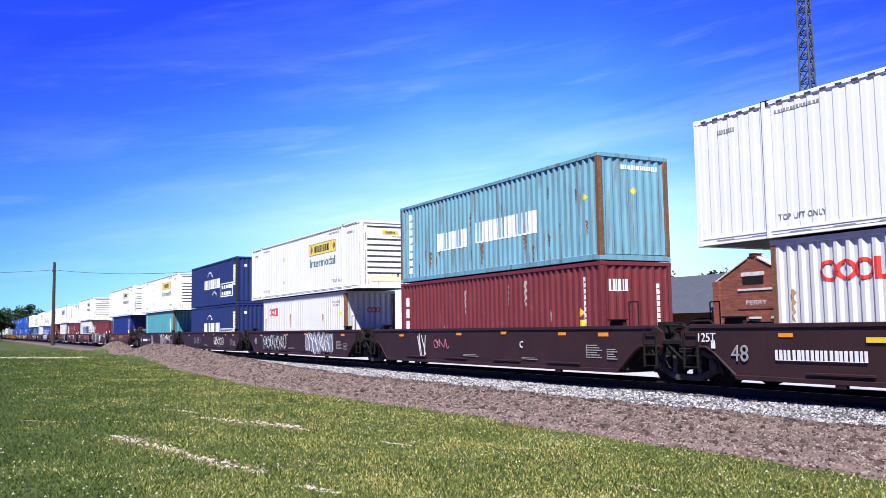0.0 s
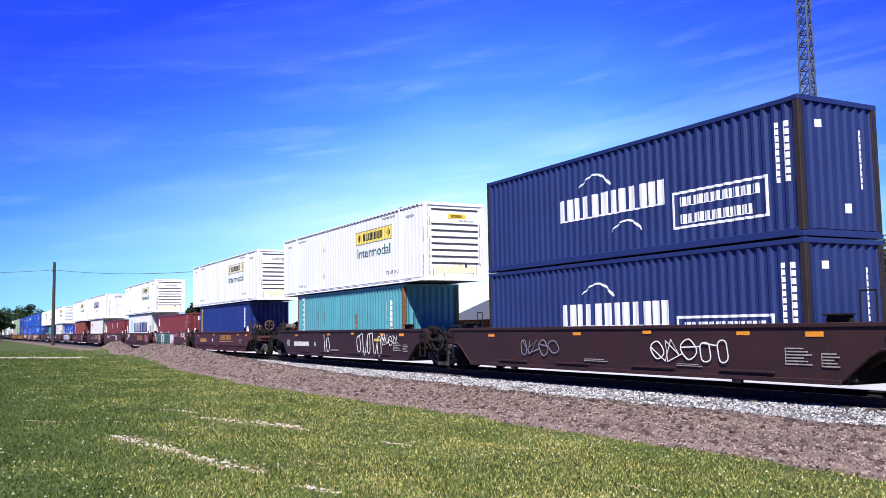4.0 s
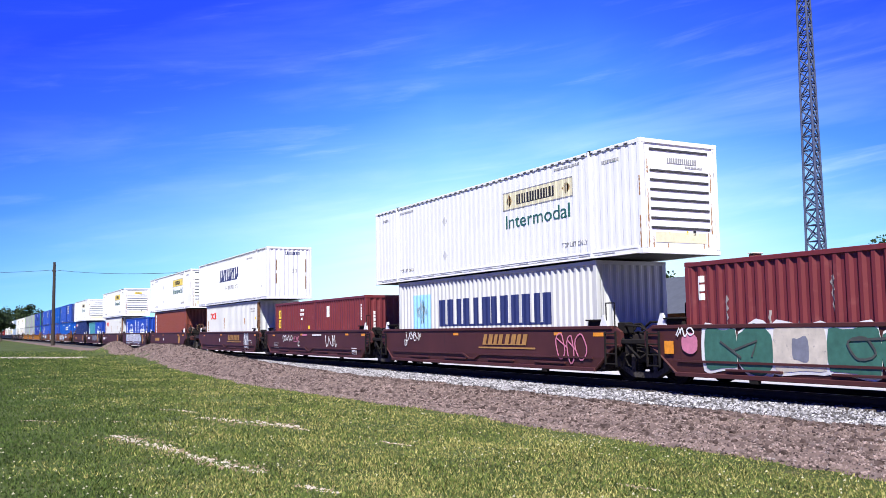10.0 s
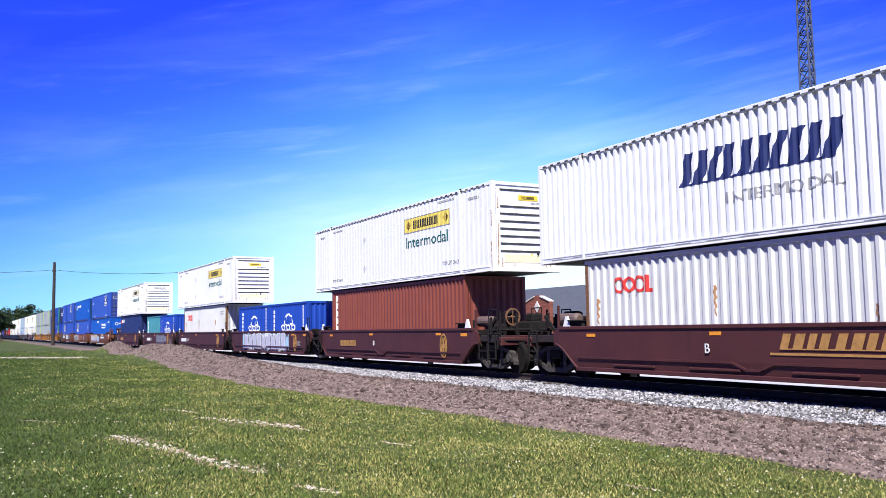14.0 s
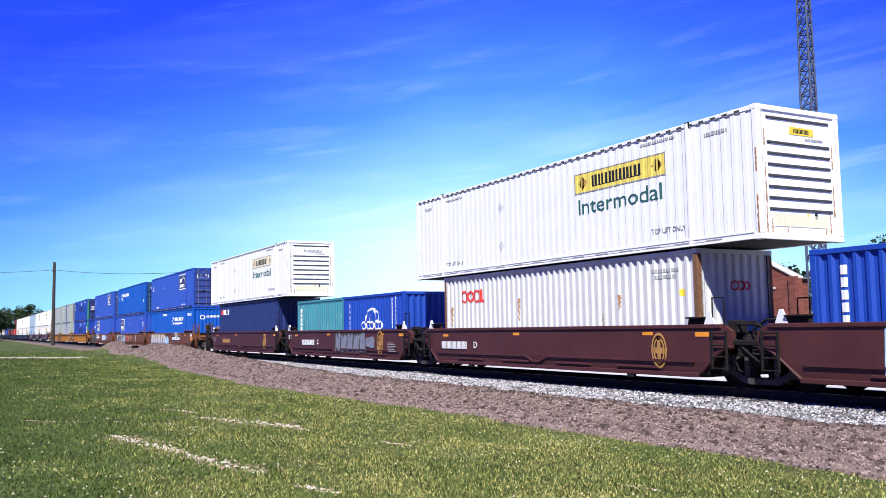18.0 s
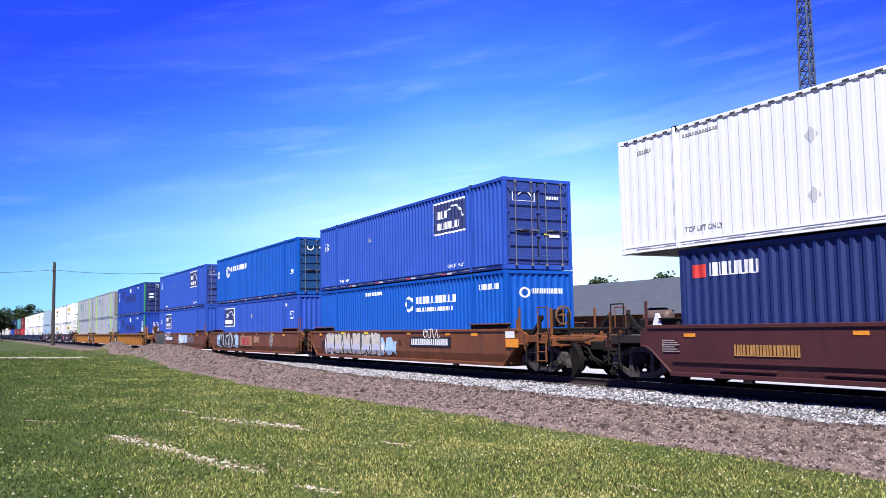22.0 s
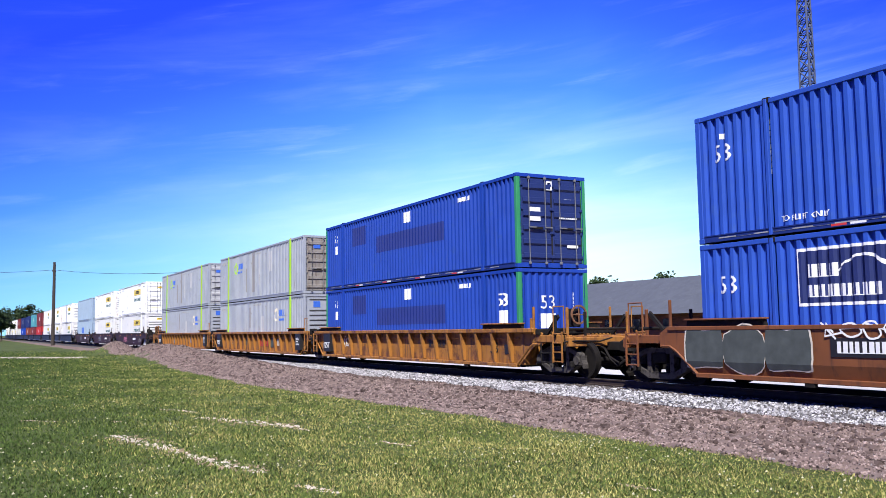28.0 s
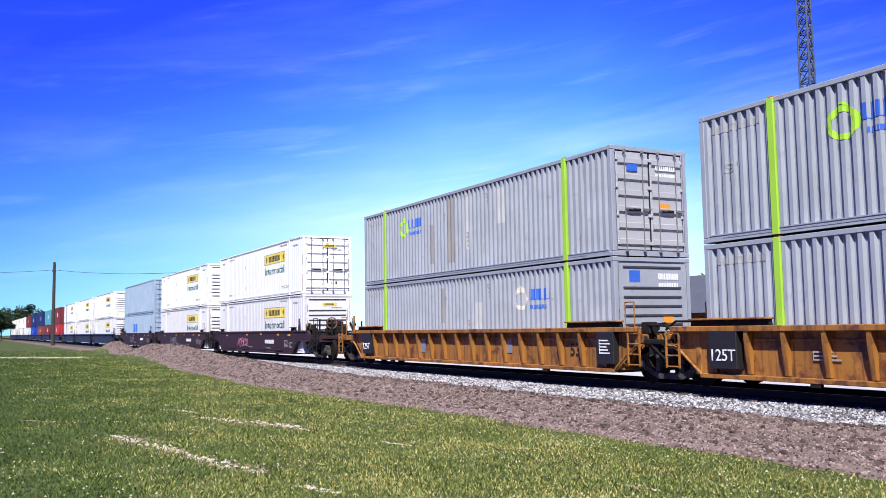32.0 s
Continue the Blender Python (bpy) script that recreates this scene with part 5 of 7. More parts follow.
def build_train():
    global LOW
    made = []
    P = 17.98
    LOW = 0.24  # the boxes sit deeper in the brown and reddish cars
    # five dark brown units with 48-foot wells
    cx = [-7.05, -24.84, -42.76, -60.6, -79.1]
    four8 = [("text", -6.8, 0.78, "48", 0.36, PRINT_GREY), ("bars", -4.78, 0.78, 10, 2.16, 0.21, PRINT_WHITE)]
    made.append(well_car("brown", cx[0], CPL, ART, P, LABEL_BROWN, DATA + four8 + [("panel", -3.5, 1.09, 0.55, 0.10, PRINT_YELLOW), ("panel", -7.55, 0.98, 0.12, 0.18, PRINT_WHITE), ("text", -7.75, 1.12, "125T", 0.20, PRINT_WHITE)]))
    made.append(well_car("brown", cx[1], ART, ART, P, LABEL_BROWN, DATA + [("spray", -3.9, 0.80, 3, 0.75, 0.95, 2, 0.05, PRINT_WHITE), ("spray", -2.4, 0.9, 4, 1.2, 0.35, 3, 0.03, PRINT_PINK), ("text", 2.6, 0.9, "C", 0.2, PRINT_WHITE)]))
    made.append(well_car("brown", cx[2], ART, ART, P, LABEL_BROWN, DATA + [("text", -6.6, 0.85, "48", 0.36, PRINT_GREY), ("spray", -3.3, 0.80, 5, 4.2, 0.85, 8, 0.05, SPRAY_GREY), ("spray", -3.1, 0.85, 15, 4.0, 0.7, 7, 0.035, PRINT_WHITE), ("blobs", 3.5, 0.82, 6, 3.7, 0.95, 5, SPRAY_GREY), ("spray", 3.5, 0.82, 6, 3.7, 1.0, 7, 0.05, PRINT_WHITE)]))
    made.append(well_car("brown", cx[3], ART, ART, P, LABEL_BROWN, DATA + [("spray", 3.0, 0.85, 7, 2.6, 0.6, 5, 0.04, PRINT_WHITE), ("spray", -3.0, 0.85, 8, 2.0, 0.5, 4, 0.04, SPRAY_GREY)]))
    made.append(well_car("brown", cx[4], ART, CPL, P, LABEL_BROWN, DATA + four8 + [("text", -2.9, 0.78, "A", 0.22, PRINT_WHITE), ("spray", -1.4, 0.80, 9, 0.8, 0.95, 2, 0.05, PRINT_WHITE), ("spray", 3.4, 0.82, 10, 2.6, 1.0, 5, 0.05, PRINT_WHITE), ("spray", 5.3, 1.0, 11, 1.4, 0.45, 4, 0.03, PRINT_WHITE), ("panel", 4.2, 1.0, 0.5, 0.1, PRINT_YELLOW)]))
    white53(cx[0]); pale40(cx[0])
    box_container("40", cx[1], LOW + HIGH + 0.02, HIGH, PALETEAL, "weathered teal corrugated container with rusty posts, stacked on another", post=RUSTY, frame_mat=PALETEAL,
                  marks=[("bars", "near", -2.05, 1.28, 5, 2.1, 0.62, PRINT_WHITE), ("bars", "near", 1.35, 1.36, 8, 3.65, 0.68, PRINT_WHITE), ("column", "near", -5.22, 1.46, 8, 0.3, 2.3, PRINT_WHITE), ("diamond", "near", 5.45, 1.75, 0.2, PRINT_YELLOW), ("diamond", "front", 0.0, 1.9, 0.2, PRINT_YELLOW), ("bars", "front", 0.2, 2.55, 11, 1.3, 0.12, PRINT_WHITE)] + rust_runs(1, 16, 12.19, 0.35, 1.0, RUSTY) + rust_runs(2, 6, 12.19, 1.2, 2.4, RUSTY))
    box_container("40", cx[1], LOW, HIGH, MAROON, "maroon corrugated container with white markings in a well car",
                  marks=[("bars", "front", -0.6, 2.26, 3, 0.65, 0.32, PRINT_WHITE), ("column", "near", -5.6, 1.8, 3, 0.3, 1.3, PRINT_WHITE), ("column", "front", 0.75, 1.7, 8, 0.08, 1.3, PRINT_WHITE), ("column", "near", 5.3, 1.9, 8, 0.08, 1.3, PRINT_WHITE), ("panel", "near", 5.2, 1.2, 0.3, 0.3, PRINT_YELLOW), ("diamond", "near", 5.15, 1.55, 0.25, PRINT_YELLOW)] + rust_runs(3, 9, 12.19, 0.6, 2.4, PRINT_FADED))
    white53(cx[2]); pale40(cx[2])
    for base in (LOW, LOW + HIGH + 0.02):
        box_container("40", cx[3], base, HIGH, NAVY, "navy corrugated container with white lettering, " + ("in a well car" if base < 1 else "stacked on another"),
                      post=PLATFORM_DARK, marks=[("bars", "near", 0.05, 1.46, 6, 4.5, 0.62, PRINT_WHITE), ("swoosh", "near", -0.6, 2.1, 1.3, 0.4, PRINT_WHITE), ("swoosh", "near", 0.65, 0.75, 1.2, 0.36, PRINT_WHITE), ("frame", "near", 3.8, 0.94, 2.85, 0.88, 0.06, PRINT_WHITE), ("bars", "near", 3.8, 1.13, 11, 2.4, 0.22, PRINT_WHITE), ("bars", "near", 3.7, 0.72, 10, 2.2, 0.22, PRINT_WHITE), ("column", "near", 5.5, 1.8, 9, 0.06, 1.3, PRINT_WHITE), ("column", "near", 5.75, 1.8, 8, 0.1, 1.3, PRINT_WHITE), ("column", "front", 0.7, 1.7, 9, 0.05, 1.3, PRINT_WHITE), ("panel", "front", -0.6, 2.35, 0.16, 0.16, PRINT_WHITE), ("panel", "front", 0.2, 0.62, 0.16, 0.2, PRINT_WHITE)])
    white53(cx[4])
    box_container("40", cx[4], LOW, HIGH, TEAL, "teal corrugated container with white lettered strip in a well car", post=RUSTY, marks=[("panel", "near", -5.3, 1.85, 0.42, 2.0, PRINT_WHITE), ("column", "near", -5.3, 1.85, 7, 0.2, 1.7, TEAL)] + rust_runs(5, 12, 12.19, 0.5, 1.8, RUSTY) + [("column", "near", 4.55, 1.6, 2, 0.05, 1.7, PRINT_WHITE), ("column", "near", 4.95, 1.6, 7, 0.07, 1.5, PRINT_WHITE)])

    # five reddish units with 40-foot wells
    P, LOW = 15.42, 0.27
    cx = [-100.03, -115.48, -130.95, -146.4, -161.84]
    gold = [("slant", 1.9, 1.05, 4, 2.6, 0.32, PRINT_GOLD), ("panel", 1.9, 0.80, 3.2, 0.05, PRINT_GOLD)]
    made.append(well_car("red", cx[0], CPL, ART, P, LABEL_RED, DATA[1:5] + gold + NUMBER(-4.0, PRINT_GOLD) + [("text", -1.5, 0.86, "A", 0.24, PRINT_WHITE), ("lines", 5.2, 0.85, 5, 0.6, 0.35, PRINT_WHITE)]))
    made.append(well_car("red", cx[1], ART, ART, P, LABEL_RED, DATA[1:4] + [("blobs", -4.35, 0.88, 121, 2.1, 1.12, 2, PRINT_WHITE), ("blobs", -2.75, 0.90, 123, 1.5, 1.16, 1, PRINT_WHITE), ("blobs", -0.95, 0.88, 124, 2.5, 1.12, 2, PRINT_WHITE), ("blobs", -4.35, 0.88, 121, 1.9, 0.96, 2, SPRAY_GREEN), ("blobs", -2.75, 0.90, 123, 1.3, 1.0, 1, SPRAY_CREAM), ("blobs", -0.95, 0.88, 124, 2.3, 0.96, 2, SPRAY_GREEN), ("blobs", -2.72, 0.90, 125, 0.4, 0.5, 1, SPRAY_GREY), ("spray", -4.35, 0.9, 19, 1.0, 0.45, 1, 0.06, SPRAY_DARK), ("spray", -0.95, 0.9, 22, 1.6, 0.5, 2, 0.06, SPRAY_DARK), ("blobs", -5.75, 1.0, 126, 0.5, 0.42, 1, PRINT_PINK), ("spray", -5.9, 1.25, 127, 0.6, 0.22, 3, 0.04, PRINT_WHITE), ("blobs", 1.0, 0.86, 128, 1.3, 0.8, 2, PRINT_WHITE), ("spray", 2.6, 1.22, 24, 1.95, 0.3, 6, 0.035, PRINT_PINK), ("spray", 5.0, 1.2, 25, 1.5, 0.4, 4, 0.05, PRINT_WHITE), ("spray", 1.2, 0.7, 18, 0.9, 0.3, 3, 0.03, PRINT_PINK), ("panel", 5.6, 0.5, 0.6, 0.3, PRINT_WHITE), ("panel", 5.6, 0.5, 0.54, 0.24, REDCAR), ("panel", -6.4, 0.9, 0.3, 0.3, PRINT_ORANGE), ("panel", 5.7, 0.95, 0.45, 0.2, PRINT_ORANGE)]))
    made.append(well_car("red", cx[2], ART, ART, P, LABEL_RED, DATA[1:4] + gold + [("spray", 5.2, 0.85, 26, 1.4, 0.9, 3, 0.05, PRINT_PINK), ("text", -5.0, 0.9, "D", 0.24, PRINT_WHITE), ("spray", -4.4, 1.15, 27, 1.3, 0.35, 4, 0.03, PRINT_WHITE)]))
    made.append(well_car("red", cx[3], ART, ART, P, LABEL_RED, DATA[1:5] + [("spray", -3.3, 1.05, 28, 1.6, 0.35, 5, 0.04, PRINT_WHITE), ("text", -1.6, 0.75, "C", 0.26, PRINT_WHITE), ("lines", -5.1, 0.7, 4, 0.9, 0.4, PRINT_WHITE), ("spray", 2.75, 0.93, 29, 1.5, 0.56, 4, 0.045, PRINT_WHITE), ("bars", 0.95, 1.2, 9, 1.2, 0.08, PRINT_WHITE), ("bars", -0.75, 1.2, 5, 0.7, 0.08, PRINT_PINK), ("panel", 5.45, 0.52, 0.56, 0.26, PRINT_WHITE), ("panel", 5.45, 0.52, 0.5, 0.2, REDCAR), ("bars", 5.45, 0.52, 3, 0.36, 0.1, PRINT_WHITE), ("spray", -1.9, 1.0, 129, 0.9, 0.3, 3, 0.03, PRINT_PINK)]))
    made.append(well_car("red", cx[4], ART, CPL, P, LABEL_RED, DATA[1:5] + gold + [("blobs", 4.58, 0.84, 31, 1.0, 1.0, 1, SPRAY_GREY), ("spray", 4.58, 0.84, 32, 1.0, 1.05, 2, 0.05, PRINT_WHITE), ("text", -1.44, 0.88, "B", 0.22, PRINT_WHITE), ("panel", 5.4, 0.75, 0.5, 0.34, PRINT_WHITE), ("panel", 5.4, 0.75, 0.44, 0.28, REDCAR)]))
    white53(cx[0], faded=True)
    box_container("40", cx[0], LOW, HIGH, INDIGO, "dark blue corrugated container with a yellow strip in a well car", marks=[("panel", "near", -5.5, 1.9, 0.3, 1.7, PRINT_YELLOW), ("column", "near", -5.5, 1.9, 6, 0.18, 1.5, PRINT_BLACK), ("column", "near", 5.2, 2.0, 6, 0.08, 1.2, PRINT_WHITE)])
    box_container("40", cx[1], LOW, STD, MAROON, "maroon corrugated container with worn white prints in a well car", marks=[("bars", "front", -0.3, 2.2, 3, 0.6, 0.3, PRINT_WHITE), ("column", "near", -5.6, 2.0, 3, 0.14, 0.6, PRINT_WHITE), ("column", "near", 0.6, 1.9, 4, 0.12, 1.0, PRINT_WHITE), ("column", "near", 5.0, 2.0, 9, 0.08, 0.9, PRINT_WHITE)] + rust_runs(4, 10, 12.19, 0.9, 2.2, PRINT_FADED))
    white53(cx[2], faded=True)
    box_container("40", cx[2], LOW, HIGH, GREYWHITE, "pale grey container with navy letters in a well car", marks=[("panel", "near", -4.2, 1.75, 1.3, 1.25, PRINT_SKY), ("diamond", "near", -4.2, 1.75, 0.9, PRINT_WHITE), ("bars", "near", 0.7, 1.68, 6, 7.05, 0.92, PRINT_NAVY)])
    box_container("20", cx[3] - 3.07, LOW, STD, MAROON, "short maroon corrugated container with yellow marks in a well car", marks=[("frame", "near", -2.33, 2.0, 0.36, 0.42, 0.08, PRINT_YELLOW), ("frame", "near", -2.33, 1.5, 0.36, 0.42, 0.08, PRINT_YELLOW), ("panel", "near", -2.43, 1.15, 0.1, 0.2, PRINT_YELLOW), ("bars", "near", 1.2, 2.15, 3, 0.4, 0.12, PRINT_WHITE), ("bars", "near", 1.2, 1.95, 4, 0.5, 0.12, PRINT_WHITE), ("bars", "near", 1.2, 1.72, 2, 0.3, 0.12, PRINT_WHITE), ("panel", "near", 2.2, 1.3, 0.12, 0.16, PRINT_YELLOW)])
    box_container("20", cx[3] + 3.07, LOW, STD, MAROON, "short maroon corrugated container with a white placard in a well car", marks=[("panel", "near", -1.37, 2.0, 0.42, 0.5, PRINT_WHITE), ("panel", "near", -1.33, 1.98, 0.28, 0.32, PRINT_NAVY), ("column", "near", 2.0, 1.7, 9, 0.06, 1.2, PRINT_WHITE), ("column", "near", 2.5, 1.9, 6, 0.1, 0.7, PRINT_WHITE), ("panel", "near", 2.5, 1.2, 0.2, 0.22, PRINT_YELLOW), ("column", "front", -0.8, 1.5, 6, 0.08, 0.9, PRINT_WHITE)])
    slanted_marks = [("slant", "near", 0.0, 1.80, 5, 4.4, 0.76, PRINT_NAVY), ("text", "near", 0.62, 0.98, "INTERMODAL", 0.26, PRINT_GREY, 3.0), ("bars", "front", 0.2, 2.55, 5, 0.85, 0.18, PRINT_NAVY), ("text", "front", 0.3, 1.55, "53", 0.22, PRINT_GREY), ("text", "near", 7.03, 0.78, "53", 0.2, PRINT_GREY), ("bars", "near", 4.6, 2.5, 6, 1.2, 0.1, PRINT_GREY), ("column", "front", -0.75, 1.6, 2, 0.06, 1.5, RUSTY), ("column", "front", 0.95, 1.5, 2, 0.06, 1.9, RUSTY)]
    box_container("53", cx[4], LOW + HIGH + 0.02, HIGH, OFFWHITE, "long white container with slanted navy lettering, stacked on another", marks=slanted_marks)
    pale40(cx[4])

    # five reddish units with 40-foot wells, mixed loads
    cx = [-180.6, -196.15, -211.42, -226.95, -242.45]
    made.append(well_car("red", cx[0], CPL, ART, P, LABEL_RED, DATA[1:5] + NUMBER(-3.6, PRINT_GOLD) + [("ring", 5.0, 0.82, 0.42, PRINT_GOLD), ("text", -0.9, 0.86, "B", 0.2, PRINT_WHITE)]))
    made.append(well_car("red", cx[1], ART, ART, P, LABEL_RED, DATA[1:3] + [("jagged", -0.15, 0.86, 41, 8.6, 1.16, 9, SPRAY_SKY), ("blocks", -0.2, 0.84, 42, 7.6, 0.98, 9, 0.10, SPRAY_DARK), ("blocks", -0.2, 0.84, 42, 7.6, 0.98, 9, 0.03, PRINT_WHITE), ("blocks", -0.2, 0.84, 42, 7.6, 0.98, 9, -0.05, SPRAY_LILAC_SHADE), ("blobs", 0.3, 1.28, 47, 0.7, 0.3, 1, PRINT_WHITE), ("ring", 5.0, 0.82, 0.42, PRINT_GOLD), ("lines", 5.6, 0.8, 5, 0.6, 0.35, PRINT_WHITE)]))
    made.append(well_car("red", cx[2], ART, ART, P, LABEL_RED, DATA[1:5] + NUMBER(-5.0) + [("ring", 5.0, 0.82, 0.42, PRINT_GOLD), ("text", -3.6, 0.86, "D", 0.22, PRINT_WHITE)]))
    made.append(well_car("red", cx[3], ART, ART, P, LABEL_RED, DATA[1:5] + NUMBER(-3.85) + [("text", -2.55, 0.86, "C", 0.22, PRINT_WHITE), ("blocks", 1.4, 0.86, 44, 3.4, 0.86, 5, 0.06, SPRAY_DARK), ("blocks", 1.4, 0.86, 44, 3.4, 0.86, 5, 0.0, SPRAY_GREY), ("blobs", 3.5, 0.9, 46, 0.9, 0.45, 1, SPRAY_GREY), ("ring", 4.5, 0.88, 0.48, PRINT_GOLD), ("lines", 5.6, 0.75, 6, 0.9, 0.5, PRINT_WHITE), ("text", -6.55, 1.10, "125 T", 0.20, PRINT_WHITE)]))
    made.append(well_car("red", cx[4], ART, CPL, P, LABEL_RED, DATA[1:5] + NUMBER(-3.4, PRINT_GOLD) + [("ring", 4.6, 0.82, 0.42, PRINT_GOLD), ("lines", -6.2, 0.95, 6, 0.7, 0.4, PRINT_WHITE)]))
    white53(cx[0])
    box_container("40", cx[0], LOW, HIGH, REDBROWN, "red-oxide container with upright white letters in a well car", marks=[("column", "near", -5.5, 1.75, 6, 0.24, 2.0, PRINT_WHITE)])
    emblem = lambda o: [("arcs", "near", o, 1.76, 1.35, 0.5, PRINT_WHITE), ("rings", "near", o, 1.31, 5, 2.05, 0.38, PRINT_WHITE), ("column", "near", o - 2.4, 1.7, 5, 0.16, 1.2, PRINT_WHITE), ("column", "near", o + 1.9, 1.8, 8, 0.07, 1.2, PRINT_WHITE), ("column", "near", o + 2.3, 1.8, 8, 0.07, 1.3, PRINT_WHITE)]
    for dx in (-3.07, 3.07):
        box_container("20", cx[1] + dx, LOW, STD, ROYAL, "short royal blue container with white globe emblem in a well car", marks=emblem(0.1))
    white53(cx[2]); pale40(cx[2])
    box_container("20", cx[3] - 3.07, LOW, STD, TEALBLUE, "short pale teal container with white strip in a well car", marks=[("column", "near", -2.5, 1.7, 5, 0.14, 1.1, PRINT_WHITE), ("rust", "near", 1.1, 0.7, 0.07, 0.7, RUSTY), ("rust", "near", -0.6, 0.6, 0.06, 0.5, RUSTY)])
    box_container("20", cx[3] + 3.07, LOW, STD, ROYAL, "short royal blue container with white globe emblem in a well car", marks=emblem(0.05))
    white53(cx[4], faded=True)
    box_container("40", cx[4], LOW, HIGH, NAVY, "navy container with white letters and red mark in a well car", marks=[("bars", "near", -4.45, 2.38, 5, 1.5, 0.30, PRINT_WHITE), ("panel", "near", -5.5, 2.36, 0.42, 0.3, PRINT_RED)])

    # three orange-brown units, 53-foot boxes two high
    P, LOW = 19.5, 0.30
    cx = [-264.15, -283.58, -302.97]
    num = [("panel", 3.27, 0.95, 3.15, 0.36, PRINT_BLACK), ("bars", 3.27, 0.95, 10, 2.85, 0.22, PRINT_WHITE)]
    # the low lilac blocks paint the shade over the lower half of the letters
    made.append(well_car("orange", cx[0], CPL, ART, P, LABEL_ORANGE, DATA_O + num + [("jagged", -0.6, 0.74, 51, 2.3, 0.8, 3, SPRAY_SKY), ("jagged", -3.8, 0.72, 53, 6.6, 0.80, 9, PRINT_WHITE), ("blocks", -3.8, 0.86, 52, 6.0, 0.94, 6, 0.10, SPRAY_DARK), ("blocks", -3.8, 0.86, 52, 6.0, 0.94, 6, 0.0, SPRAY_CREAM), ("blocks", -3.8, 0.68, 52, 6.0, 0.46, 6, -0.06, SPRAY_LILAC_SHADE), ("text", -7.2, 0.78, "53", 0.3, PRINT_BLACK), ("panel", -7.55, 1.22, 0.3, 0.1, PRINT_ORANGE), ("panel", -4.85, 1.27, 0.4, 0.09, PRINT_YELLOW), ("panel", -2.3, 1.27, 0.45, 0.09, PRINT_YELLOW), ("spray", 3.5, 1.24, 53, 1.3, 0.35, 4, 0.04, PRINT_WHITE), ("text", 0.9, 0.95, "A", 0.2, PRINT_BLACK), ("panel", 8.7, 0.95, 0.7, 0.26, PRINT_ORANGE), ("panel", 8.6, 1.2, 0.5, 0.2, PRINT_WHITE)]))
    made.append(well_car("orange", cx[1], ART, ART, P, LABEL_ORANGE, DATA_O + [("blobs", -4.65, 0.84, 54, 5.0, 0.80, 6, SPRAY_SKY), ("blobs", -4.65, 0.88, 155, 3.7, 0.92, 4, PRINT_BLACK), ("spray", -4.65, 0.88, 55, 3.9, 1.0, 5, 0.05, PRINT_WHITE), ("ring", 4.34, 0.9, 0.42, PRINT_FADED), ("blobs", 1.6, 0.95, 156, 1.0, 0.35, 2, PRINT_TAN), ("panel", -0.5, 0.86, 2.3, 0.56, PRINT_TAN), ("bars", -0.5, 0.86, 3, 1.7, 0.42, REDPAINT), ("text", -6.6, 0.72, "53", 0.3, PRINT_BLACK)]))
    made.append(well_car("orange", cx[2], ART, CPL, P, LABEL_ORANGE, DATA_O + [("panel", -3.1, 0.95, 3.0, 0.36, PRINT_BLACK), ("bars", -3.1, 0.95, 10, 2.7, 0.22, PRINT_WHITE), ("spray", -3.7, 1.27, 56, 2.2, 0.36, 5, 0.05, PRINT_WHITE), ("blobs", -6.75, 0.88, 57, 3.5, 0.98, 3, SPRAY_CREAM), ("blobs", -6.75, 0.88, 57, 3.42, 0.92, 3, SPRAY_DARK), ("blobs", 2.0, 0.92, 158, 3.0, 0.62, 4, SPRAY_SKY), ("spray", 2.0, 0.92, 58, 3.0, 0.7, 4, 0.07, PRINT_WHITE), ("spray", 4.7, 0.92, 159, 2.2, 0.6, 4, 0.07, SPRAY_GREY)]))
    logo = lambda x, z: [("panel", "near", x, z, 2.2, 1.05, PRINT_NAVY), ("frame", "near", x, z, 2.3, 1.15, 0.06, PRINT_WHITE), ("swoosh", "near", x + 0.35, z + 0.12, 1.3, 0.5, PRINT_WHITE), ("bars", "near", x - 0.55, z + 0.12, 3, 0.7, 0.26, PRINT_WHITE), ("bars", "near", x - 0.1, z - 0.28, 9, 1.7, 0.24, PRINT_WHITE)]
    small = [("panel", "near", -7.3, 2.35, 0.1, 0.12, PRINT_WHITE), ("column", "near", -6.0, 1.9, 9, 0.05, 1.2, PRINT_WHITE), ("text", "near", 4.9, 0.32, "TOP LIFT ONLY", 0.12, PRINT_WHITE, 1.2), ("text", "near", -5.2, 0.32, "TOP LIFT ONLY", 0.12, PRINT_WHITE, 1.2), ("diamond", "near", -2.4, 1.85, 0.3, PRINT_GREY), ("frame", "front", -0.55, 2.35, 0.85, 0.42, 0.03, PRINT_WHITE), ("swoosh", "front", -0.5, 2.38, 0.5, 0.2, PRINT_WHITE), ("panel", "front", 0.6, 1.15, 0.4, 0.24, PRINT_WHITE), ("panel", "front", 0.3, 1.2, 0.2, 0.2, PRINT_YELLOW), ("bars", "front", 0.55, 2.3, 4, 0.5, 0.1, PRINT_WHITE), ("bars", "front", 0.55, 2.1, 5, 0.5, 0.08, PRINT_WHITE)]
    word = lambda x, z, k=1.0: [("rings", "near", x - 2.0 * k, z, 1, 0.7 * k, 0.7 * k, PRINT_WHITE), ("bars", "near", x + 0.35 * k, z + 0.14 * k, 11, 3.6 * k, 0.3 * k, PRINT_WHITE), ("bars", "near", x + 0.35 * k, z - 0.26 * k, 13, 3.4 * k, 0.17 * k, PRINT_WHITE)]
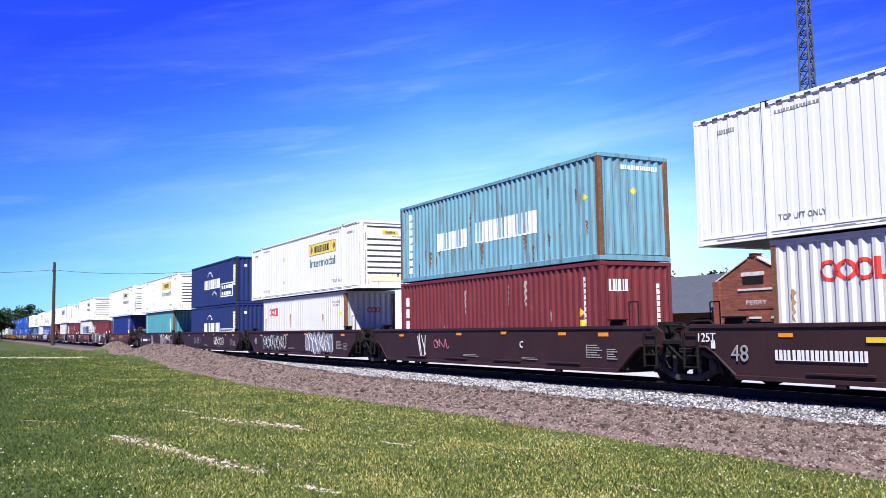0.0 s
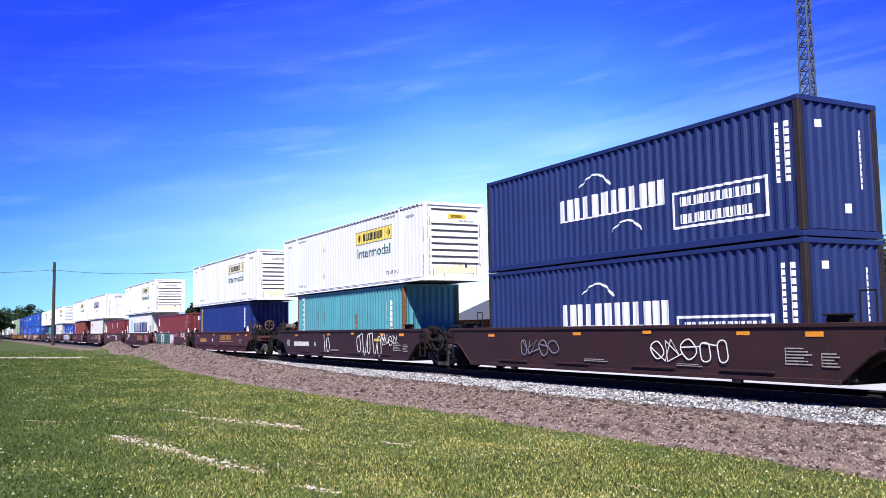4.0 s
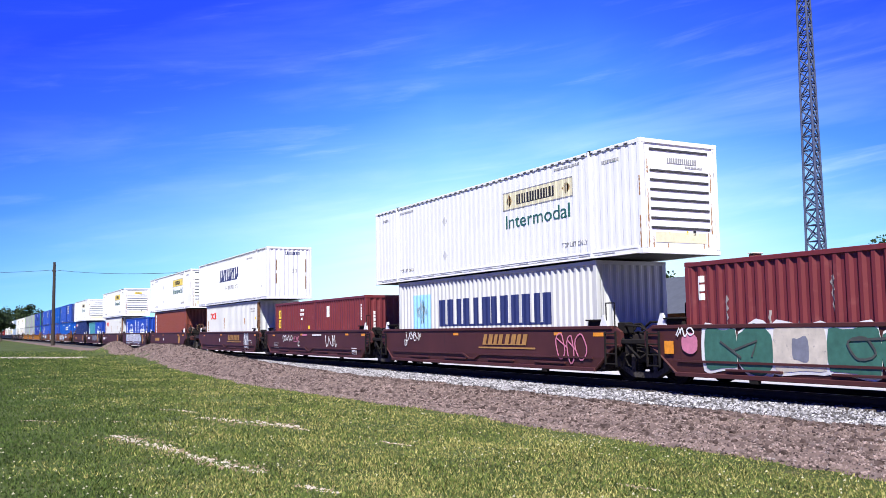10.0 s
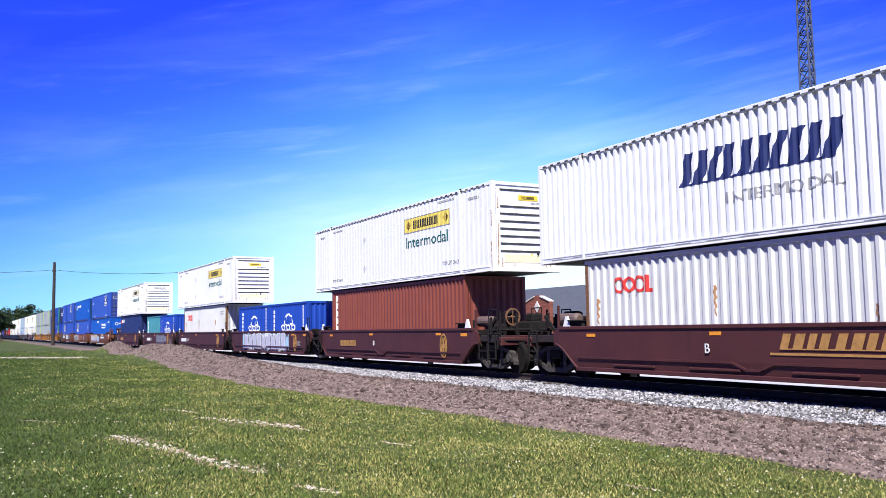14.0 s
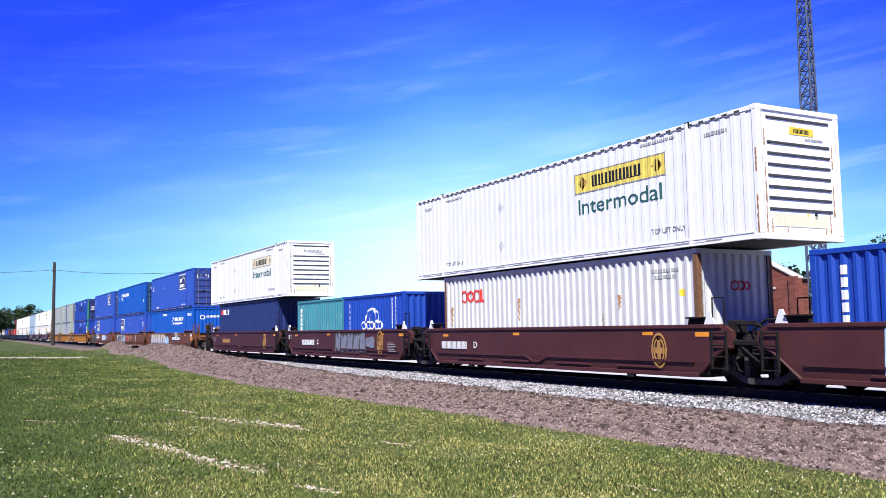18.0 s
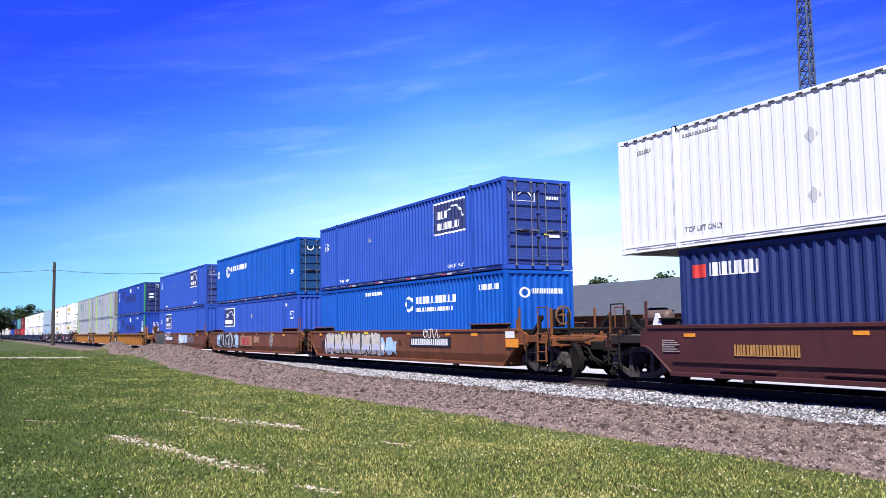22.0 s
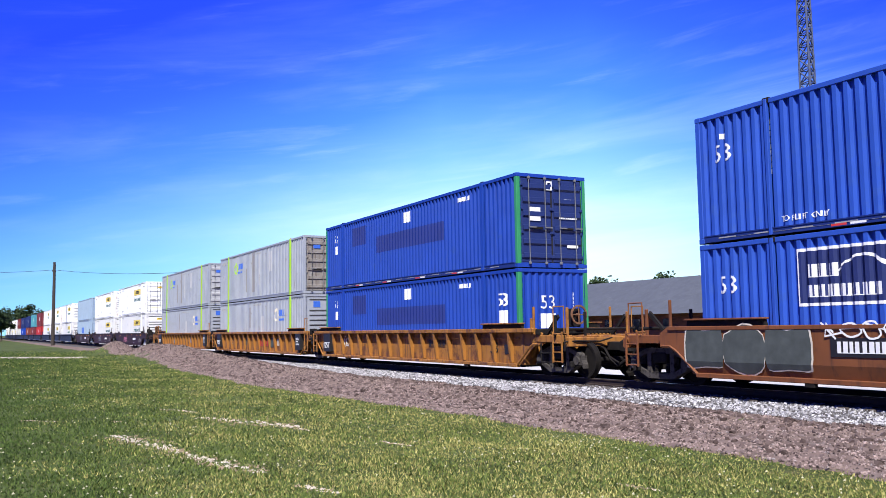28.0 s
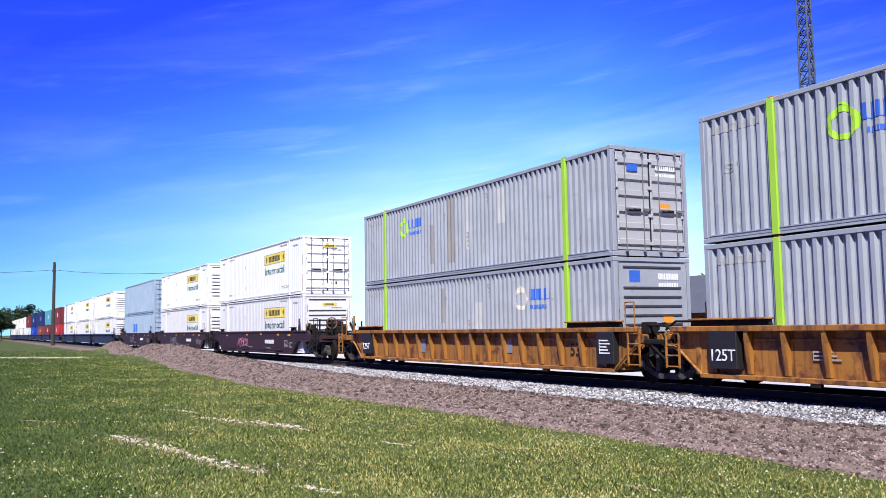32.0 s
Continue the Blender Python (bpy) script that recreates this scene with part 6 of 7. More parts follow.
    fiftythree = [("text", "near", -7.3, 1.95, "53", 0.40, PRINT_WHITE), ("text", "front", 0.6, 1.8, "53", 0.4, PRINT_WHITE)]
    long_blue = "long blue container with framed white emblem, "
    long_az = "long azure corrugated container with white lettering, "
    U, D_ = "stacked on another", "in a well car"
    up = LOW + HIGH + 0.02
    box_container("53", cx[0], up, HIGH, DENIM, long_blue + U, front="doors", door=DUSTY_DOOR, marks=logo(4.5, 2.04) + small[1:] + fiftythree[:1])
    box_container("53", cx[0], LOW, HIGH, AZURE, long_az + D_, marks=word(3.0, 2.03, 0.85) + [("bars", "near", -2.0, 2.55, 9, 1.6, 0.14, PRINT_WHITE), ("bars", "near", 7.1, 2.42, 9, 1.25, 0.18, PRINT_WHITE), ("bars", "front", 0.3, 2.25, 9, 1.2, 0.16, PRINT_WHITE), ("rings", "front", -0.55, 2.2, 1, 0.35, 0.35, PRINT_WHITE)])
    box_container("53", cx[1], up, HIGH, AZURE, long_az + U, front="doors", door=TEAL_DOOR, marks=word(-3.3, 1.95, 1.0)[:2] + [("column", "near", -7.6, 1.9, 2, 0.18, 0.5, PRINT_WHITE), ("text", "near", 7.2, 1.2, "53'", 0.25, PRINT_WHITE), ("rings", "front", -0.6, 2.4, 1, 0.35, 0.35, PRINT_WHITE), ("bars", "front", 0.3, 2.4, 8, 0.9, 0.12, PRINT_WHITE), ("text", "front", 0.3, 1.5, "53'", 0.22, PRINT_WHITE)])
    box_container("53", cx[1], LOW, HIGH, DENIM, long_blue + D_, marks=logo(-4.9, 2.0) + fiftythree[1:] + [("text", "near", 7.2, 1.9, "53", 0.42, PRINT_WHITE), ("bars", "near", 6.2, 2.45, 3, 0.4, 0.14, PRINT_WHITE), ("diamond", "near", 0.0, 2.0, 0.3, PRINT_GREY)])
    box_container("53", cx[2], up, HIGH, DENIM, long_blue + U, front="doors", door=DUSTY_DOOR, marks=logo(4.5, 2.04) + small + fiftythree[:1])
    box_container("53", cx[2], LOW, HIGH, DENIM, long_blue + D_, marks=logo(-4.3, 2.02) + fiftythree)

    # three yellow ribbed units
    cx = [-326.65, -345.9, -365.22]
    made.append(well_car("yellow", cx[0], CPL, ART, P, LABEL_YELLOW, [("plate", -7.40, 0.86, 0.8, 0.8, "125T"), ("text", 6.7, 0.78, "53", 0.36, PRINT_BLACK), ("spray", -5.6, 0.9, 171, 0.8, 0.5, 3, 0.04, PRINT_WHITE), ("bars", 2.9, 0.9, 6, 1.3, 0.22, PRINT_BLACK), ("panel", 7.5, 0.75, 0.4, 0.28, PRINT_BLACK), ("panel", -6.9, 0.8, 0.3, 0.5, PRINT_GREY)]))
    made.append(well_car("yellow", cx[1], ART, ART, P, LABEL_YELLOW, [("text", 6.58, 0.72, "53", 0.34, PRINT_BLACK), ("bars", 1.95, 0.78, 3, 1.9, 0.36, REDPAINT), ("bars", -1.73, 0.85, 1, 0.5, 0.4, SPRAY_DARK), ("bars", 3.46, 0.95, 1, 0.3, 0.3, SPRAY_CREAM), ("bars", 4.33, 0.82, 1, 0.4, 0.35, SPRAY_CREAM), ("plate", -7.40, 0.86, 0.8, 0.8, "125T"), ("plate", 7.9, 0.86, 0.7, 0.8, ""), ("lines", -4.9, 0.8, 3, 0.8, 0.3, PRINT_BLACK), ("panel", -7.2, 0.5, 0.3, 0.12, PRINT_RED), ("panel", 3.2, 0.8, 0.5, 0.5, SPRAY_DARK)]))
    made.append(well_car("yellow", cx[2], ART, CPL, P, LABEL_YELLOW, [("plate", -7.40, 0.86, 0.8, 0.8, "125T"), ("plate", 7.9, 0.86, 0.7, 0.8, ""), ("text", 6.4, 0.78, "53", 0.34, PRINT_BLACK), ("panel", -2.8, 0.82, 0.6, 0.5, SPRAY_GREY), ("panel", 3.0, 0.85, 0.5, 0.4, SPRAY_GREY)]))
    patches = [("panel", "near", -4.3, 2.15, 1.5, 0.78, DARKBLUE_PATCH), ("panel", "near", 0.45, 1.62, 5.7, 0.66, DARKBLUE_PATCH), ("panel", "near", 0.45, 2.42, 0.55, 0.4, PRINT_WHITE), ("bars", "near", 4.8, 2.52, 6, 0.9, 0.14, PRINT_WHITE), ("text", "near", -6.85, 2.22, "53", 0.34, PRINT_WHITE), ("panel", "near", -6.85, 1.75, 0.4, 0.36, PRINT_WHITE)]
    for base in (LOW, up):
        box_container("53", cx[0], base, HIGH, COBALT, "long cobalt blue container with green posts, " + (U if base > 1 else D_), post=GREEN, band=COBALT, front="doors" if base > 1 else "plain", door=NAVY,
                      marks=patches + ([("panel", "front", -0.65, 1.65, 0.42, 0.42, PRINT_WHITE), ("panel", "front", 0.75, 0.75, 0.42, 0.24, PRINT_WHITE), ("bars", "front", 0.6, 1.6, 5, 0.7, 0.14, PRINT_WHITE), ("frame", "front", -0.1, 2.55, 0.22, 0.28, 0.05, PRINT_WHITE), ("panel", "front", 0.6, 2.1, 0.24, 0.12, PRINT_WHITE)] if base > 1 else [("text", "front", -0.2, 1.85, "53", 0.42, PRINT_WHITE), ("panel", "front", -0.2, 1.3, 0.55, 0.45, PRINT_WHITE), ("text", "near", 7.1, 1.95, "53", 0.42, PRINT_WHITE), ("panel", "near", 7.12, 1.42, 0.6, 0.45, PRINT_WHITE), ("column", "front", 0.75, 1.75, 7, 0.06, 0.9, PRINT_WHITE)]))
    leaf = lambda x, z, tint: [("swoosh", "near", x - 0.62, z + 0.22, 0.5, 0.34, tint), ("rings", "near", x - 0.6, z, 1, 0.66, 0.66, tint), ("panel", "near", x - 0.36, z, 0.08, 0.4, LIME), ("bars", "near", x + 0.4, z + 0.12, 4, 1.1, 0.32, PRINT_BLUE), ("bars", "near", x + 0.35, z - 0.24, 8, 0.85, 0.11, PRINT_BLUE)]
    for c, far in ((cx[1], False), (cx[2], True)):
        for base in (LOW, up):
            box_container("53", c, base, HIGH, SILVER, "long silver-grey container with lime green bands, " + (U if base > 1 else D_), band=LIME, front="doors" if base > 1 else "louvre", door=REPAIR if far else GRIMY_DOOR,
                          marks=(leaf(-3.75, 2.0, LIME) if base > 1 else leaf(4.25, 1.95, SPRAY_CREAM)) + [("text", "near", -7.2, 1.6 if base > 1 else 0.7, "53'", 0.22, PRINT_GREY), ("bars", "near", -7.0, 2.5, 8, 1.4, 0.16, PRINT_GREY), ("diamond", "near", 5.2, 1.9, 0.22, PRINT_GREY)] + rust_runs(7, 7, 15.0, 0.4, 2.4, DULL) + ([("panel", "near", -0.6, 1.6, 0.5, 2.3, DULL), ("panel", "near", 0.55, 1.75, 0.26, 1.9, REPAIR), ("panel", "near", -2.1, 1.2, 0.26, 1.4, DULL), ("panel", "near", 2.6, 2.0, 0.5, 1.1, REPAIR)] if base > 1 else [("panel", "near", -1.3, 1.9, 0.26, 1.2, DULL), ("panel", "near", 1.2, 1.3, 0.5, 1.3, REPAIR)]) + [("bars", "near", 0.2, 2.62, 9, 1.6, 0.10, PRINT_GREY), ("panel", "front", -0.6, 2.4, 0.36, 0.3, PRINT_BLUE), ("bars", "front", 0.55, 2.4, 5, 0.7, 0.16, PRINT_WHITE), ("bars", "front", 0.55, 2.15, 6, 0.7, 0.16, PRINT_WHITE), ("panel", "front", 0.5, 1.3, 0.34, 0.24, PRINT_ORANGE)])

    # dark brown units two high, then navy ones
    cx = [-389.05, -408.55, -428.05]
    for i, c in enumerate(cx):
        made.append(well_car("brown", c, CPL if i == 0 else ART, CPL if i == 2 else ART, P, LABEL_BROWN, DATA + [("spray", -2.0, 0.8, 60 + i, 2.4, 0.6, 5, 0.05, SPRAY_GREY if i else PRINT_PINK), ("bars", 3.2, 0.85, 9, 1.6, 0.2, PRINT_WHITE)]))
        if i < 2:
            white53(c, True, "doors" if i == 0 else "louvre"); white53(c, False)
        else:
            for base in (LOW, up):
                box_container("53", c, base, HIGH, BLUEGREY, "long blue-grey corrugated container, " + (U if base > 1 else D_), front="doors", marks=[("bars", "near", -1.5, 1.6, 4, 2.6, 0.8, PRINT_BLUE)] if base < 1 else [])
    cx = [-451.7, -471.2, -490.7]
    for i, c in enumerate(cx):
        made.append(well_car("navy", c, CPL if i == 0 else ART, CPL if i == 2 else ART, P, LABEL_NAVY, []))
        white53(c); white53(c, False)
    far = [(-514.0, MAROON, "maroon", REDPAINT, "red"), (-533.5, TEAL, "teal", MAROON, "maroon"), (-553.0, NAVY, "navy", REDBROWN, "red-oxide"), (-576.0, NAVY, "navy", ROYAL, "royal blue"), (-595.5, MAROON, "maroon", GREYWHITE, "pale grey")]
    for i, (c, m1, n1, m2, n2) in enumerate(far):
        made.append(well_car("navy", c, CPL if i in (0, 3) else ART, CPL if i in (2,) else ART, P, LABEL_NAVY, []))
        box_container("40", c, up, HIGH, m1, n1 + " corrugated container " + U, marks=[("bars", "near", 2.0, 1.6, 3, 1.2, 0.8, PRINT_WHITE)])
        box_container("40", c, LOW, HIGH, m2, n2 + " corrugated container " + D_, marks=[("bars", "near", 1.0, 1.9, 2, 0.9, 0.7, PRINT_WHITE)])
    for c in (-615.0, -634.5, -654.0, -673.5):
        made.append(well_car("navy", c, ART, ART, P, LABEL_NAVY, []))
        white53(c); white53(c, False)
    return made


build_train()

# ---- ground, track and verge ----
GRASS = mat("mown_grass_soil", (0.066, 0.084, 0.025), rough=0.95, vary=0.30, scale=0.35, second=(0.11, 0.10, 0.045), cover=0.56, soft=0.2, bump=0.5, bump_scale=30, spec=0.1)
DRY = mat("dry_grass_blades", (0.16, 0.15, 0.044), islands=(0.48, 0.435, 0.15), rough=0.8, vary=0.35, scale=0.7, second=(0.33, 0.26, 0.11), cover=0.54, soft=0.15, spec=0.2)
BLADE = mat("grass_blades", (0.030, 0.052, 0.010), islands=(0.195, 0.235, 0.055), rough=0.8, vary=0.35, scale=0.5, second=(0.25, 0.22, 0.08), cover=0.57, soft=0.15, spec=0.2)
LUSH = mat("lush_grass_blades", (0.020, 0.042, 0.008), islands=(0.110, 0.158, 0.035), rough=0.8, vary=0.35, scale=0.5, spec=0.2)
SAND = mat("bare_pale_sand", (0.50, 0.44, 0.34), rough=0.95, vary=0.2, scale=4, second=(0.30, 0.24, 0.16), cover=0.55, bump=0.4, bump_scale=25, spec=0.1)
EARTH = mat("bare_brown_earth", (0.25, 0.185, 0.115), rough=0.95, vary=0.3, scale=4, second=(0.17, 0.135, 0.075), cover=0.55, bump=0.4, bump_scale=25, spec=0.1)
GRAVEL = mat("reddish_gravel", (0.165, 0.118, 0.098), rough=0.95, vary=0.35, scale=1.4, second=(0.19, 0.152, 0.140), cover=0.54, soft=0.16, bump=0.8, bump_scale=26, spec=0.15)
# Bed darkened to stand for the shade in gaps between the pale stones.
BALLAST = mat("dark_gap_ballast_bed", (0.085, 0.078, 0.076), rough=0.95, vary=0.3, scale=9, second=(0.07, 0.065, 0.065), cover=0.55, bump=0.9, bump_scale=22, spec=0.15)
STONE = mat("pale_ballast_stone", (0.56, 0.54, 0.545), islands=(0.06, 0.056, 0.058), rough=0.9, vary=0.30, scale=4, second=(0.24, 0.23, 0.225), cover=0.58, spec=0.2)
PEBBLE = mat("reddish_pebble", (0.035, 0.024, 0.022), islands=(0.38, 0.285, 0.25), rough=0.9, vary=0.4, scale=3, second=(0.52, 0.48, 0.46), cover=0.57, spec=0.2)
PLATFORM = mat("pale_concrete_yard", (0.46, 0.44, 0.40), rough=0.9, vary=0.15, scale=0.6, second=(0.34, 0.32, 0.28), cover=0.58, bump=0.2)
TIE = mat("creosoted_tie_wood", (0.06, 0.045, 0.035), rough=0.9, vary=0.3, scale=5, second=(0.11, 0.09, 0.075), cover=0.55, bump=0.4)
RAIL_SIDE = mat("rusty_rail_steel", (0.040, 0.026, 0.020), rough=0.75, metal=0.3, vary=0.25, scale=6)


def hump(x, y, cx, cy, rx, ry, h):
    d = ((x - cx) / rx) ** 2 + ((y - cy) / ry) ** 2
    return h * math.exp(-d * 1.4)


def ground_z(x, y):
    """Height of the ground: lawn, the slope of the gravel verge, the ballast bed, the yard beyond the track."""
    pts = ((-400, -0.30), (3, -0.32), (9.6, -0.52), (10.4, -0.47), (13.2, -0.36), (13.8, -0.365), (14.35, -0.31), (14.7, -0.275), (17.3, -0.275), (18.4, -0.45), (22, -0.45), (3000, -0.45))
    z = pts[-1][1]
    for (y0, z0), (y1, z1) in zip(pts, pts[1:]):
        if y0 <= y <= y1:
            z = z0 + (z1 - z0) * (y - y0) / (y1 - y0)
            break
    near = max(0.0, 1 - abs(x + 20) / 120)
    if y < 10.5:
        z += 0.035 * noise.noise(Vector((x * 0.35, y * 0.35, 0))) * near
    elif y < 14:
        z += (0.06 * noise.noise(Vector((x * 0.8, y * 0.8, 3))) + 0.05 * noise.noise(Vector((x * 0.9, y * 2.6, 8)))) * near
    # spoil heaps on the verge
    for cx, cy, rx, ry, h in ((-84, 12.0, 7, 1.5, 1.05), (-66, 11.9, 9, 1.7, 0.86), (-55.5, 11.9, 9, 1.8, 0.72), (-44, 12.2, 10, 1.5, 0.32), (-95, 12.4, 8, 1.2, 0.4)):
        if abs(x - cx) < 2.6 * rx and abs(y - cy) < 2.6 * ry:
            z += hump(x, y, cx, cy, rx, ry, h) * (1 + 0.12 * noise.noise(Vector((x * 1.2, y * 1.5, 7))))
    return z


def spaced(a, b, step):
    n = max(1, round((b - a) / step))
    return [a + (b - a) * i / n for i in range(n)]


def sheet(name, xs, ys, material, label, category, lift=0.0):
    s = Shape()
    m = len(ys)
    s.v = [(x, y, ground_z(x, y) + lift) for x in xs for y in ys]
    s.f = [(i * m + j, (i + 1) * m + j, (i + 1) * m + j + 1, i * m + j + 1) for i in range(len(xs) - 1) for j in range(m - 1)]
    ob = new(name, s.mesh(name, material, True))
    return tagged(ob, label, category, "", "structure")


XS = spaced(-2600, -420, 200) + spaced(-420, -110, 6) + spaced(-110, -45, 1.0) + spaced(-45, 6, 0.5) + spaced(6, 60, 6) + spaced(60, 2600, 200) + [2600]
sheet("ground", XS, spaced(-2500, -60, 200) + spaced(-60, -4, 6) + spaced(-4, 9.75, 0.55) + [9.75, 10.4, 11.0, 11.5, 12, 12.5, 13.2, 13.8, 14.35, 14.7, 17.3, 18.4, 22, 60, 200, 800, 2600], GRASS, "mown green lawn with dry and bare patches", "ground")


def border(x):
    """Where the lawn ends and the gravel verge begins."""
    pts = ((-400, 12.6), (-101, 11.4), (-84, 10.9), (-57, 10.0), (-40, 9.27), (-30, 8.95), (-22, 9.5), (-10, 9.8), (100, 9.8))
    for (x0, y0), (x1, y1) in zip(pts, pts[1:]):
        if x <= x1:
            return y0 + (y1 - y0) * (max(x, x0) - x0) / (x1 - x0)
    return 9.8


def edge_wave(x, k, amp):
    return amp * noise.noise(Vector((x * 0.5, k, 0))) + amp * 0.5 * noise.noise(Vector((x * 2.1, k, 5)))


def strip(name, xs, y_of, n, material, label, category, lift):
    """A strip of ground along the track whose edges wander."""
    s = Shape()
    for x in xs:
        y0, y1 = y_of(x)
        for j in range(n + 1):
            y = y0 + (y1 - y0) * j / n
            s.v.append((x, y, ground_z(x, y) + (lift if 0 < j < n else -0.03)))
    m = n + 1
    s.f = [(i * m + j, (i + 1) * m + j, (i + 1) * m + j + 1, i * m + j + 1) for i in range(len(xs) - 1) for j in range(n)]
    ob = new(name, s.mesh(name, material, True))
    return tagged(ob, label, category, "", "structure")


VX = spaced(-420, -110, 5) + spaced(-110, -45, 0.7) + spaced(-45, 10, 0.4) + spaced(10, 60, 5) + [60]
strip("verge", VX, lambda x: (border(x) + edge_wave(x, 1, 0.35), 14.1), 20, GRAVEL, "reddish gravel verge with spoil heaps", "gravel", 0.03)
strip("ballast_bed", VX, lambda x: (13.36 + edge_wave(x, 2, 0.18), 18.6), 16, BALLAST, "crushed-stone ballast bed, dark as the shade between its stones", "ballast", 0.06)
strip("yard", spaced(-420, 60, 12) + [60], lambda x: (18.3, 36.0), 6, PLATFORM, "pale concrete yard beyond the track", "pavement", 0.05)

# rails
RAIL_PROFILE = [(-0.07, -0.172), (0.07, -0.172), (0.07, -0.155), (0.012, -0.135), (0.010, -0.05), (0.036, -0.036), (0.036, -0.006), (0.028, 0.0), (-0.028, 0.0), (-0.036, -0.006), (-0.036, -0.036), (-0.010, -0.05), (-0.012, -0.135), (-0.07, -0.155)]
track = thing("railway_track", pose(0, TRACK_Y, 0), "steel rails on dark wooden ties in pale ballast", "railway track", "", "structure")
for side in (-1, 1):
    part("rail", Shape().slab_yz([(y, z) for y, z in RAIL_PROFILE], -700, 80), RAIL_SIDE, track, "rusty-sided steel rail", at=pose(0, side * 0.7535, 0))
    part("rail_head", Shape().box(-700, 80, -0.030, 0.030, 0.0005, 0.002), BRIGHTSTEEL, track, "polished running surface", at=pose(0, side * 0.7535, 0))
tie = Shape().bevel_box(-0.115, 0.115, -1.3, 1.3, -0.30, -0.172, 0.015).mesh("tie", TIE)
for i in range(100):
    part("tie", tie, TIE, track, at=pose(4 - 0.55 * i, random.uniform(-0.04, 0.04), random.uniform(-0.01, 0)))
rest = Shape()
for i in range(100, 760):
    rest.box(4 - 0.55 * i - 0.115, 4 - 0.55 * i + 0.115, -1.3, 1.3, -0.30, -0.172)
part("ties_beyond", rest, TIE, track)["kind"] = "stuff"


def stones(name, n, x0, x1, y_of, r0, r1, material, label, seed, lift=0.05, bias=1.0):
    """Loose stones, joined into one mesh."""
    rnd = random.Random(seed)
    base = [(0.9, 0.1, -0.2), (-0.7, 0.6, -0.3), (-0.3, -0.9, -0.1), (0.2, 0.5, 0.8), (-0.4, -0.2, 0.75), (0.5, -0.5, 0.5)]
    faces = [(0, 3, 5), (0, 1, 3), (1, 4, 3), (1, 2, 4), (2, 5, 4), (2, 0, 5), (3, 4, 5), (0, 2, 1)]
    vs, fs = [], []
    for i in range(n):
        x = x1 - (x1 - x0) * rnd.random() ** bias
        a, b = y_of(x)
        y = rnd.uniform(a, b)
        r = rnd.uniform(r0, r1)
        c, s_ = math.cos(rnd.uniform(0, 6.28)), math.sin(rnd.uniform(0, 6.28))
        z = ground_z(x, y) + lift
        k = len(vs)
        for bx, by, bz in base:
            bx, by, bz = bx * rnd.uniform(0.7, 1.2), by * rnd.uniform(0.7, 1.2), bz * rnd.uniform(0.6, 1.1)
            vs.append((x + r * (bx * c - by * s_), y + r * (bx * s_ + by * c), z + r * bz))
        fs += [(p + k, q + k, t + k) for p, q, t in faces]
    me = bpy.data.meshes.new(name)
    me.from_pydata(vs, [], fs)
    me.materials.append(material)
    return tagged(new(name, me), label, "stones", "", "stuff")


stones("ballast_stones", 40000, -75, 3, lambda x: (13.32 + edge_wave(x, 2, 0.26), 15.2), 0.02, 0.055, STONE, "loose pale crushed stones along the rails", 5, 0.06, 1.35)
stones("verge_pebbles", 80000, -95, 3, lambda x: (border(x) + 0.1 + edge_wave(x, 1, 0.3), 13.6), 0.010, 0.036, PEBBLE, "loose reddish and pale pebbles on the verge", 6, 0.03, 1.5)
CLOD = mat("brown_soil_clod", (0.05, 0.034, 0.029), islands=(0.17, 0.125, 0.112), rough=0.95, vary=0.3, scale=4, second=(0.30, 0.26, 0.24), cover=0.64, spec=0.1)
stones("dark_clods", 1500, -60, 3, lambda x: (12.85 + 0.45 * noise.noise(Vector((x * 0.35, 4, 0))), 13.05 + 0.45 * noise.noise(Vector((x * 0.35, 4, 0)))), 0.03, 0.10, CLOD, "dark crumbled lip of soil below the ballast", 22, 0.03, 1.5)
stones("soil_clods", 8000, -90, 3, lambda x: (border(x) + 0.5 + edge_wave(x, 1, 0.3), 13.7), 0.03, 0.095, CLOD, "loose brown soil clods on the verge", 12, 0.02, 1.5)
stones("yard_stones", 3000, -40, 3, lambda x: (17.2, 18.8), 0.03, 0.06, STONE, "loose pale stones beyond the track", 8, 0.06)

# bare ruts in the lawn: from, to, half width
BARE = [(-19.3, 4.5, -16.5, 5.65, 0.30), (-21.2, 4.5, -20.4, 4.7, 0.05), (-16.3, 2.33, -14.0, 2.76, 0.20), (-14.2, 2.7, -12.6, 2.98, 0.14), (-12.9, 2.9, -11.0, 3.32, 0.18), (-9.95, 3.45, -9.3, 3.63, 0.09), (-21.7, 4.1, -21.0, 4.6, 0.07), (-20.3, 1.1, -19.6, 1.7, 0.06), (-19.0, 2.6, -18.7, 2.8, 0.06), (-17.2, 5.5, -15.8, 5.65, 0.08), (-13.6, 6.1, -12.8, 6.25, 0.05), (-8.4, 6.8, -7.9, 6.95, 0.04)]


def bare(x, y):
    """Over 0 on bare soil."""
    best = -9.0
    for x0, y0, x1, y1, w in BARE:
        d = Vector((x1 - x0, y1 - y0))
        t = min(1, max(0, ((x - x0) * d.x + (y - y0) * d.y) / d.length_squared))
        r = math.hypot(x - x0 - t * d.x, y - y0 - t * d.y)
        if r > 2.4 * w + 0.2:
            continue
        best = max(best, 1 - r / (w * (1.25 + 0.9 * noise.noise(Vector((x * 1.9, y * 2.9, 2)))) + 0.12))
    return best


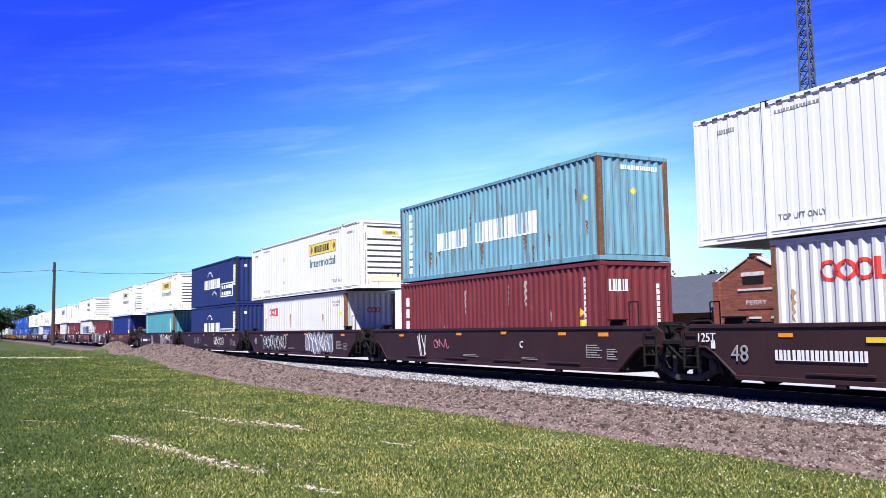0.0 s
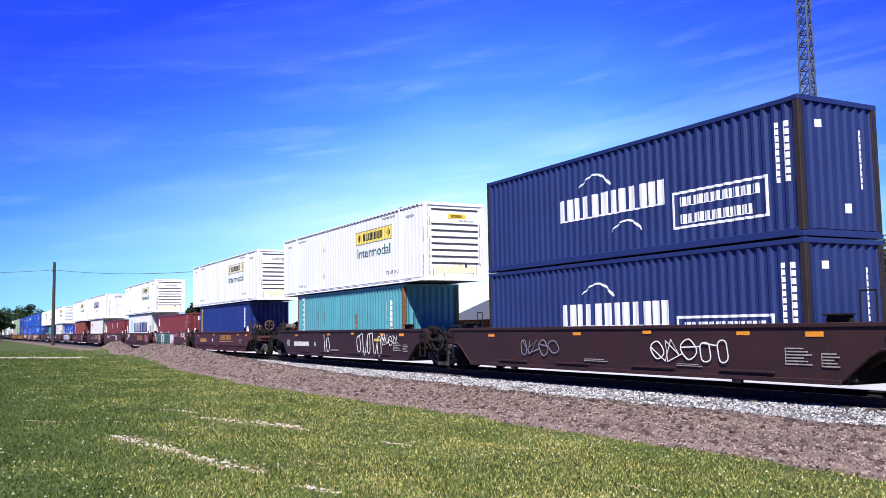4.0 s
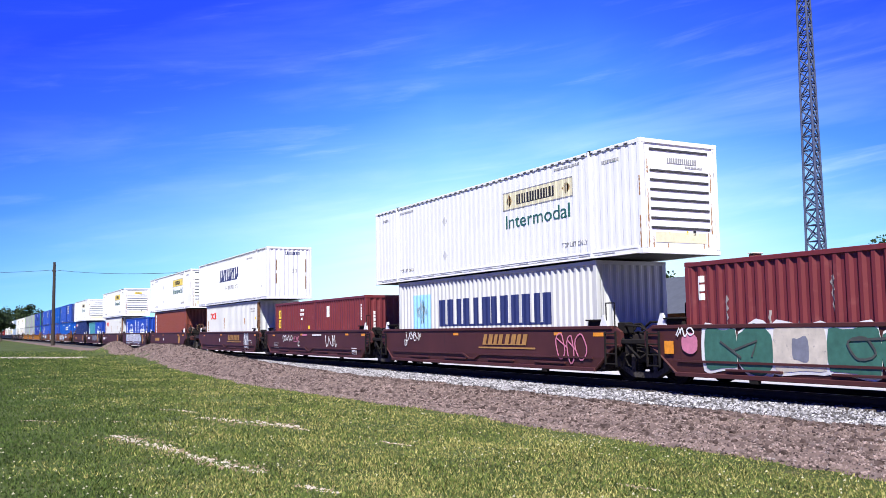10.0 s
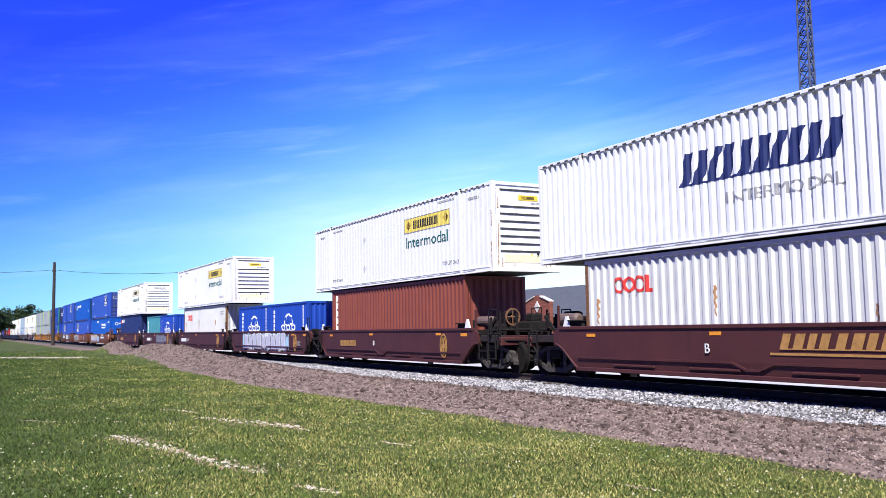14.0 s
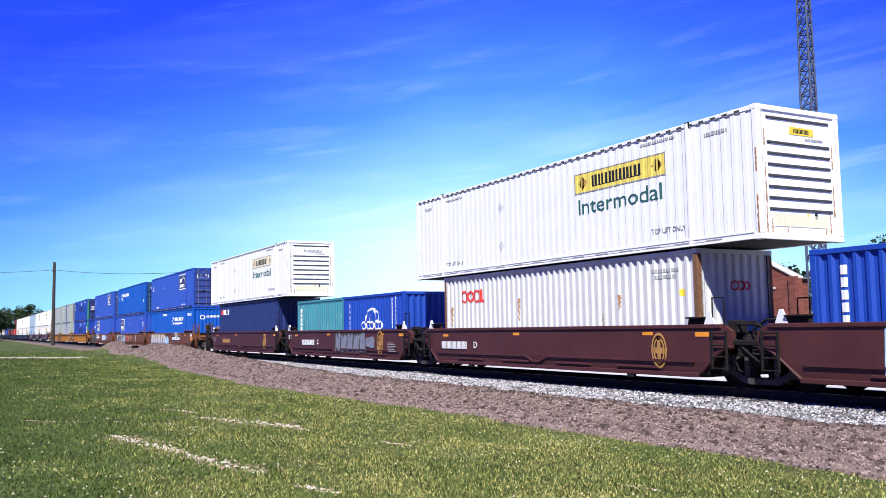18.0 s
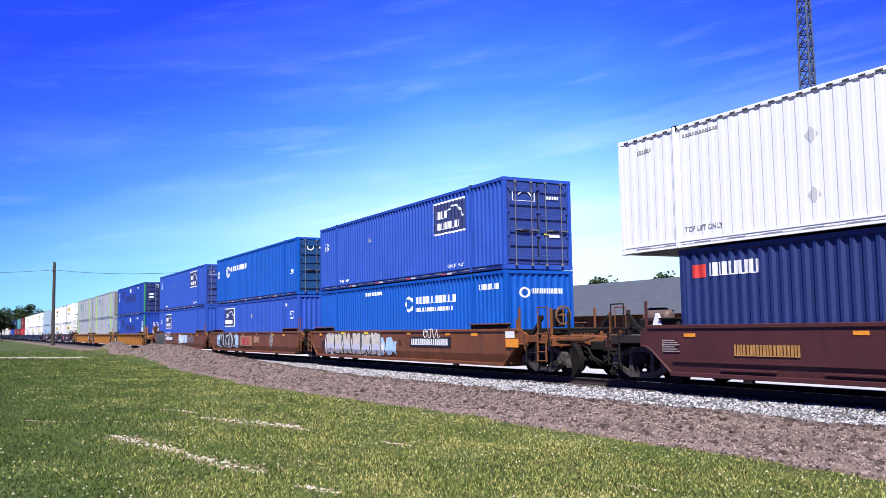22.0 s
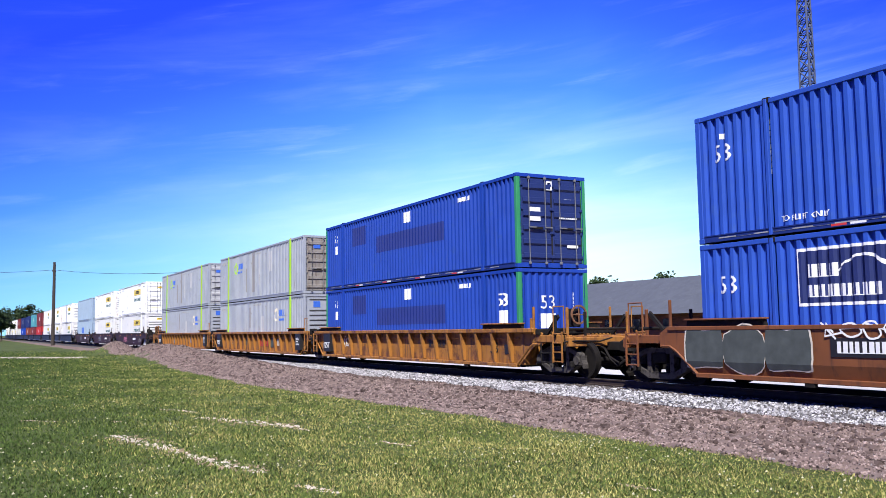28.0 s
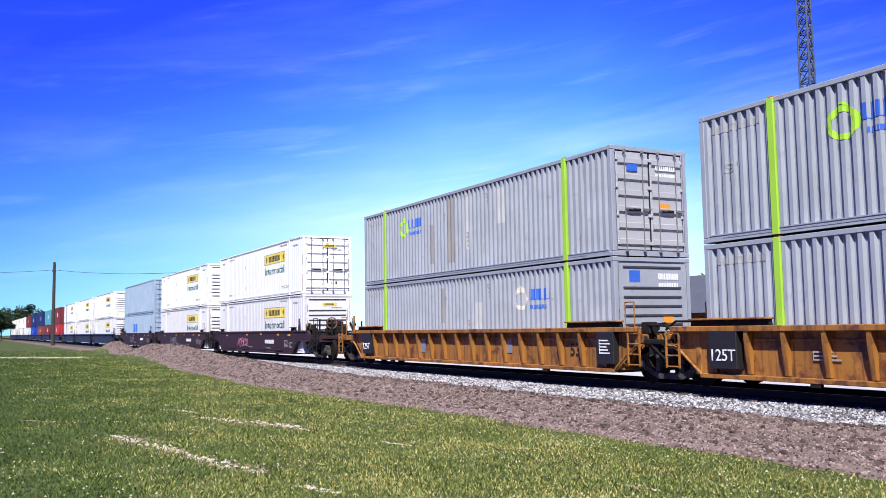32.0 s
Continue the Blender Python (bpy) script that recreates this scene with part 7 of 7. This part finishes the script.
def patch(x0, y0, x1, y1, w):
    """Ragged spots of sand strewn along a rut, in one mesh."""
    rnd = random.Random(x0)
    s = Shape()
    rim = []
    d = Vector((x1 - x0, y1 - y0))
    q = Vector((-d.y, d.x)).normalized()
    for i in range(int(120 * d.length * (0.4 + 2 * w))):
        t = rnd.random()
        off = rnd.gauss(0, 0.75) * w * (0.35 + math.sin(math.pi * t))
        c = Vector((x0, y0)) + d * t + q * off
        r = rnd.uniform(0.015, 0.075) * (0.6 + 1.4 * w)
        lift = rnd.uniform(0.006, 0.018)
        k, n = len(s.v), 9
        s.v.append((c.x, c.y, ground_z(c.x, c.y) + lift))
        for j in range(n):
            a, rr = 6.28318 * j / n, r * rnd.uniform(0.55, 1.35)
            x, y = c.x + 1.5 * rr * math.cos(a), c.y + rr * math.sin(a)
            s.v.append((x, y, ground_z(x, y) - 0.006))
        s.f += [(k, k + 1 + j, k + 1 + (j + 1) % n) for j in range(n)]
        rim += [1 if abs(off) > w * rnd.uniform(0.1, 1.1) or rnd.random() < 0.25 else 0] * n
    me = s.mesh("bare_rut", SAND, True)
    me.materials.append(EARTH)
    me.polygons.foreach_set("material_index", rim)
    ob = new("bare_rut", me)
    return tagged(ob, "bare rut of pale dry sand in the lawn", "bare soil", "bare ruts in the lawn", "structure")


def grass_blades(n, seed, near, reach, power, a0, a1):
    """Short blades of mown grass, denser near the path."""
    rnd = random.Random(seed)
    vs, fs, dry = [], [], []
    made = 0
    while made < n:
        d = near + reach * rnd.random() ** power
        a = rnd.uniform(a0, a1)
        x, y = -d * math.cos(radians(a)), d * math.sin(radians(a))
        if d > 62 and rnd.random() < (d - 62) / 50:
            continue
        if y > border(x) + 0.25 + edge_wave(x, 1, 0.35) or bare(x, y) > rnd.uniform(0.0, 1.5):
            continue
        made += 1
        z = ground_z(x, y)
        clump = 0.5 + 0.5 * noise.noise(Vector((x * 0.9, y * 0.9, 11)))
        h = rnd.uniform(0.012, 0.038) * (0.4 + 1.1 * clump) * (1 + d * 0.022)
        w = rnd.uniform(0.0045, 0.010) * (1 + d * 0.065)
        u = rnd.uniform(0, 6.28)
        lx, ly = rnd.gauss(0, 0.022), rnd.gauss(0, 0.022)
        k = len(vs)
        vs += [(x - w * math.cos(u), y - w * math.sin(u), z - 0.01), (x + w * math.cos(u), y + w * math.sin(u), z - 0.01), (x + lx, y + ly, z + h)]
        fs.append((k, k + 1, k + 2))
        # drier towards the verge and in patches
        across = max(0.0, y) / (abs(x) + 4.0)
        parched = -0.16 + 1.75 * min(0.3, across) + 0.5 * noise.noise(Vector((x * 0.45, y * 0.7, 31))) + 0.22 * noise.noise(Vector((x * 1.6, y * 2.2, 17)))
        dry.append(1 if rnd.random() < parched else 2 if rnd.random() < 1.0 - 4.5 * across - 0.8 * parched else 0)
    me = bpy.data.meshes.new("grass")
    me.from_pydata(vs, [], fs)
    me.materials.append(BLADE)
    me.materials.append(DRY)
    me.materials.append(LUSH)
    me.polygons.foreach_set("material_index", dry)
    return tagged(new("grass", me), "short green blades of mown grass", "grass", "", "stuff")


for b in BARE:
    patch(*b)
grass_blades(450000, 4, 4.5, 106, 2.6, -3, 62)
grass_blades(60000, 14, 0.3, 30, 1.3, 62, 357)
grass_blades(30000, 24, 0.2, 4.4, 0.6, -5, 64)


def clover(n, seed):
    """Pale flower heads and straw flecks in the lawn."""
    rnd = random.Random(seed)
    vs, fs = [], []
    while len(fs) < 4 * n:
        d = 5.5 + 30 * rnd.random() ** 1.8
        a = rnd.uniform(-3, 62)
        x, y = -d * math.cos(radians(a)), d * math.sin(radians(a))
        if y > border(x) or noise.noise(Vector((x * 0.5, y * 0.5, 21))) < rnd.uniform(-0.2, 0.5):
            continue
        r, z, k = rnd.uniform(0.008, 0.017), ground_z(x, y) + rnd.uniform(0.03, 0.07), len(vs)
        vs += [(x - r, y - r, z), (x + r, y - r, z), (x, y + r, z), (x, y, z + r * 1.5)]
        fs += [(k, k + 1, k + 3), (k + 1, k + 2, k + 3), (k + 2, k, k + 3), (k, k + 2, k + 1)]
    me = bpy.data.meshes.new("clover_flowers")
    me.from_pydata(vs, [], fs)
    me.materials.append(mat("pale_clover", (0.48, 0.45, 0.28), rough=0.8, vary=0.15))
    return tagged(new("clover_flowers", me), "pale clover heads scattered in the lawn", "flowers", "", "stuff")


clover(1000, 9)
drive = Shape()
for i in range(41):
    y = -60 + 1.72 * i
    x = -76.5 + edge_wave(y, 6, 1.2) - 0.1 * y
    w = 4.6 + edge_wave(y, 8, 1.2)
    for e, lift in ((-1, -0.02), (0, 0.05), (1, -0.02)):
        drive.v.append((x + e * w, y, ground_z(x + e * w, y) + lift))
drive.f = [(3 * i + j, 3 * i + 1 + j, 3 * i + 4 + j, 3 * i + 3 + j) for i in range(40) for j in (0, 1)]
tagged(new("gravel_drive", drive.mesh("gravel_drive", SAND, True)), "pale gravel drive across the lawn", "drive", "", "structure")

# ---- beyond the track: station house, mast, poles, trees ----
BRICK = mat("red_brick", (0.185, 0.055, 0.036), rough=0.9, vary=0.4, scale=1.1, stretch=(1.2, 1.2, 6.5), second=(0.085, 0.034, 0.026), cover=0.55, soft=0.2, jitter=0.25)
SLATE = mat("grey_slate_roof", (0.075, 0.082, 0.095), rough=0.8, vary=0.12, scale=1.2, second=(0.095, 0.102, 0.112), cover=0.55)
COPING = mat("pale_stone_coping", (0.62, 0.58, 0.53), rough=0.85, vary=0.15, scale=3)
GLASS = mat("dark_window_glass", (0.02, 0.022, 0.025), rough=0.08, vary=0.1, scale=2)
WOOD = mat("weathered_pole_wood", (0.045, 0.035, 0.029), rough=0.9, vary=0.25, scale=3, stretch=(4, 4, 0.4), bump=0.3)
MAST = mat("mast_grey_blue_steel", (0.10, 0.12, 0.19), rough=0.5, metal=0.3, vary=0.15, scale=4)
LEAF_FAR = mat("dark_green_leaves", (0.028, 0.048, 0.017), rough=0.75, vary=0.4, scale=0.5, second=(0.06, 0.09, 0.028), cover=0.52, spec=0.2)
BARK = mat("tree_bark", (0.10, 0.075, 0.055), rough=0.9, vary=0.3, scale=4, bump=0.4)
CABLE = mat("black_cable", (0.03, 0.03, 0.03), rough=0.6, vary=0.1)

GZ = -0.45
YB = 53.0
depot = thing("station_house", pose(0, 0, GZ), "long red-brick station house with a grey slate roof and stone-capped gables", "building")


def gable_wall(x0, x1, y0, y1, eave, peak, name="gable_wall"):
    xm = (x0 + x1) / 2
    w = part(name, Shape().slab_xz([(x0, 0), (x1, 0), (x1, eave), (xm + 0.5, peak - 0.15), (xm + 0.5, peak), (xm - 0.5, peak), (xm - 0.5, peak - 0.15), (x0, eave)], y0, y1), BRICK, depot)
    for a, b in (((x0, eave), (xm - 0.5, peak - 0.15)), ((x1, eave), (xm + 0.5, peak - 0.15))):
        (ax, az), (bx, bz) = sorted((a, b))
        part("coping", Shape().slab_xz([(ax, az), (bx, bz), (bx, bz + 0.11), (ax, az + 0.11)], y0 - 0.1, y1 + 0.1), COPING, w, "pale stone coping")
    return w


# main block along the track, and the sign gable that stands forward of it
X0, X1 = -98.0, -51.6
GABLE = 1.3  # how far the sign gable stands along the track from where its parts are drawn
part("wall", Shape().box(X0 + 0.4, X1 - 0.2, YB + 0.8, YB + 11.2, 0, 2.9), BRICK, depot)
ridge, eave = 6.3, 2.8
roof = Shape()
roof.add([(X0 - 0.2, YB - 0.2, eave), (X1, YB - 0.2, eave), (X1, YB + 12.2, eave), (X0 - 0.2, YB + 12.2, eave), (X0 + 5.0, YB + 6, ridge), (X1, YB + 6, ridge)],
         [(0, 1, 5, 4), (2, 3, 4, 5), (3, 0, 4), (1, 2, 5), (0, 3, 2, 1)])
part("roof", roof, SLATE, depot, "grey slate hipped roof")
g = gable_wall(-53.4, -45.5, YB - 0.4, YB + 0.2, 5.05, 6.92)
g.location.x = GABLE
part("finial_block", Shape().bevel_box(-49.75, -49.15, YB - 0.5, YB + 0.3, 6.9, 7.12, 0.04), BRICK, g)
part("finial_cap", Shape().bevel_box(-49.85, -49.05, YB - 0.58, YB + 0.38, 7.12, 7.2, 0.03), COPING, g)
part("sign_board", Shape().box(-51.0, -47.6, YB - 0.46, YB - 0.4, 2.95, 3.65), BRICK, g)
part("lettering", lettering("PERRY", 0.36, COPING, 2.0), COPING, g, "white name lettering", at=pose(-49.2, YB - 0.48, 3.42))
part("stone_band", Shape().box(-50.6, -48.4, YB - 0.47, YB - 0.39, 5.45, 5.75), COPING, g)
part("louvre", Shape().box(-50.5, -48.5, YB - 0.44, YB - 0.39, 4.85, 5.43), BLACKSTEEL, g)
part("stone_band", Shape().box(-51.0, -47.4, YB - 0.47, YB - 0.39, 4.35, 4.50), COPING, g)
part("pier", Shape().bevel_box(-53.5, -52.8, YB - 0.6, YB - 0.3, 0, 5.2, 0.03), BRICK, g)
part("pier", Shape().bevel_box(-46.1, -45.4, YB - 0.6, YB - 0.3, 0, 5.2, 0.03), BRICK, g)
for wx in (-51.5, -49.4, -47.3):
    w = part("window", Shape().box(wx - 0.45, wx + 0.45, YB - 0.45, YB - 0.38, 0.8, 2.2), GLASS, g, "dark arched window")
    part("window_sill", Shape().box(wx - 0.6, wx + 0.6, YB - 0.55, YB - 0.38, 0.68, 0.8), COPING, w)
    part("lintel", Shape().box(wx - 0.55, wx + 0.55, YB - 0.48, YB - 0.38, 2.2, 2.36), COPING, w)
g2 = gable_wall(-79.0, -74.6, YB - 0.6, YB - 0.2, 4.4, 5.1, "gable_wall")
part("diamond_ornament", Shape().slab_xz([(-76.8, 3.3), (-76.3, 3.9), (-76.8, 4.5), (-77.3, 3.9)], YB - 0.68, YB - 0.6), COPING, g2)
part("gable_roof", Shape().slab_xz([(-53.4, 5.0), (-49.45, 6.9), (-45.5, 5.0)], YB + 0.2, YB + 1.0), SLATE, depot, at=pose(GABLE, 0, 0))
part("wall", Shape().box(-53.2, -45.7, YB + 0.2, YB + 1.0, 0, 5.0), BRICK, depot, at=pose(GABLE, 0, 0))
for cx, cy in ((-90.4, YB + 4.0),):
    c = part("chimney", Shape().bevel_box(cx - 0.55, cx + 0.55, cy - 0.4, cy + 0.4, 4.6, 7.7, 0.03), BRICK, depot)
    part("chimney_cap", Shape().bevel_box(cx - 0.65, cx + 0.65, cy - 0.5, cy + 0.5, 7.35, 7.55, 0.03), BRICK, c)
for wx in (-95, -91, -87, -83, -71, -67, -63, -59):
    w = part("window", Shape().box(wx - 0.55, wx + 0.55, YB + 0.74, YB + 0.8, 0.9, 2.4), GLASS, depot, "dark window")
    part("window_sill", Shape().box(wx - 0.65, wx + 0.65, YB + 0.66, YB + 0.8, 0.88, 1.0), COPING, w)


def lattice_mast(x, y, w0, h, taper):
    """A three-legged lattice mast."""
    T = thing("lattice_mast", pose(x, y, GZ), "tall grey-blue steel lattice radio mast", "mast")
    corner = [(math.cos(a), math.sin(a)) for a in (radians(200), radians(320), radians(80))]
    at = lambda k, z: Vector((corner[k][0] * (w0 - taper * z), corner[k][1] * (w0 - taper * z), z))
    for k in range(3):
        part("leg", Shape().rod(at(k, 0), at(k, h), 0.11, 8, 0.075), MAST, T)
    z = 0.0
    while z < h - 1:
        step = 1.55 * (w0 - taper * z)
        for k in range(3):
            j = (k + 1) % 3
            s = Shape().rod(at(k, z), at(j, z + step), 0.06, 5).rod(at(j, z), at(k, z + step), 0.06, 5).rod(at(k, z + step), at(j, z + step), 0.05, 5)
            part("brace_panel", s, MAST, T)
        z += step
    part("footing", Shape().bevel_box(-1.8, 1.8, -1.8, 1.8, -0.2, 0.25, 0.05), COPING, T)
    return T


lattice_mast(-48.25, 60.0, 0.94, 44.0, 0.0125)


def utility_pole(x, y, h, lean=0.0):
    z = ground_z(x, y)
    T = thing("utility_pole", pose(x, y, z, 0, lean, 0), "dark weathered wooden utility pole", "utility pole")
    part("shaft", Shape().rod((0, 0, -0.5), (0, 0, h), 0.30, 12, 0.20), WOOD, T)
    part("insulator", Shape().rod((0, -0.25, h - 1.4), (0, 0.25, h - 1.4), 0.04, 6).rod((0, -0.25, h - 1.5), (0, -0.25, h - 1.25), 0.05, 8), CABLE, T)
    return T


utility_pole(-153.5, 12.5, 13.2)
utility_pole(-107.0, 30.0, 10.1)
utility_pole(-150.0, -14.0, 12.6)


def cable(a, b, sag, r=0.03):
    a, b = Vector(a), Vector(b)
    pts = [a.lerp(b, i / 24) - Vector((0, 0, sag * 4 * (i / 24) * (1 - i / 24))) for i in range(25)]
    ob = new("overhead_wire", Shape().pipe(pts, r, 5).mesh("overhead_wire", CABLE))
    return tagged(ob, "thin black overhead wire slung between poles", "wire", "overhead wires")


cable((-153.5, 12.5, 11.6), (-107.0, 30.0, 9.2), 0.7)
cable((-153.5, 12.5, 11.6), (-150.0, -14.0, 10.9), 0.5)


def tree(x, y, h, spread, seed, leaf, n_leaves=5200, trunk=0.3, size=0.22, label="leafy green deciduous tree"):
    """A tapered trunk, limbs, and a crown of many small leaf clumps with gaps."""
    rnd = random.Random(seed)
    z = ground_z(x, y)
    T = thing("tree", pose(x, y, z), label, "tree", "trees")
    s = Shape()
    pts = [Vector((0, 0, -0.3)), Vector((rnd.uniform(-0.2, 0.2), rnd.uniform(-0.2, 0.2), h * 0.3)), Vector((rnd.uniform(-0.5, 0.5), rnd.uniform(-0.5, 0.5), h * 0.62))]
    for i, (a, b) in enumerate(zip(pts, pts[1:])):
        s.rod(a, b, trunk * (1 - 0.3 * i), 10, trunk * (0.7 - 0.3 * i))
    far_off = n_leaves < 5000
    tips = []
    for i in range(15):
        a = pts[1].lerp(pts[2], rnd.uniform(0.0, 1.0))
        u = 2.4 * i + rnd.uniform(-0.4, 0.4)
        r = spread * rnd.uniform(0.45, 1.0)
        b = Vector((r * math.cos(u), r * math.sin(u), h * rnd.uniform(0.42, 0.95)))
        if b.z > h * 0.75:
            b.x, b.y = b.x * 0.6, b.y * 0.6
        mid = a.lerp(b, 0.5) + Vector((0, 0, h * 0.03))
        limb = s if far_off else Shape()
        limb.rod(a, mid, trunk * 0.32, 6, trunk * 0.2).rod(mid, b, trunk * 0.2, 6, trunk * 0.05)
        if not far_off:
            part("limb", limb, BARK, T)
        tips += [(b, spread * rnd.uniform(0.26, 0.42)), (mid, spread * 0.25)]
    part("trunk", s, BARK, T)
    vs, fs = [], []
    for i in range(n_leaves):
        c, r = tips[rnd.randrange(len(tips))]
        d = Vector((rnd.gauss(0, 1), rnd.gauss(0, 1), rnd.gauss(0, 0.75))).normalized() * r * rnd.random() ** 0.4
        p = c + d
        q = size * rnd.uniform(0.5, 1.3)
        e1 = Vector((rnd.gauss(0, 1), rnd.gauss(0, 1), rnd.gauss(0, 0.6))).normalized()
        e2 = e1.orthogonal().normalized()
        e2 = (e2 * math.cos(i) + e1.cross(e2) * math.sin(i)) * 0.6
        k = len(vs)
        vs += [p - e1 * q, p + e2 * q, p + e1 * q, p - e2 * q]
        fs.append((k, k + 1, k + 2, k + 3))
    me = bpy.data.meshes.new("crown")
    me.from_pydata(vs, [], fs)
    me.materials.append(leaf)
    part("crown", me, leaf, T)
    return T


tree(-55.5, 80.0, 9.6, 4.2, 1, LEAF_FAR, 5200)
tree(-50.0, 79.0, 10.5, 5.2, 2, LEAF_FAR, 5200)
for i, (x, y, h) in enumerate(((-73, 84, 7.6), (-68.5, 81, 7.0), (-64.5, 80, 6.6), (-60.5, 80, 7.2), (-77, 92, 8.6), (-112, 100, 10.4), (-126, 100, 10.0), (-98, 100, 9.6))):
    tree(x, y, h, 4.2, 20 + i, LEAF_FAR, 3000, 0.25, 0.3, "dark green tree behind the station house")
for i, (x, y, h, r) in enumerate(((-352, 6, 10.6, 6.5), (-372, 1, 12.2, 8), (-395, 9, 12.5, 8), (-420, 0, 12.5, 8), (-455, -8, 15, 8), (-470, 20, 14.5, 8))):
    tree(x, y, h, r, 40 + i, LEAF_FAR, 3200, 0.35, 0.5, "dark green tree at the far end of the lawn")

for i, (x, y, h, r) in enumerate(((-330, -4, 8, 6), (-338, 2, 9, 6.5), (-346, 7, 9.5, 6.5), (-322, -9, 8, 6), (-292, 8.6, 8.8, 3.4), (-300, 10.2, 9.4, 3.2))):
    tree(x, y, h, r, 60 + i, LEAF_FAR, 3200, 0.25, 0.45, "dark green bushy tree at the far end of the lawn")

for i, (x, y, h, r) in enumerate(((-372, 20.5, 12.6, 5), (-366, 26, 11.4, 5), (-362, 31, 9.4, 4.5), (-198, 45, 8.3, 2.7))):
    tree(x, y, h, r, 80 + i, LEAF_FAR, 3200, 0.3, 0.5, "dark green tree beyond the far bend of the track")

# a bird that crosses the sky
FEATHER = mat("dark_feathers", (0.02, 0.02, 0.022), rough=0.7, vary=0.3, scale=20)
bird = thing("bird", pose(-95, -40, 45), "small dark bird gliding across the sky", "bird")
part("body", Shape().rod((-0.13, 0, 0), (0.05, 0, 0), 0.012, 8, 0.038).rod((0.05, 0, 0), (0.13, 0, 0.01), 0.038, 8, 0.02).rod((0.13, 0, 0.01), (0.17, 0, 0.005), 0.012, 6, 0.002), FEATHER, bird)
part("tail", Shape().add([(-0.10, -0.015, 0.0), (-0.10, 0.015, 0.0), (-0.23, 0.04, 0.002), (-0.23, -0.04, 0.002), (-0.10, -0.015, 0.008), (-0.10, 0.015, 0.008), (-0.23, 0.04, 0.006), (-0.23, -0.04, 0.006)], [(0, 1, 2, 3), (7, 6, 5, 4), (0, 4, 5, 1), (1, 5, 6, 2), (2, 6, 7, 3), (3, 7, 4, 0)]), FEATHER, bird)
for side in (-1, 1):
    tip = [(0.06, side * 0.02, 0.01), (-0.05, side * 0.02, 0.01), (-0.07, side * 0.14, 0.05), (-0.09, side * 0.27, 0.03), (0.0, side * 0.20, 0.06), (0.05, side * 0.12, 0.055)]
    n = len(tip)
    part("wing", Shape().add(tip + [(x, y, z - 0.008) for x, y, z in tip], [tuple(range(n)), tuple(range(2 * n - 1, n - 1, -1))] + [(i, i + n, (i + 1) % n + n, (i + 1) % n) for i in range(n)]), FEATHER, bird)
GLIDE = [(0.0, -85.0, -70.0, 46.0), (6.0, -54.8, 14.5, 25.5), (7.0, -47.68, 30.4, 21.49), (8.0, -39.09, 42.65, 17.34), (8.2, -37.5, 44.52, 16.4), (9.5, -26.0, 58.0, 14.0), (32.0, 180.0, 300.0, 30.0)]

# ---- what moves ----
SURGE = [(0, 0.12), (1, -0.01), (2, -0.12), (3, -0.24), (4, 0.0), (5, 0.15), (6, 0.37), (6.5, 0.42), (7, -0.12), (8, 0.27), (9, 0.24), (10, 0.15), (11, 0.21), (12, 0.05), (12.5, 0.55), (13, 0.53), (14, 0.39), (15, 0.3), (16, 0.15),
         (17, -0.12), (18, -0.31), (19, -0.21), (20, -0.33), (21, -0.36), (21.5, 0.1), (22, 0.04), (22.5, 0.1), (23, -0.42), (24, -0.47), (25, -0.58), (26, -0.45), (27, -0.5), (28, -0.56), (29, -0.2), (30, -0.38), (31, -0.48), (32, -0.24)]
STEADY = [(0.0, 0.0), (4.0, 42.36), (8.0, 84.7), (12.0, 127.05), (16.0, 169.39), (20.0, 211.61), (24.0, 253.98), (28.0, 296.65), (32.0, 339.39)]


def run_at(t):
    for (t0, s0), (t1, s1) in zip(STEADY, STEADY[1:]):
        if t <= t1:
            return s0 + (s1 - s0) * (t - t0) / (t1 - t0)
    return STEADY[-1][1]


def motions():
    """The train rolls along the rails; its wheels turn as it goes."""
    for ob in list(scene.objects):
        if ob.parent is None and ob.get("category") in ("container", "rail car"):
            home = ob.matrix_basis.copy()
            walk(ob, [(t, Matrix.Translation((run_at(t) + d, 0, 0)) @ home) for t, d in SURGE])
    walk(bird, [(t, pose(x, y, z, 0, 0, 55)) for t, x, y, z in GLIDE])
    times = [k / 15 for k in range(481)]
    turns = [run_at(t) / WHEEL_R for t in times]
    for w in WHEELSETS:
        at = w.matrix_basis.translation.copy()
        walk(w, [(t, Matrix.Translation(at) @ Matrix.Rotation(a, 4, "Y")) for t, a in zip(times, turns)])


motions()
